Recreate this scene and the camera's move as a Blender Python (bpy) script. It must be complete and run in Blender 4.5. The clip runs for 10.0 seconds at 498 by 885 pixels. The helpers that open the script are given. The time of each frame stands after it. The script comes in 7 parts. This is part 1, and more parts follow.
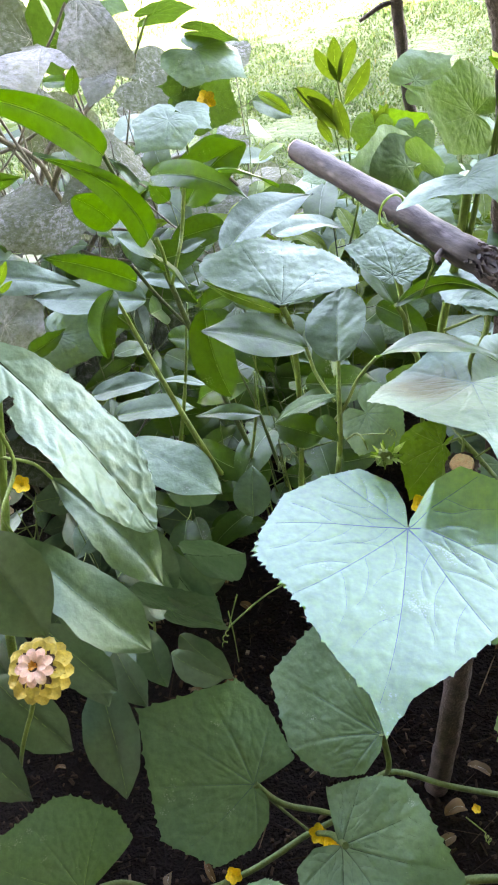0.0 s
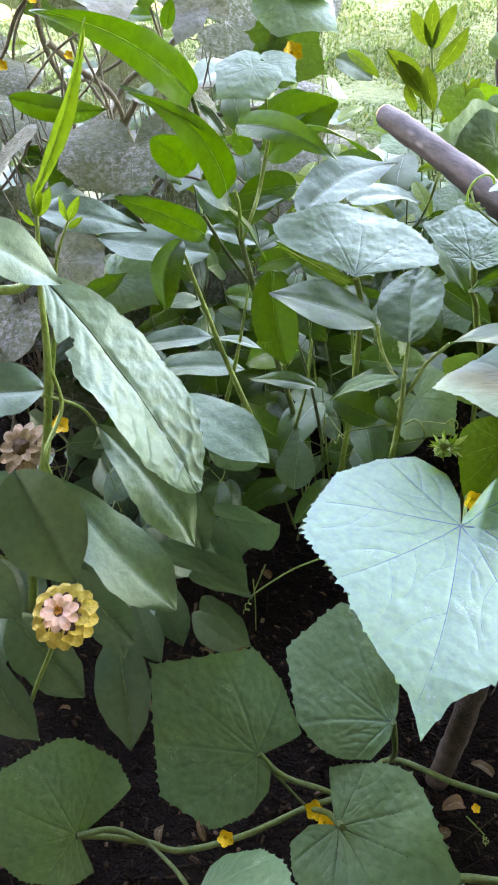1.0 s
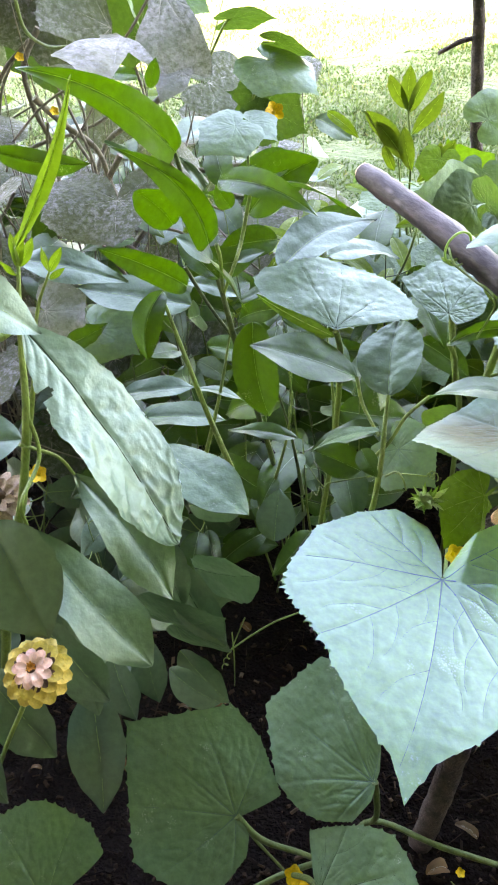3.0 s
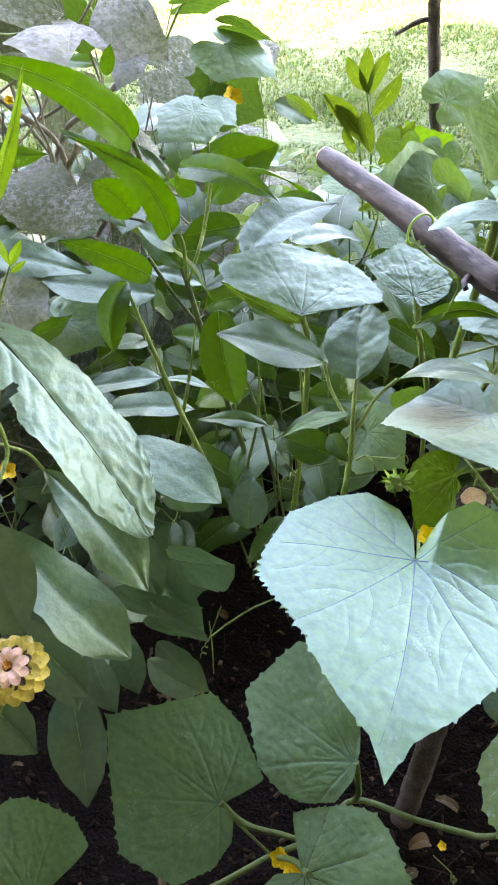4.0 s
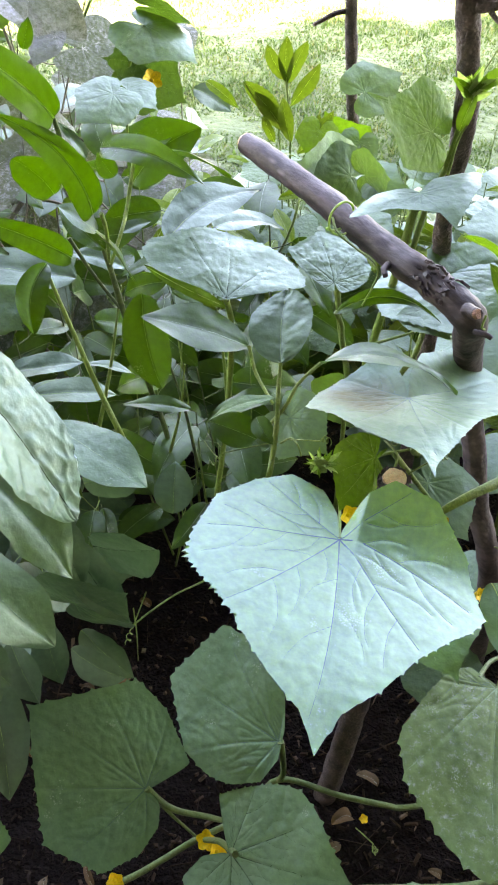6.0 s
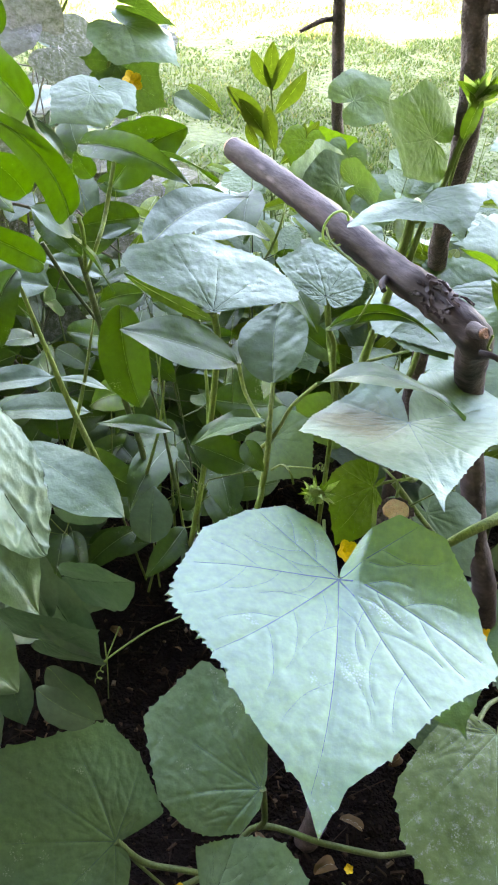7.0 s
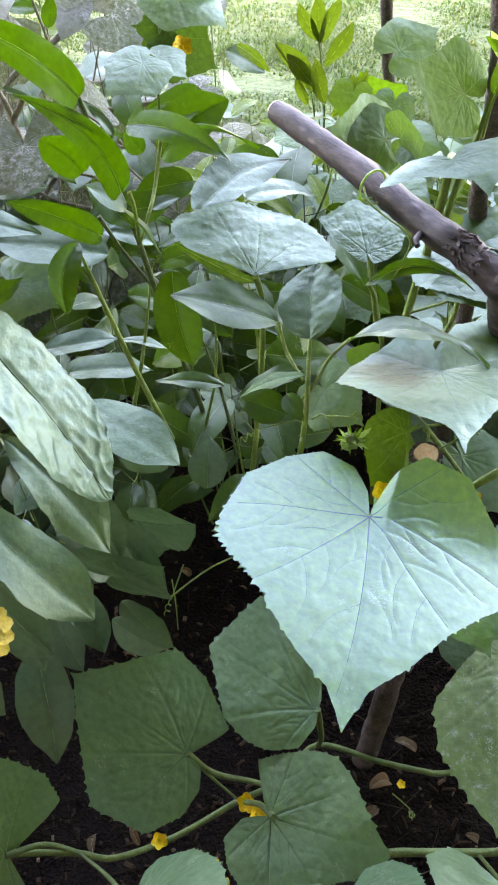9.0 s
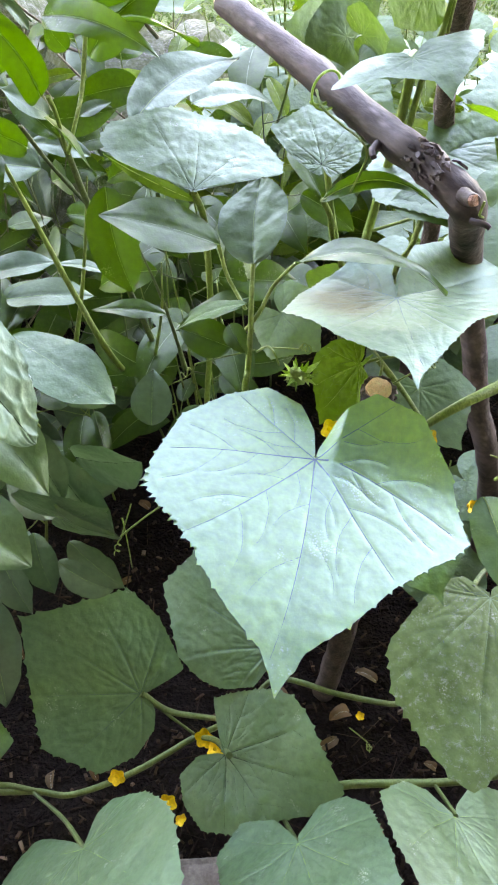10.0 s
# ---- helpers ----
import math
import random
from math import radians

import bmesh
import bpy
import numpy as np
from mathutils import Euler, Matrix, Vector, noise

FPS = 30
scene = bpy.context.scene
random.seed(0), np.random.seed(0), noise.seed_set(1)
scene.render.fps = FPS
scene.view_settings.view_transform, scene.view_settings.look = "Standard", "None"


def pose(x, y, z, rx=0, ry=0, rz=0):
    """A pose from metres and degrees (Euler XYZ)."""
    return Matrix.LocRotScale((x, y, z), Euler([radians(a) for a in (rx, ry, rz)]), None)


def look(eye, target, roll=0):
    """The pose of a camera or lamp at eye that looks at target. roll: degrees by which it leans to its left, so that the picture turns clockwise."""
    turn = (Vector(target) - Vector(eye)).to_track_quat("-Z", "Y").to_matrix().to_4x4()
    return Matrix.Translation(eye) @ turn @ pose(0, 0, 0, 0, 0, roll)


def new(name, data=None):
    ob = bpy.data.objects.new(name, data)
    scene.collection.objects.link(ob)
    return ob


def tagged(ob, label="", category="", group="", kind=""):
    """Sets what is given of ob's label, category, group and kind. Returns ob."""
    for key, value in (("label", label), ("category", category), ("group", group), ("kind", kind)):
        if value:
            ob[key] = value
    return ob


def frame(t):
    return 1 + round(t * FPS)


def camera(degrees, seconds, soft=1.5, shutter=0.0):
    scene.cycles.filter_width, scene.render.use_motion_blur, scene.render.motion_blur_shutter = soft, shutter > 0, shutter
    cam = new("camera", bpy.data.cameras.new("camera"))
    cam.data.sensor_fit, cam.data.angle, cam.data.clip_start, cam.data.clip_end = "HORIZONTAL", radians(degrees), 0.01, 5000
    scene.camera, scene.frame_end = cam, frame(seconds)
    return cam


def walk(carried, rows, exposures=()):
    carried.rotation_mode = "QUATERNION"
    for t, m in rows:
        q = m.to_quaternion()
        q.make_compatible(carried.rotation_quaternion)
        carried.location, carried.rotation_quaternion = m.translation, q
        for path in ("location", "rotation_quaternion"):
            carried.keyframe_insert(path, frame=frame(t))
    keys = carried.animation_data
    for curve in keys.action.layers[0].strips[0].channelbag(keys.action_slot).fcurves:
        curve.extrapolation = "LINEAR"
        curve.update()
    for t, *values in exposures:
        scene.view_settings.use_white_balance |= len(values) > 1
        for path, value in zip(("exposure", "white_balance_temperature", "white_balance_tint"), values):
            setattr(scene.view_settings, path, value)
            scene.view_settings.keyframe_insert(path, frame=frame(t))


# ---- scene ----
# ---- camera and walk ----
cam = camera(35.8, 10.0, soft=2.0)
PATH = [
    (0, 0.0003, 0.0005, 0.7845, 8.93, -41.22, -13.4),
    (0.5, 0.0044, 0.0093, 0.784, 11.49, -41.08, -10.26),
    (1, -0.0208, 0.0135, 0.7799, 11.93, -43.62, -8.04),
    (1.5, -0.02, 0.0189, 0.7761, 10.25, -43.95, -6.57),
    (2, -0.0132, 0.0112, 0.7804, 9.3, -42.76, -5.86),
    (2.2, -0.0144, 0.0103, 0.7782, 9.13, -42.07, -5.67),
    (3.3, -0.022, 0.019, 0.779, 9.4, -40.02, -6.17),
    (3.5, -0.017, 0.0184, 0.7802, 8.87, -40.2, -6.22),
    (4, -0.0206, 0.0185, 0.7788, 6.7, -41.39, -6.29),
    (4.5, -0.0194, 0.0249, 0.7722, 3.51, -43.85, -5.65),
    (5, -0.0217, 0.0327, 0.7675, 1.55, -44.48, -4.62),
    (5.5, -0.0203, 0.021, 0.776, -0.26, -43.91, -2.55),
    (5.7, -0.0225, 0.007, 0.7823, -0.8, -43.32, -1.76),
    (6.8, -0.0335, 0.0507, 0.7503, -3.64, -41.29, 0.69),
    (7, -0.0363, 0.052, 0.753, -4.49, -41.47, 1.58),
    (7.5, -0.0174, 0.0292, 0.7711, -3.29, -41.9, -0.25),
    (8, 0.0069, 0.0276, 0.7757, -1.17, -42.37, -2.28),
    (8.5, -0.0139, 0.0152, 0.7836, 0.99, -43.18, -3.84),
    (9, -0.0168, 0.0182, 0.7847, 3.31, -45.03, -5.32),
    (9.5, -0.0157, 0.0311, 0.7753, 3.21, -47.93, -5.7),
    (10, 0.0061, 0.0514, 0.7638, 1.83, -51.16, -4.97),
]
walk(cam, [(t, pose(x, y, z, 90 + pitch, 0, yaw) @ pose(0, 0, 0, 0, 0, roll)) for t, x, y, z, yaw, pitch, roll in PATH],
     exposures=[(0, 5.51, 8750, 29), (0.5, 5.51, 8750, 29), (1, 5.41, 8750, 29), (1.5, 5.47, 8750, 29), (2, 5.49, 8750, 29), (3.5, 5.43, 8550, 29), (5, 5.44, 8750, 29), (7, 5.38, 8750, 29), (8, 5.41, 8750, 29), (8.5, 5.38, 8750, 29), (9, 5.37, 8750, 29), (9.5, 5.49, 9100, 29), (10, 5.67, 9250, 29)])

# ---- world and sun ----
# Added unseen wall and roof shade the bed; the lawn beyond is in full sun.
SUN_UP, SUN_ROUND = radians(57), radians(176)
world = bpy.data.worlds.new("sky")
scene.world = world
world.use_nodes = True
sky = world.node_tree.nodes.new("ShaderNodeTexSky")
sky.sky_type, sky.sun_disc = "NISHITA", False
sky.sun_elevation, sky.sun_rotation = SUN_UP, SUN_ROUND
sky.air_density, sky.dust_density, sky.ozone_density = 1.0, 2.6, 1.1
backing = world.node_tree.nodes["Background"]
backing.inputs["Strength"].default_value = 0.13
world.node_tree.links.new(sky.outputs[0], backing.inputs["Color"])

sun_data = bpy.data.lights.new("sun", "SUN")
sun_data.energy, sun_data.angle, sun_data.color = 3.9, radians(0.55), (1.0, 0.94, 0.84)
sun = new("sun", sun_data)
sun.matrix_world = look((0, -4, 6), (0, -4 + math.cos(SUN_UP), 6 - math.sin(SUN_UP)))


# ---- materials ----
def nodes_of(name):
    mat = bpy.data.materials.new(name)
    mat.use_nodes = True
    tree = mat.node_tree
    return mat, tree, tree.nodes["Principled BSDF"], tree.nodes["Material Output"]


def node(tree, kind, **values):
    n = tree.nodes.new(kind)
    for key, value in values.items():
        if key in n.inputs:
            n.inputs[key].default_value = value
    return n


def ramp(tree, source, stops):
    r = tree.nodes.new("ShaderNodeValToRGB")
    while len(r.color_ramp.elements) < len(stops):
        r.color_ramp.elements.new(0.5)
    for e, (at, col) in zip(r.color_ramp.elements, stops):
        e.position, e.color = at, (*col, 1) if len(col) == 3 else col
    tree.links.new(source, r.inputs[0])
    return r.outputs[0]


def blend(tree, factor, a, b, kind="MIX"):
    m = tree.nodes.new("ShaderNodeMix")
    m.data_type, m.blend_type = "RGBA", kind
    for value, slot in ((factor, m.inputs[0]), (a, m.inputs[6]), (b, m.inputs[7])):
        if hasattr(value, "links"):
            tree.links.new(value, slot)
        else:
            slot.default_value = value if isinstance(value, float) else (*value, 1)
    return m.outputs[2]


def leaf_material(name, dark, light, through_col, rough=0.5, ior=1.5, gloss=0.5, translucent=0.35, mildew=0.0, speck=0.0, cells=60.0, relief=0.5, wax=0.0, coat=0.0, tint=(0.84, 1.0, 0.84), scorch=None, stain=(0.13, 0.09, 0.055), dull=False):
    """A thin leaf: mottled green, fine netted relief, light through it; mildew as white powder, speck as white dots."""
    mat, t, bsdf, out = nodes_of(name)
    uv = t.nodes.new("ShaderNodeUVMap").outputs[0]
    info = t.nodes.new("ShaderNodeObjectInfo")
    shift = t.nodes.new("ShaderNodeVectorMath")
    shift.operation = "MULTIPLY_ADD"
    t.links.new(info.outputs["Random"], shift.inputs[0])
    shift.inputs[1].default_value = (7.1, 3.3, 5.7)
    t.links.new(uv, shift.inputs[2])
    at = shift.outputs[0]
    broad = node(t, "ShaderNodeTexNoise", Scale=22.0, Detail=4.0, Roughness=0.6)
    fine = node(t, "ShaderNodeTexNoise", Scale=190.0, Detail=3.0, Roughness=0.6)
    net = node(t, "ShaderNodeTexVoronoi", Scale=cells * 2.2)
    net.feature = "DISTANCE_TO_EDGE"
    for n in (broad, fine, net):
        t.links.new(at, n.inputs["Vector"])
    colour = blend(t, ramp(t, broad.outputs[0], [(0.3, (0, 0, 0)), (0.7, (1, 1, 1))]), dark, light)
    own = ramp(t, info.outputs["Random"], [(0.0, (0.78, 0.86, 0.8)), (0.5, (1, 1, 1)), (1.0, (1.22, 1.12, 0.9))])
    colour = blend(t, 1.0, colour, own, "MULTIPLY")
    grain = ramp(t, fine.outputs[0], [(0.3, (0.82, 0.82, 0.82)), (0.7, (1.14, 1.14, 1.14))])
    colour = blend(t, 1.0, colour, grain, "MULTIPLY")
    netline = ramp(t, net.outputs["Distance"], [(0.0, (1, 1, 1)), (0.10, (0, 0, 0))])
    colour = blend(t, blend(t, 0.10, (0, 0, 0), netline), colour, tuple(min(1, c * 1.7) for c in light))
    if speck:
        dots = node(t, "ShaderNodeTexVoronoi", Scale=760.0)
        t.links.new(at, dots.inputs["Vector"])
        where = node(t, "ShaderNodeTexNoise", Scale=34.0, Detail=7.0, Roughness=0.75)
        t.links.new(at, where.inputs["Vector"])
        near = ramp(t, dots.outputs["Distance"], [(0.2, (1, 1, 1)), (0.55, (0, 0, 0))])
        zone = ramp(t, where.outputs[0], [(0.68 - 0.12 * speck, (0, 0, 0)), (0.78 - 0.12 * speck, (0.85, 0.85, 0.85))])
        colour = blend(t, blend(t, 1.0, near, zone, "MULTIPLY"), colour, (0.55, 0.6, 0.5))
    if mildew:
        powder = node(t, "ShaderNodeTexNoise", Scale=150.0, Detail=8.0, Roughness=0.85)
        t.links.new(at, powder.inputs["Vector"])
        cover = ramp(t, powder.outputs[0], [(0.62 - 0.3 * mildew, (0, 0, 0)), (0.78 - 0.22 * mildew, (0.85, 0.85, 0.85))])
        drift = node(t, "ShaderNodeTexNoise", Scale=16.0, Detail=3.0)
        t.links.new(at, drift.inputs["Vector"])
        cover = blend(t, 1.0, cover, ramp(t, drift.outputs[0], [(0.36, (0.2, 0.2, 0.2)), (0.62, (1, 1, 1))]), "MULTIPLY")
        colour = blend(t, cover, colour, (0.54, 0.53, 0.56))
    if scorch:
        sx, sy, sr = scorch
        off = node(t, "ShaderNodeVectorMath")
        off.operation = "DISTANCE"
        t.links.new(uv, off.inputs[0])
        off.inputs[1].default_value = (sx, sy, 0)
        rag = node(t, "ShaderNodeMath")
        rag.operation = "MULTIPLY_ADD"
        t.links.new(broad.outputs[0], rag.inputs[0])
        rag.inputs[1].default_value = -sr
        t.links.new(off.outputs["Value"], rag.inputs[2])
        burn = ramp(t, rag.outputs[0], [(0.0, (0.7, 0.7, 0.7)), (min(1.0, sr * 0.7), (0, 0, 0))])
        colour = blend(t, burn, colour, stain)
    t.links.new(colour, bsdf.inputs["Base Color"])
    bsdf.inputs["Roughness"].default_value = rough
    bsdf.inputs["Specular IOR Level"].default_value = gloss
    bsdf.inputs["IOR"].default_value = ior
    bsdf.inputs["Specular Tint"].default_value = (*tint, 1)
    bsdf.inputs["Coat Weight"].default_value, bsdf.inputs["Coat Roughness"].default_value = coat, 0.28
    if wax:
        bsdf.inputs["Sheen Weight"].default_value = wax
        bsdf.inputs["Sheen Roughness"].default_value = 0.4
        bsdf.inputs["Sheen Tint"].default_value = (0.85, 0.95, 1.0, 1)
    if scorch and dull:
        matt = ramp(t, burn, [(0.0, (gloss, gloss, gloss)), (0.8, (0.12, 0.12, 0.12))])
        t.links.new(matt, bsdf.inputs["Specular IOR Level"])
    bump = node(t, "ShaderNodeBump", Strength=relief, Distance=0.0012)
    height = node(t, "ShaderNodeMath")
    height.operation = "MULTIPLY_ADD"
    puff = node(t, "ShaderNodeTexVoronoi", Scale=cells * 2.2, Smoothness=1.0)
    puff.feature = "SMOOTH_F1"
    t.links.new(at, puff.inputs["Vector"])
    t.links.new(puff.outputs["Distance"], height.inputs[0])
    height.inputs[1].default_value = -1.6
    t.links.new(fine.outputs[0], height.inputs[2])
    t.links.new(height.outputs[0], bump.inputs["Height"])
    t.links.new(bump.outputs[0], bsdf.inputs["Normal"])
    glow = t.nodes.new("ShaderNodeBsdfTranslucent")
    shine = blend(t, 1.0, grain, through_col, "MULTIPLY")
    if scorch:
        shine = blend(t, burn, shine, tuple(min(1, 2 * c) for c in stain))
    t.links.new(shine, glow.inputs["Color"])
    mixer = t.nodes.new("ShaderNodeMixShader")
    mixer.inputs[0].default_value = translucent
    t.links.new(bsdf.outputs[0], mixer.inputs[1])
    t.links.new(glow.outputs[0], mixer.inputs[2])
    t.links.new(mixer.outputs[0], out.inputs["Surface"])
    return mat


def plain_material(name, dark, light, rough=0.6, scale=60.0, relief=0.3, gloss=0.4, stretch=(1, 1, 1), depth=0.002, pores=0.0, translucent=0.0, coat=0.0, grain=None):
    """Stem, bark, soil, petal and the like, from a two-scale noise in object space."""
    mat, t, bsdf, out = nodes_of(name)
    co = t.nodes.new("ShaderNodeTexCoord").outputs["Object"]
    mapped = node(t, "ShaderNodeMapping", Scale=stretch)
    t.links.new(co, mapped.inputs["Vector"])
    if grain is not None:
        mapped.vector_type = "TEXTURE"
        mapped.inputs["Rotation"].default_value = (0, 0, radians(grain))
    a = node(t, "ShaderNodeTexNoise", Scale=scale, Detail=6.0, Roughness=0.65)
    b = node(t, "ShaderNodeTexNoise", Scale=scale * 6, Detail=3.0)
    for n in (a, b):
        t.links.new(mapped.outputs[0], n.inputs["Vector"])
    info = t.nodes.new("ShaderNodeObjectInfo")
    colour = blend(t, ramp(t, a.outputs[0], [(0.32, (0, 0, 0)), (0.68, (1, 1, 1))]), dark, light)
    colour = blend(t, 1.0, colour, ramp(t, b.outputs[0], [(0.3, (0.75, 0.75, 0.75)), (0.7, (1.2, 1.2, 1.2))]), "MULTIPLY")
    colour = blend(t, 1.0, colour, ramp(t, info.outputs["Random"], [(0, (0.85, 0.85, 0.85)), (1, (1.12, 1.1, 1.08))]), "MULTIPLY")
    if pores:
        spots = node(t, "ShaderNodeTexVoronoi", Scale=scale * 2.0)
        t.links.new(mapped.outputs[0], spots.inputs["Vector"])
        colour = blend(t, ramp(t, spots.outputs["Distance"], [(0.0, (pores, pores, pores)), (0.25, (0, 0, 0))]), colour, tuple(min(1, c * 2.2 + 0.05) for c in light))
    t.links.new(colour, bsdf.inputs["Base Color"])
    bsdf.inputs["Roughness"].default_value = rough
    bsdf.inputs["Specular IOR Level"].default_value = gloss
    bsdf.inputs["Coat Weight"].default_value, bsdf.inputs["Coat Roughness"].default_value = coat, 0.3
    bump = node(t, "ShaderNodeBump", Strength=relief, Distance=depth)
    both = node(t, "ShaderNodeMath")
    both.operation = "ADD"
    t.links.new(a.outputs[0], both.inputs[0])
    t.links.new(b.outputs[0], both.inputs[1])
    t.links.new(both.outputs[0], bump.inputs["Height"])
    t.links.new(bump.outputs[0], bsdf.inputs["Normal"])
    if translucent:
        glow = t.nodes.new("ShaderNodeBsdfTranslucent")
        t.links.new(blend(t, 1.0, colour, (2.2, 2.4, 1.2), "MULTIPLY"), glow.inputs["Color"])
        mixer = t.nodes.new("ShaderNodeMixShader")
        mixer.inputs[0].default_value = translucent
        t.links.new(bsdf.outputs[0], mixer.inputs[1])
        t.links.new(glow.outputs[0], mixer.inputs[2])
        t.links.new(mixer.outputs[0], out.inputs["Surface"])
    return mat


def island_material(name, stops, rough=0.7, gloss=0.3, translucent=0.0):
    """Many small joined pieces, each of its own tone."""
    mat, t, bsdf, out = nodes_of(name)
    geo = t.nodes.new("ShaderNodeNewGeometry")
    colour = ramp(t, geo.outputs["Random Per Island"], stops)
    patches = node(t, "ShaderNodeTexNoise", Scale=8.0, Detail=4.0)
    t.links.new(t.nodes.new("ShaderNodeTexCoord").outputs["Object"], patches.inputs["Vector"])
    colour = blend(t, 1.0, colour, ramp(t, patches.outputs[0], [(0.36, (0.78, 0.86, 0.82)), (0.64, (1.22, 1.14, 1.06))]), "MULTIPLY")
    t.links.new(colour, bsdf.inputs["Base Color"])
    bsdf.inputs["Roughness"].default_value = rough
    bsdf.inputs["Specular IOR Level"].default_value = gloss
    if translucent:
        glow = t.nodes.new("ShaderNodeBsdfTranslucent")
        t.links.new(blend(t, 1.0, colour, (1.35, 1.65, 0.85), "MULTIPLY"), glow.inputs["Color"])
        mixer = t.nodes.new("ShaderNodeMixShader")
        mixer.inputs[0].default_value = translucent
        t.links.new(bsdf.outputs[0], mixer.inputs[1])
        t.links.new(glow.outputs[0], mixer.inputs[2])
        t.links.new(mixer.outputs[0], out.inputs["Surface"])
    return mat


CUKE = leaf_material("cucumber_leaf", (0.032, 0.076, 0.034), (0.053, 0.106, 0.046), (0.24, 0.46, 0.03), rough=0.48, ior=1.58, gloss=1.0, translucent=0.15, speck=0.45, cells=60, relief=0.45, wax=0.04, coat=0.08, tint=(0.72, 0.98, 0.83))
CUKE_SCORCHED = leaf_material("scorched_cucumber_leaf", (0.032, 0.076, 0.034), (0.053, 0.106, 0.046), (0.24, 0.46, 0.03), rough=0.47, ior=1.6, gloss=1.0, translucent=0.15, speck=0.45, cells=48, relief=0.5, wax=0.05, coat=0.0, tint=(0.68, 0.98, 0.90), stain=(0.085, 0.06, 0.022), scorch=(0.034, 0.002, 0.033), dull=True)
# base made bluer for the sky's reflection; strong through colour for the backlit lobe
CUKE_SKY_TINTED = leaf_material("sky_tinted_cucumber_leaf", (0.036, 0.088, 0.054), (0.052, 0.114, 0.072), (0.45, 0.90, 0.015), rough=0.46, ior=1.72, gloss=1.0, translucent=0.42, speck=0.9, cells=60, relief=0.3, wax=0.04, coat=0.2, tint=(0.66, 0.97, 0.95))
CUKE_MILDEW = leaf_material("mildewed_cucumber_leaf", (0.052, 0.098, 0.032), (0.088, 0.142, 0.050), (0.2, 0.36, 0.05), rough=0.6, gloss=0.4, translucent=0.22, mildew=0.28, speck=1.0, cells=55, relief=0.3)
CUKE_YOUNG = leaf_material("young_cucumber_leaf", (0.036, 0.092, 0.026), (0.060, 0.132, 0.040), (0.15, 0.32, 0.02), rough=0.55, gloss=0.45, translucent=0.16, speck=0.2, cells=62, relief=0.7)
CUKE_FRESH = leaf_material("fresh_cucumber_leaf", (0.038, 0.092, 0.040), (0.060, 0.124, 0.056), (0.18, 0.38, 0.04), rough=0.50, ior=1.55, gloss=0.85, translucent=0.14, speck=0.7, cells=60, relief=0.5, coat=0.05, tint=(0.74, 1.0, 0.86))
# raised lime base: light from behind put into the colour; also young shoots
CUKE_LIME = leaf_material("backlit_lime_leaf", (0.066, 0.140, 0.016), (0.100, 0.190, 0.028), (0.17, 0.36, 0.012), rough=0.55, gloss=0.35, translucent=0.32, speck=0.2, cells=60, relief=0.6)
PEPPER = leaf_material("pepper_leaf", (0.020, 0.062, 0.007), (0.034, 0.088, 0.012), (0.052, 0.140, 0.001), rough=0.38, gloss=0.6, translucent=0.38, speck=0.7, cells=35, relief=0.25, wax=0.02, coat=0.08, tint=(0.82, 1.0, 0.86))
ZINNIA = leaf_material("zinnia_leaf", (0.030, 0.070, 0.040), (0.052, 0.104, 0.060), (0.09, 0.18, 0.05), rough=0.42, ior=1.55, gloss=0.85, translucent=0.13, cells=40, relief=0.4, tint=(0.78, 1.0, 0.82))
ZINNIA_PALE = leaf_material("puckered_pale_leaf", (0.100, 0.172, 0.125), (0.155, 0.235, 0.180), (0.2, 0.34, 0.18), rough=0.4, gloss=0.8, translucent=0.12, cells=40, relief=0.5, wax=0.1, tint=(0.80, 1.0, 0.90))
SQUASH = leaf_material("mildewed_squash_leaf", (0.042, 0.060, 0.036), (0.085, 0.102, 0.066), (0.2, 0.26, 0.10), rough=0.7, gloss=0.25, translucent=0.2, mildew=0.5, cells=90, relief=0.6)
SQUASH_PALE = leaf_material("pale_mildewed_squash_leaf", (0.085, 0.10, 0.075), (0.15, 0.165, 0.13), (0.2, 0.26, 0.10), rough=0.62, gloss=0.35, translucent=0.2, mildew=0.75, cells=45, relief=0.5)
WEED = leaf_material("weed_leaf", (0.070, 0.128, 0.017), (0.118, 0.188, 0.028), (0.18, 0.32, 0.011), rough=0.5, gloss=0.4, translucent=0.38, cells=40)
WEED_OLIVE = leaf_material("olive_weed_leaf", (0.060, 0.100, 0.016), (0.104, 0.148, 0.032), (0.16, 0.26, 0.012), rough=0.5, gloss=0.4, translucent=0.28, speck=0.3, cells=40)
VEIN = plain_material("leaf_vein", (0.10, 0.19, 0.08), (0.14, 0.24, 0.11), rough=0.42, gloss=0.7, coat=0.1, translucent=0.3)
VEIN_PALE = plain_material("pale_leaf_vein", (0.2, 0.3, 0.1), (0.28, 0.38, 0.16), rough=0.45, gloss=0.7, translucent=0.35)
VEIN_FINE = plain_material("fine_leaf_vein", (0.062, 0.142, 0.096), (0.080, 0.168, 0.115), rough=0.5, gloss=0.5)
VEIN_LIME = plain_material("lime_leaf_vein", (0.12, 0.22, 0.06), (0.17, 0.28, 0.085), rough=0.5, gloss=0.4, translucent=0.3)
# toned down from the pale vein for the shadow along its sides
VEIN_SHADED = plain_material("shaded_leaf_vein", (0.048, 0.118, 0.080), (0.062, 0.142, 0.096), rough=0.5, gloss=0.45)
# near-black: shade of the sunken groove put into the vein colour
VEIN_GROOVE_SHADE = plain_material("groove_shade_vein", (0.010, 0.026, 0.010), (0.018, 0.040, 0.016), rough=0.75, gloss=0.15)
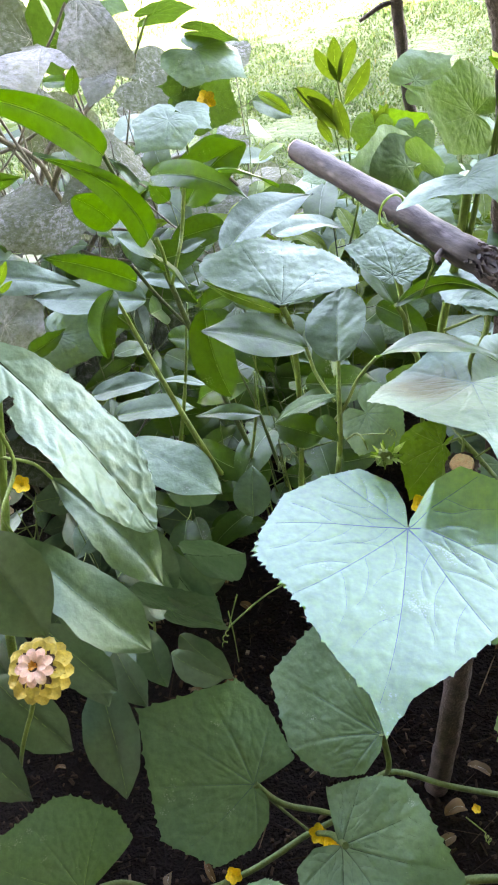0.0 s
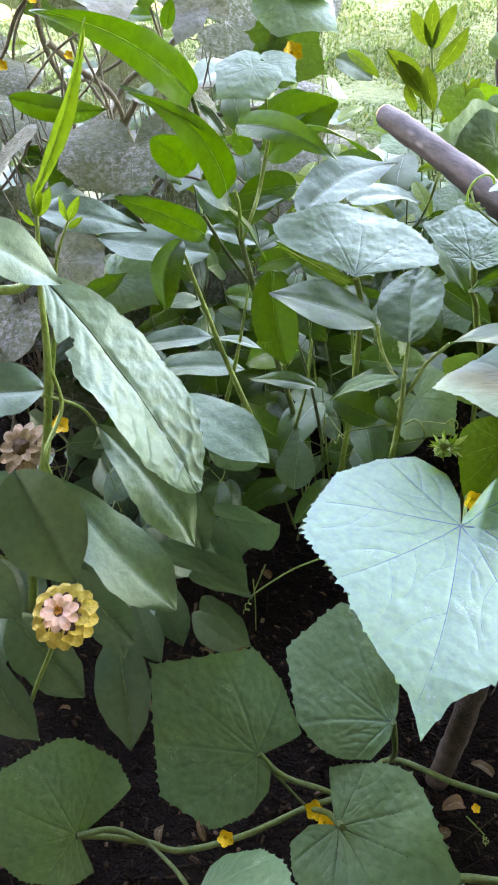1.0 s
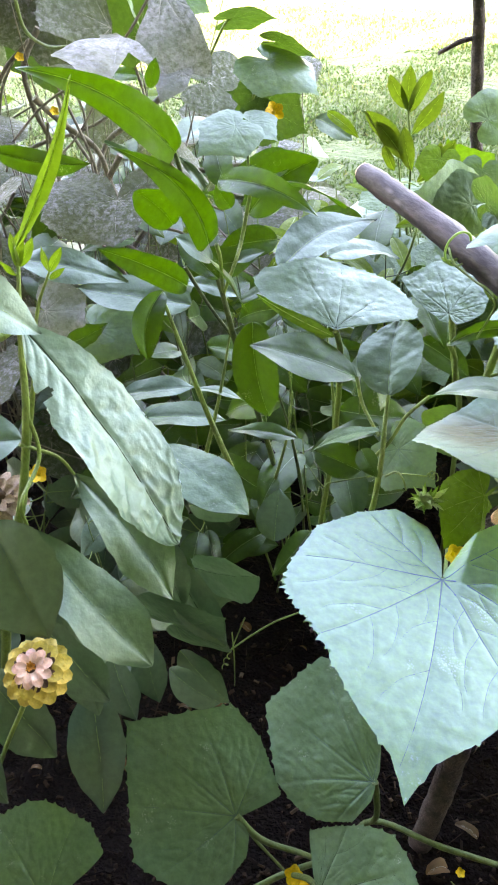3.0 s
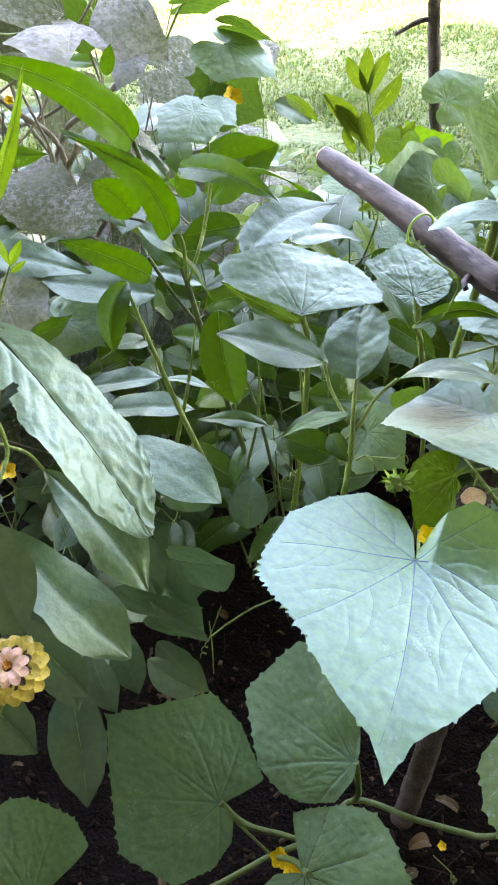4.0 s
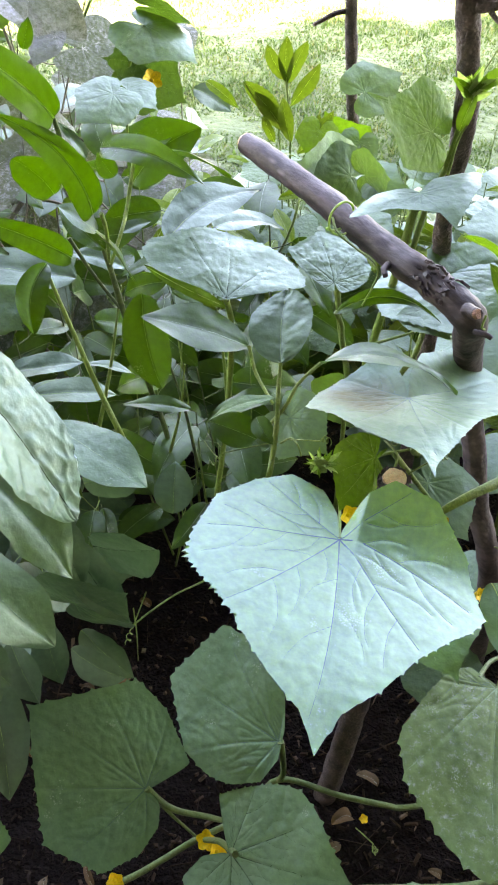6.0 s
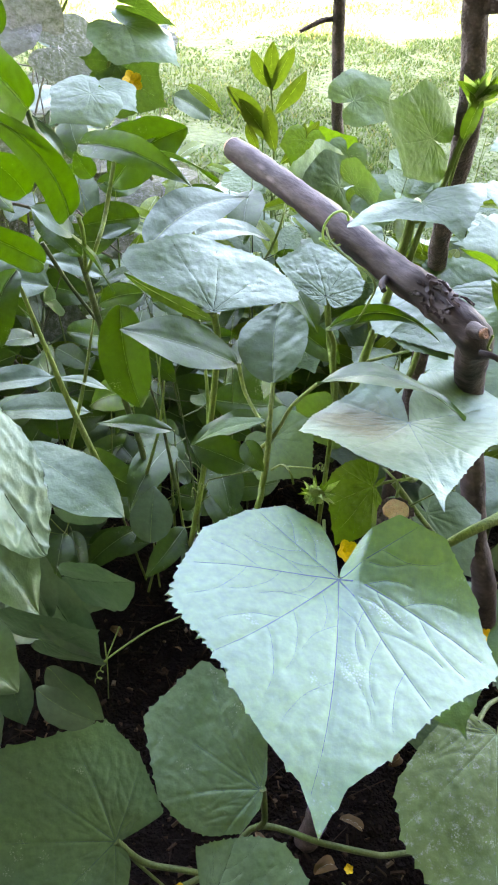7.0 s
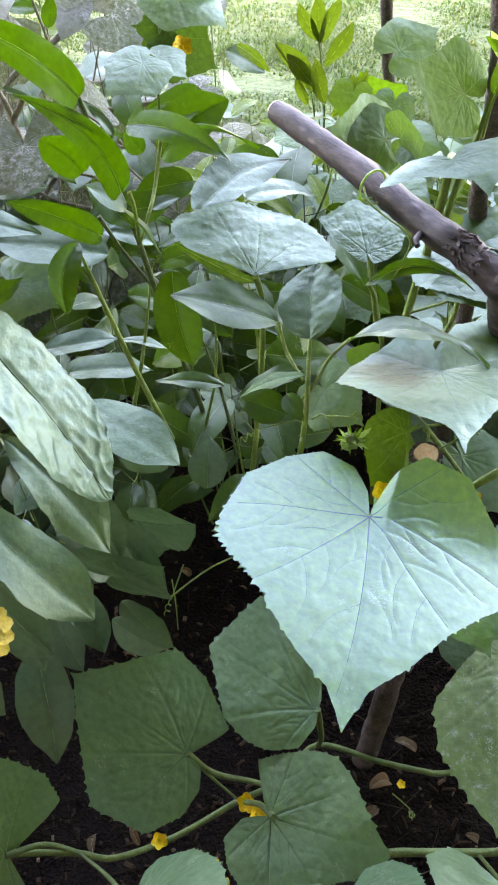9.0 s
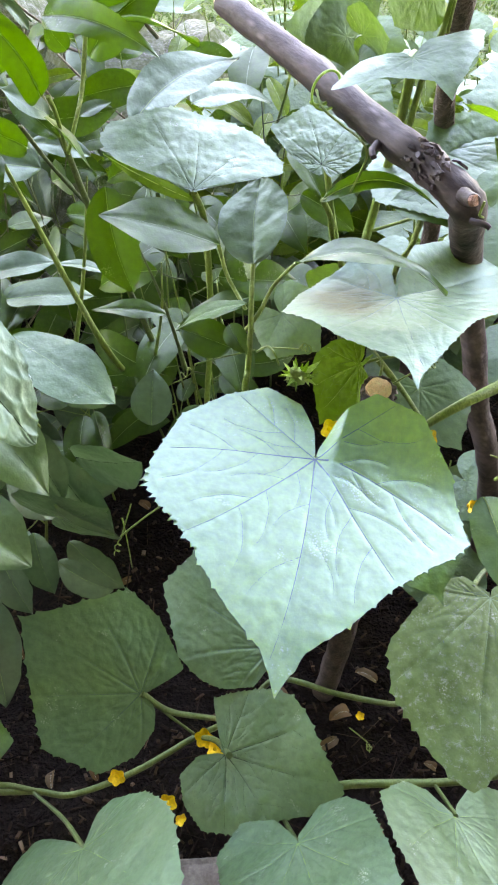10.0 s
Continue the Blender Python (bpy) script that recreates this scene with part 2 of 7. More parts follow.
VEIN_DRY = plain_material("dry_leaf_vein", (0.42, 0.42, 0.35), (0.58, 0.58, 0.50), rough=0.7)
FINE_VEINS = {VEIN: VEIN_FINE, VEIN_FINE: VEIN_FINE, VEIN_GROOVE_SHADE: VEIN_GROOVE_SHADE, VEIN_SHADED: VEIN_FINE, VEIN_LIME: VEIN_FINE, VEIN_PALE: VEIN, VEIN_DRY: VEIN_DRY}
STEM = plain_material("green_stem", (0.1, 0.178, 0.032), (0.185, 0.29, 0.062), rough=0.5, scale=120, relief=0.4, stretch=(1, 1, 0.3))
STEM_OLD = plain_material("old_vine_stem", (0.06, 0.105, 0.028), (0.115, 0.175, 0.052), rough=0.55, scale=120, relief=0.4, stretch=(1, 1, 0.3))
STEM_DARK = plain_material("dark_pepper_stem", (0.035, 0.07, 0.02), (0.09, 0.14, 0.04), rough=0.5, scale=110)
STEM_DRY = plain_material("dry_brown_stem", (0.105, 0.10, 0.07), (0.25, 0.24, 0.175), rough=0.8, scale=90)
BARK = plain_material("smooth_grey_bark", (0.016, 0.012, 0.012), (0.098, 0.077, 0.079), rough=0.58, scale=48, relief=0.5, stretch=(3, 1, 1), depth=0.0015, pores=0.45, grain=-61, gloss=0.3)
BARK_DARK = plain_material("dark_bark", (0.032, 0.024, 0.022), (0.105, 0.078, 0.07), rough=0.75, scale=80, relief=0.8, depth=0.003, pores=0.35)
CUTWOOD_OLD = plain_material("weathered_cut_wood", (0.12, 0.065, 0.045), (0.32, 0.17, 0.11), rough=0.8, scale=300, relief=0.5)
CUTWOOD = plain_material("cut_wood", (0.82, 0.48, 0.29), (0.95, 0.70, 0.50), rough=0.75, scale=240, relief=0.4)
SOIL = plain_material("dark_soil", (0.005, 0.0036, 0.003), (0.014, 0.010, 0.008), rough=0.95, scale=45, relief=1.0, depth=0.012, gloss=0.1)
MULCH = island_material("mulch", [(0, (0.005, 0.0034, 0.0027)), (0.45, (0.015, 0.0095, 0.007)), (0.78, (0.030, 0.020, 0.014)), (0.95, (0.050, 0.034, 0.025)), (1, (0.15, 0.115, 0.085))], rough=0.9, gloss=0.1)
DRYLEAF = leaf_material("dry_leaf", (0.05, 0.032, 0.02), (0.13, 0.085, 0.05), (0.3, 0.18, 0.06), rough=0.75, gloss=0.3, translucent=0.2, cells=40, relief=0.8)
ORANGE = plain_material("orange_floret", (0.55, 0.2, 0.02), (0.75, 0.36, 0.05), rough=0.6, scale=300)
GRASS = island_material("grass_blade", [(0, (0.054, 0.092, 0.038)), (0.5, (0.068, 0.107, 0.041)), (0.9, (0.082, 0.120, 0.045)), (1, (0.16, 0.145, 0.06))], rough=0.85, gloss=0.1, translucent=0.45)
TURF = plain_material("turf", (0.056, 0.092, 0.036), (0.079, 0.113, 0.043), rough=0.9, scale=7, relief=0.5, depth=0.02)
BLOCKER = plain_material("shade_blocker_brown", (0.13, 0.11, 0.09), (0.19, 0.165, 0.14), rough=0.8, scale=6)
YELLOW = plain_material("yellow_petal", (0.9, 0.58, 0.015), (1.0, 0.74, 0.04), rough=0.5, scale=60)
OLIVE = plain_material("olive_petal", (0.58, 0.45, 0.07), (0.80, 0.64, 0.16), rough=0.6, scale=45)
PINK = plain_material("pink_petal", (0.92, 0.58, 0.46), (1.0, 0.74, 0.62), rough=0.6, scale=45)
TANPETAL = plain_material("faded_petal", (0.3, 0.2, 0.14), (0.55, 0.42, 0.3), rough=0.7, scale=150)
FLOWERCORE = plain_material("flower_core", (0.05, 0.03, 0.02), (0.14, 0.08, 0.04), rough=0.8, scale=300)
STONE = plain_material("grey_stone", (0.07, 0.06, 0.052), (0.14, 0.125, 0.11), rough=0.85, scale=50, relief=0.6)


# ---- building helpers ----
def thing(name, at, label, category, group="", kind=""):
    ob = new(name)
    ob.location = at
    ob.empty_display_size = 0.02
    return tagged(ob, label, category, group, kind)


def part(name, bm, material, parent=None, label="", place=None, smooth=True):
    """Links a bmesh or mesh as one mesh object, in world coordinates (or at the pose given), under its parent."""
    if isinstance(bm, bmesh.types.BMesh):
        mesh = bpy.data.meshes.new(name)
        bm.to_mesh(mesh)
        bm.free()
        if smooth:
            mesh.shade_smooth()
    else:
        mesh = bm
    if material and not mesh.materials:
        mesh.materials.append(material)
    ob = new(name, mesh)
    if place is not None:
        ob.matrix_basis = place
    if parent:
        ob.parent = parent
        if parent.type == "EMPTY":
            ob.matrix_parent_inverse = Matrix.Translation(parent.location).inverted()
    if label:
        ob["label"] = label
    return ob


def smooth_line(points, steps=8):
    """A Catmull-Rom line through the points."""
    p = [Vector(q) for q in points]
    p = [2 * p[0] - p[1], *p, 2 * p[-1] - p[-2]]
    line = []
    for a, b, c, d in zip(p, p[1:], p[2:], p[3:]):
        for k in range(steps):
            s = k / steps
            line.append(0.5 * (2 * b + (c - a) * s + (2 * a - 5 * b + 4 * c - d) * s * s + (3 * b - a - 3 * c + d) * s ** 3))
    return line + [p[-2]]


def tube(points, radii, sides=8, steps=8, rough=0.0, seed=0, bm=None, capped=True):
    """A tapered, slightly uneven rod along the points."""
    bm = bm or bmesh.new()
    line = smooth_line(points, steps)
    n = len(line)
    side = None
    rings = []
    for k, c in enumerate(line):
        along = (line[min(k + 1, n - 1)] - line[max(k - 1, 0)]).normalized()
        if side is None:
            side = along.orthogonal().normalized()
        side = (side - along * side.dot(along)).normalized()
        up = along.cross(side)
        r = float(np.interp(k / (n - 1), np.linspace(0, 1, len(radii)), radii))
        ring = []
        for j in range(sides):
            a = 2 * math.pi * j / sides
            out = side * math.cos(a) + up * math.sin(a)
            wobble = 1 + rough * noise.noise(c * 60 + out * 1.3 + Vector((seed * 3.7, 0, 0))) + 0.5 * rough * noise.noise(c * 190 + out * 2)
            ring.append(bm.verts.new(c + out * r * wobble))
        rings.append(ring)
    for a, b in zip(rings, rings[1:]):
        for j in range(sides):
            bm.faces.new((a[j], a[(j + 1) % sides], b[(j + 1) % sides], b[j]))
    if capped:
        bm.faces.new([bm.verts.new(v.co) for v in rings[0][::-1]])
        bm.faces.new([bm.verts.new(v.co) for v in rings[-1]])
    return bm


def lie(base, tip, normal):
    """The pose of a leaf: origin at base, +y to the tip, +z along the normal."""
    base, tip = Vector(base), Vector(tip)
    ey = (tip - base).normalized()
    ez = Vector(normal)
    ez = (ez - ey * ez.dot(ey)).normalized()
    ex = ey.cross(ez)
    m = Matrix((ex, ey, ez)).transposed().to_4x4()
    m.translation = base
    return m


def bent(x, y, z, size, bend, roll):
    """Curves a flat leaf: bend turns the tip down, roll the two sides."""
    if abs(roll) > 1e-3:
        k = roll / size
        a = k * x
        x, z = math.sin(a) / k + z * math.sin(a), -(1 - math.cos(a)) / k + z * math.cos(a)
    if abs(bend) > 1e-3:
        k = bend / size
        a = k * y
        y, z = math.sin(a) / k + z * math.sin(a), -(1 - math.cos(a)) / k + z * math.cos(a)
    return Vector((x, y, z))


def settled(size, bend, roll):
    """Turn and scale that bring the bent tip back onto the straight line from the base."""
    tip = bent(0, size, 0, size, bend, roll)
    chord = tip.length
    return Matrix.Rotation(-math.atan2(tip.z, tip.y), 4, "X") @ Matrix.Scale(size / chord, 4)


LOBED = ((0, 1.0), (2, 0.92), (5, 0.86), (15, 0.79), (34, 0.70), (50, 0.72), (60, 0.76), (70, 0.70), (95, 0.60), (120, 0.59), (145, 0.52), (163, 0.36), (174, 0.12))


def within_outline(corners, theta):
    """How far the outline lies from the base in a direction; corners: (degrees, distance) round the leaf."""
    d = Vector((math.sin(theta), math.cos(theta)))
    far = 0.0
    for a, b in zip(corners, corners[1:]):
        e = b - a
        det = d.x * -e.y + e.x * d.y
        if abs(det) < 1e-9:
            continue
        r = (a.x * -e.y + e.x * a.y) / det
        s = (d.x * a.y - d.y * a.x) / det
        if r > 0 and -1e-6 <= s <= 1 + 1e-6:
            far = max(far, r)
    return far


def vein_strip(bm, surface, line, wide, high, slot=0):
    rows = []
    n = len(line)
    for k, (x, y) in enumerate(line):
        x2, y2 = line[min(k + 1, n - 1)]
        x1, y1 = line[max(k - 1, 0)]
        dx, dy = x2 - x1, y2 - y1
        l = math.hypot(dx, dy) or 1
        w = wide * (1 - 0.75 * k / (n - 1))
        px, py = -dy / l * w, dx / l * w
        rows.append([bm.verts.new(surface(x + px * s, y + py * s, high if s == 0 else -0.00005)) for s in (-1, 0, 1)])
    for a, b in zip(rows, rows[1:]):
        for j in (0, 1):
            bm.faces.new((a[j], b[j], b[j + 1], a[j + 1])).material_index = slot


def vein_lines(size, corners, main, branches, rnd):
    """Main veins from the base and the side veins that arch from them, as flat lines."""
    mains, sides = [], []
    for a in main:
        reach = within_outline(corners, a) * 0.95
        curl = rnd.uniform(-0.10, 0.10)
        mains.append([(reach * s * math.sin(a + curl * s * s), reach * s * math.cos(a + curl * s * s)) for s in (k / 12 for k in range(13))])
        for b in range(1, branches + 1):
            for hand in (-1, 1):
                s = (b + 0.2 * hand - 0.1) / (branches + 1) + rnd.uniform(-0.03, 0.03)
                bow = a + curl * s * s
                x, y = reach * s * math.sin(bow), reach * s * math.cos(bow)
                a2 = bow + hand * radians(52 + rnd.uniform(-6, 6))
                length = size * min(0.34, 0.14 + 0.26 * s) * rnd.uniform(0.9, 1.15)
                line = []
                for q in range(9):
                    if math.hypot(x, y) > 0.95 * within_outline(corners, math.atan2(x, y)):
                        break
                    line.append((x, y))
                    a3 = a2 - hand * 0.85 * (q / 8) ** 1.3 + 0.07 * math.sin(q * 1.7 + 2 * b + hand)
                    x, y = x + length / 8 * math.sin(a3), y + length / 8 * math.cos(a3)
                if len(line) > 5:
                    sides.append(line)
    return mains, sides


def vein_depth(points, lines, wide):
    """How near each point lies to the lines, from 0 to 1."""
    near = np.full(len(points), 1e9)
    for line in lines:
        for (ax, ay), (bx, by) in zip(line, line[1:]):
            dx, dy = bx - ax, by - ay
            px, py = points[:, 0] - ax, points[:, 1] - ay
            f = np.clip((px * dx + py * dy) / (dx * dx + dy * dy + 1e-12), 0, 1)
            near = np.minimum(near, (px - f * dx) ** 2 + (py - f * dy) ** 2)
    return np.exp(-near / wide ** 2)


def lobed_leaf_meshes(size, left=(), right=(), bend=0.3, roll=0.2, cup=0.05, wave=0.02, seed=1, rings=16, spokes=96, teeth=0.018, material=CUKE, vein_material=VEIN, pucker=0.004, branches=3, lift=0.0, lift_at=0.0, bitten=(), groove=0.006, quilt=0.0038, fleck=1.0, hinge=None, swell=0.03):
    """Blade and veins of a cucumber or squash leaf; left and right change the outline's distances at its standard angles;
    hinge: (direction of a fold through the base in degrees, slope beyond it, softness)."""
    rnd = random.Random(seed)
    lefts = [(a, r * (left[k] if k < len(left) else 1)) for k, (a, r) in enumerate(LOBED)]
    rights = [(a, r * (right[k] if k < len(right) else 1)) for k, (a, r) in enumerate(LOBED)]
    round_ = [(-a, r) for a, r in reversed(lefts)] + rights[1:]
    corners = [Vector((size * r * math.sin(radians(a)), size * r * math.cos(radians(a)))) for a, r in round_]
    main = [radians(a + rnd.uniform(-3, 3)) for a in (0, 33, -33, 76, -76, 128, -128)]
    mains, sides = vein_lines(size, corners, main, branches, rnd)
    fit_ = settled(size, bend, roll)
    phase = rnd.uniform(0, 6)

    def surface(x, y, up=0.0, sunk=None):
        r = math.hypot(x, y)
        th = math.atan2(x, y)
        z = -(groove if sunk is None else sunk) * size * min(1, r / (0.12 * size))
        z += cup * r + wave * size * math.sin(3.2 * th + phase) * (r / size) ** 2 * 1.5
        z += pucker * size * (noise.noise(Vector((x, y, seed)) * (9 / size)) + 0.6 * noise.noise(Vector((x, y, seed + 5)) * (22 / size)))
        z += swell * size * noise.noise(Vector((x, y, seed + 9)) * (2.6 / size))
        if lift:
            z += lift * r * max(0.0, math.cos(th - radians(lift_at))) ** 4
        if hinge:
            line, slope, soft = hinge
            past = x * math.cos(radians(line)) - y * math.sin(radians(line))
            side = min(1.0, max(0.0, -x / (0.08 * size)))
            z += slope * 0.5 * (past + math.hypot(past, soft * size)) * side * side * (3 - 2 * side)
        return fit_ @ bent(x, y, z + up, size, bend, roll)

    low, high = -radians(176), radians(176)
    angles = [low + (high - low) * k / spokes for k in range(spokes + 1)]
    angles[spokes // 2] = 0.0
    outer = [within_outline(corners, a) for a in angles]
    outer = [outer[0]] + [0.22 * a + 0.56 * b + 0.22 * c if abs(t) > 0.09 else b for t, a, b, c in zip(angles[1:], outer, outer[1:], outer[2:])] + [outer[-1]]
    flat = [(0.0, 0.0)]
    tooth = 0
    for i in range(1, rings + 1):
        for k, (a, r) in enumerate(zip(angles, outer)):
            rr = r * i / rings
            if i == rings:
                tooth = tooth - 1 if tooth > 0 else rnd.randint(2, 6) * max(1, spokes // 160)
                rr *= 1 + teeth * (rnd.uniform(-0.25, 0.25) + (1.4 if tooth == 1 else 0))
                if bitten and bitten[0] < math.degrees(a) < bitten[1]:
                    rr *= 1 - 0.06 * rnd.random() ** 3
            flat.append((rr * math.sin(a), rr * math.cos(a)))
    points = np.array(flat)
    sunk = groove * vein_depth(points, mains, 0.011 * size)
    if quilt:
        sunk = np.maximum(sunk, quilt * vein_depth(points, sides, 0.009 * size))
    verts = [surface(x, y, 0.0, d) for (x, y), d in zip(flat, sunk)]
    wide = spokes + 1
    faces = [(0, 2 + k, 1 + k) for k in range(spokes)]
    for i in range(rings - 1):
        o = 1 + i * wide
        faces += [(o + k, o + k + 1, o + wide + k + 1, o + wide + k) for k in range(spokes)]
    blade = bpy.data.meshes.new("leaf")
    blade.from_pydata(verts, [], faces)
    uv = blade.uv_layers.new(name="UVMap")
    index = np.empty(len(blade.loops), dtype=np.int32)
    blade.loops.foreach_get("vertex_index", index)
    uv.data.foreach_set("uv", (points[index] * fleck).astype(np.float32).ravel())
    blade.shade_smooth()
    blade.materials.append(material)

    bm = bmesh.new()
    for n, line in enumerate(mains):
        vein_strip(bm, surface, line, 0.0042 * size * (1 if n < 5 else 0.7), 0.0016 * size)
    for line in sides:
        vein_strip(bm, lambda x, y, up: surface(x, y, up, quilt), line, 0.0013 * size, 0.0011 * size, 1)
    veins = bpy.data.meshes.new("venation")
    bm.to_mesh(veins)
    bm.free()
    veins.shade_smooth()
    veins.materials.append(vein_material)
    veins.materials.append(FINE_VEINS[vein_material])
    return blade, veins


def long_leaf_meshes(size, wide=0.22, fore=0.6, aft=0.9, bend=0.5, fold=0.25, roll=0.0, pucker=0.007, wave=0.02, seed=1, material=PEPPER, vein_material=VEIN, rows=26, cols=12, ribs=7, point=0.12, tattered=0.0, ragged=0.03, crease=0.0, bow=None, lop=1.0, holes=(), fleck=1.0, fine_ribs=False):
    """Blade and veins of an ovate or lance leaf. wide: half width over length; fold: the V along the midrib; bow: sideways curve;
    lop: width of the +x half over the other; holes: gaps as (u, v, ru, rv); fleck: scale of the surface pattern."""
    rnd = random.Random(seed)
    top = (fore / (fore + aft)) ** fore * (aft / (fore + aft)) ** aft
    fit_ = settled(size, bend, roll)
    phase = rnd.uniform(0, 6)
    sway = rnd.uniform(-0.05, 0.05) if bow is None else bow

    def half(v):
        v = min(max(v, 0), 1)
        w = (v ** fore) * ((1 - v) ** aft) / top
        if v > 1 - 2 * point:
            w *= 0.75 + 0.25 * (1 - v) / (2 * point)
        return size * wide * w

    def surface(x, y, up=0.0):
        v = y / size
        w = max(half(v), 0.002 * size) * (lop if x > 0 else 1.0)
        u = min(max(x / w, -1.0), 1.0)
        z = fold * abs(x) - 0.35 * fold * x * x / max(w, 1e-6)
        z -= pucker * size * 1.1 * math.cos(math.pi * ribs * (v - 0.16 * abs(u) - 0.06 * u)) ** 6 * min(1, 0.25 + abs(u) * 3) * (1 - 0.75 * abs(u))
        z -= pucker * size * 1.3 * math.exp(-(u / 0.07) ** 2)
        z += pucker * size * (1.2 * noise.noise(Vector((x, y, seed)) * (7 / size)) + 0.7 * noise.noise(Vector((x, y, seed + 4)) * (16 / size)))
        z += wave * size * math.sin(9 * v + phase + (2 if x > 0 else 0)) * u * u
        if crease:
            fold_line = 1 - abs(noise.noise(Vector((x * 1.6, y, seed)) * (13 / size)))
            z += crease * size * fold_line ** 5 * min(1, max(0, v)) ** 1.3
        x2 = x + sway * size * 4 * v * (1 - v)
        return fit_ @ bent(x2, y, z + up, size, bend, roll)

    bm = bmesh.new()
    uv = bm.loops.layers.uv.new("UVMap")
    flat = {}
    grid = []
    for i in range(rows + 1):
        v = 0.5 - 0.5 * math.cos(math.pi * (i / rows))
        w = half(v)
        row = []
        for j in range(cols + 1):
            u = -1 + 2 * j / cols
            edge = 1.0
            if tattered and j in (0, cols):
                edge = 1 - tattered * max(0, noise.noise(Vector((v * 9, j, seed)))) - 0.02 * rnd.random()
            ruffle = 1 + ragged * (noise.noise(Vector((v * 7, 4 * (u > 0), seed))) + 0.6 * noise.noise(Vector((v * 19, 4 * (u > 0), seed))))
            x, y = u * w * edge * ruffle * (lop if u > 0 else 1.0), v * size
            vert = bm.verts.new(surface(x, y))
            flat[vert] = (x, y)
            row.append(vert)
        grid.append(row)
    for a, b in zip(grid, grid[1:]):
        for j in range(cols):
            if holes:
                cv, cu = flat[a[j]][1] / size, -1 + 2 * (j + 0.5) / cols
                if any(((cu - hu) / ru) ** 2 + ((cv - hv) / rv) ** 2 < 1 for hu, hv, ru, rv in holes):
                    continue
            f = bm.faces.new((a[j], a[j + 1], b[j + 1], b[j]))
            for loop in f.loops:
                loop[uv].uv = (flat[loop.vert][0] * fleck, flat[loop.vert][1] * fleck)
    blade = bpy.data.meshes.new("leaf")
    bm.to_mesh(blade)
    bm.free()
    blade.shade_smooth()
    blade.materials.append(material)

    bm = bmesh.new()
    vein_strip(bm, surface, [(0, size * k / 24) for k in range(24)], 0.0055 * size, 0.002 * size)
    for b in range(ribs):
        v0 = 0.08 + 0.72 * b / ribs
        for hand in (-1, 1):
            line = []
            for q in range(8):
                v = v0 + 0.17 * q / 7 * (1 + 0.4 * q / 7)
                line.append((hand * half(v) * 0.9 * q / 7, v * size))
            if fine_ribs:
                vein_strip(bm, surface, line, 0.0006 * size, 0.0009 * size, 1)
    veins = bpy.data.meshes.new("venation")
    bm.to_mesh(veins)
    bm.free()
    veins.shade_smooth()
    veins.materials.append(vein_material)
    veins.materials.append(FINE_VEINS[vein_material])
    return blade, veins


def hang(plant, meshes, place, label=""):
    """Puts a leaf with its veins on a plant."""
    blade = part("leaf", meshes[0], None, plant, label, place)
    part("venation", meshes[1], None, blade)
    return blade


def broad_leaf(plant, base, tip, normal, label="", **shape):
    size = (Vector(tip) - Vector(base)).length
    return hang(plant, lobed_leaf_meshes(size, **shape), lie(base, tip, normal), label)


def slim_leaf(plant, base, tip, normal, label="", **shape):
    size = (Vector(tip) - Vector(base)).length
    return hang(plant, long_leaf_meshes(size, **shape), lie(base, tip, normal), label)


def stalk(plant, points, thick=0.0022, thin=None, name="petiole", material=STEM, rough=0.08, label=""):
    return part(name, tube(points, [thick, thin or thick * 0.8], 7, 6, rough), material, plant, label)


def tendril(plant, start, ways, turns=3.0, coil=0.0024, thick=0.0006):
    """A thin curling tendril from a start along the way given."""
    start, way = Vector(start), Vector(ways)
    side = way.orthogonal().normalized()
    up = way.normalized().cross(side)
    line = []
    for k in range(40):
        s = k / 39
        wind = max(0, s - 0.45) / 0.55
        a = wind * turns * 2 * math.pi
        line.append(start + way * (min(s, 0.45) / 0.45 * 0.75 + wind * 0.25) + (side * (1 - math.cos(a)) + up * math.sin(a)) * coil * min(1, wind * 3) - Vector((0, 0, 0.15 * way.length)) * s * s)
    return part("tendril", tube(line, [thick, thick * 0.6], 5, 1), STEM, plant)


def petal_mesh(length, wide, bend, material, cup=0.3):
    bm = bmesh.new()
    grid = []
    for i in range(7):
        v = i / 6
        w = wide * (0.35 + 0.65 * math.sin(math.pi * min(1, 0.08 + 0.85 * v) ** 1.1)) * (1 if i < 6 else 0.55)
        grid.append([bm.verts.new(bent(u * w, v * length, cup * abs(u) * w, length, bend, 0)) for u in (-1, -0.5, 0, 0.5, 1)])
    for a, b in zip(grid, grid[1:]):
        for j in range(4):
            bm.faces.new((a[j], a[j + 1], b[j + 1], b[j]))
    mesh = bpy.data.meshes.new("petal")
    bm.to_mesh(mesh)
    bm.free()
    mesh.shade_smooth()
    mesh.materials.append(material)
    return mesh


def facing(at, way):
    """The pose of a flower at a place, looking along the way."""
    m = Vector(way).to_track_quat("Z", "Y").to_matrix().to_4x4()
    m.translation = Vector(at)
    return m


def dome(radius, height, seed=0, material_rough=0.25):
    bm = bmesh.new()
    bmesh.ops.create_uvsphere(bm, u_segments=14, v_segments=9, radius=1)
    for v in bm.verts:
        k = 1 + material_rough * noise.noise(v.co * 6 + Vector((seed, 0, 0)))
        v.co = Vector((v.co.x * radius * k, v.co.y * radius * k, v.co.z * height * k))
    return bm


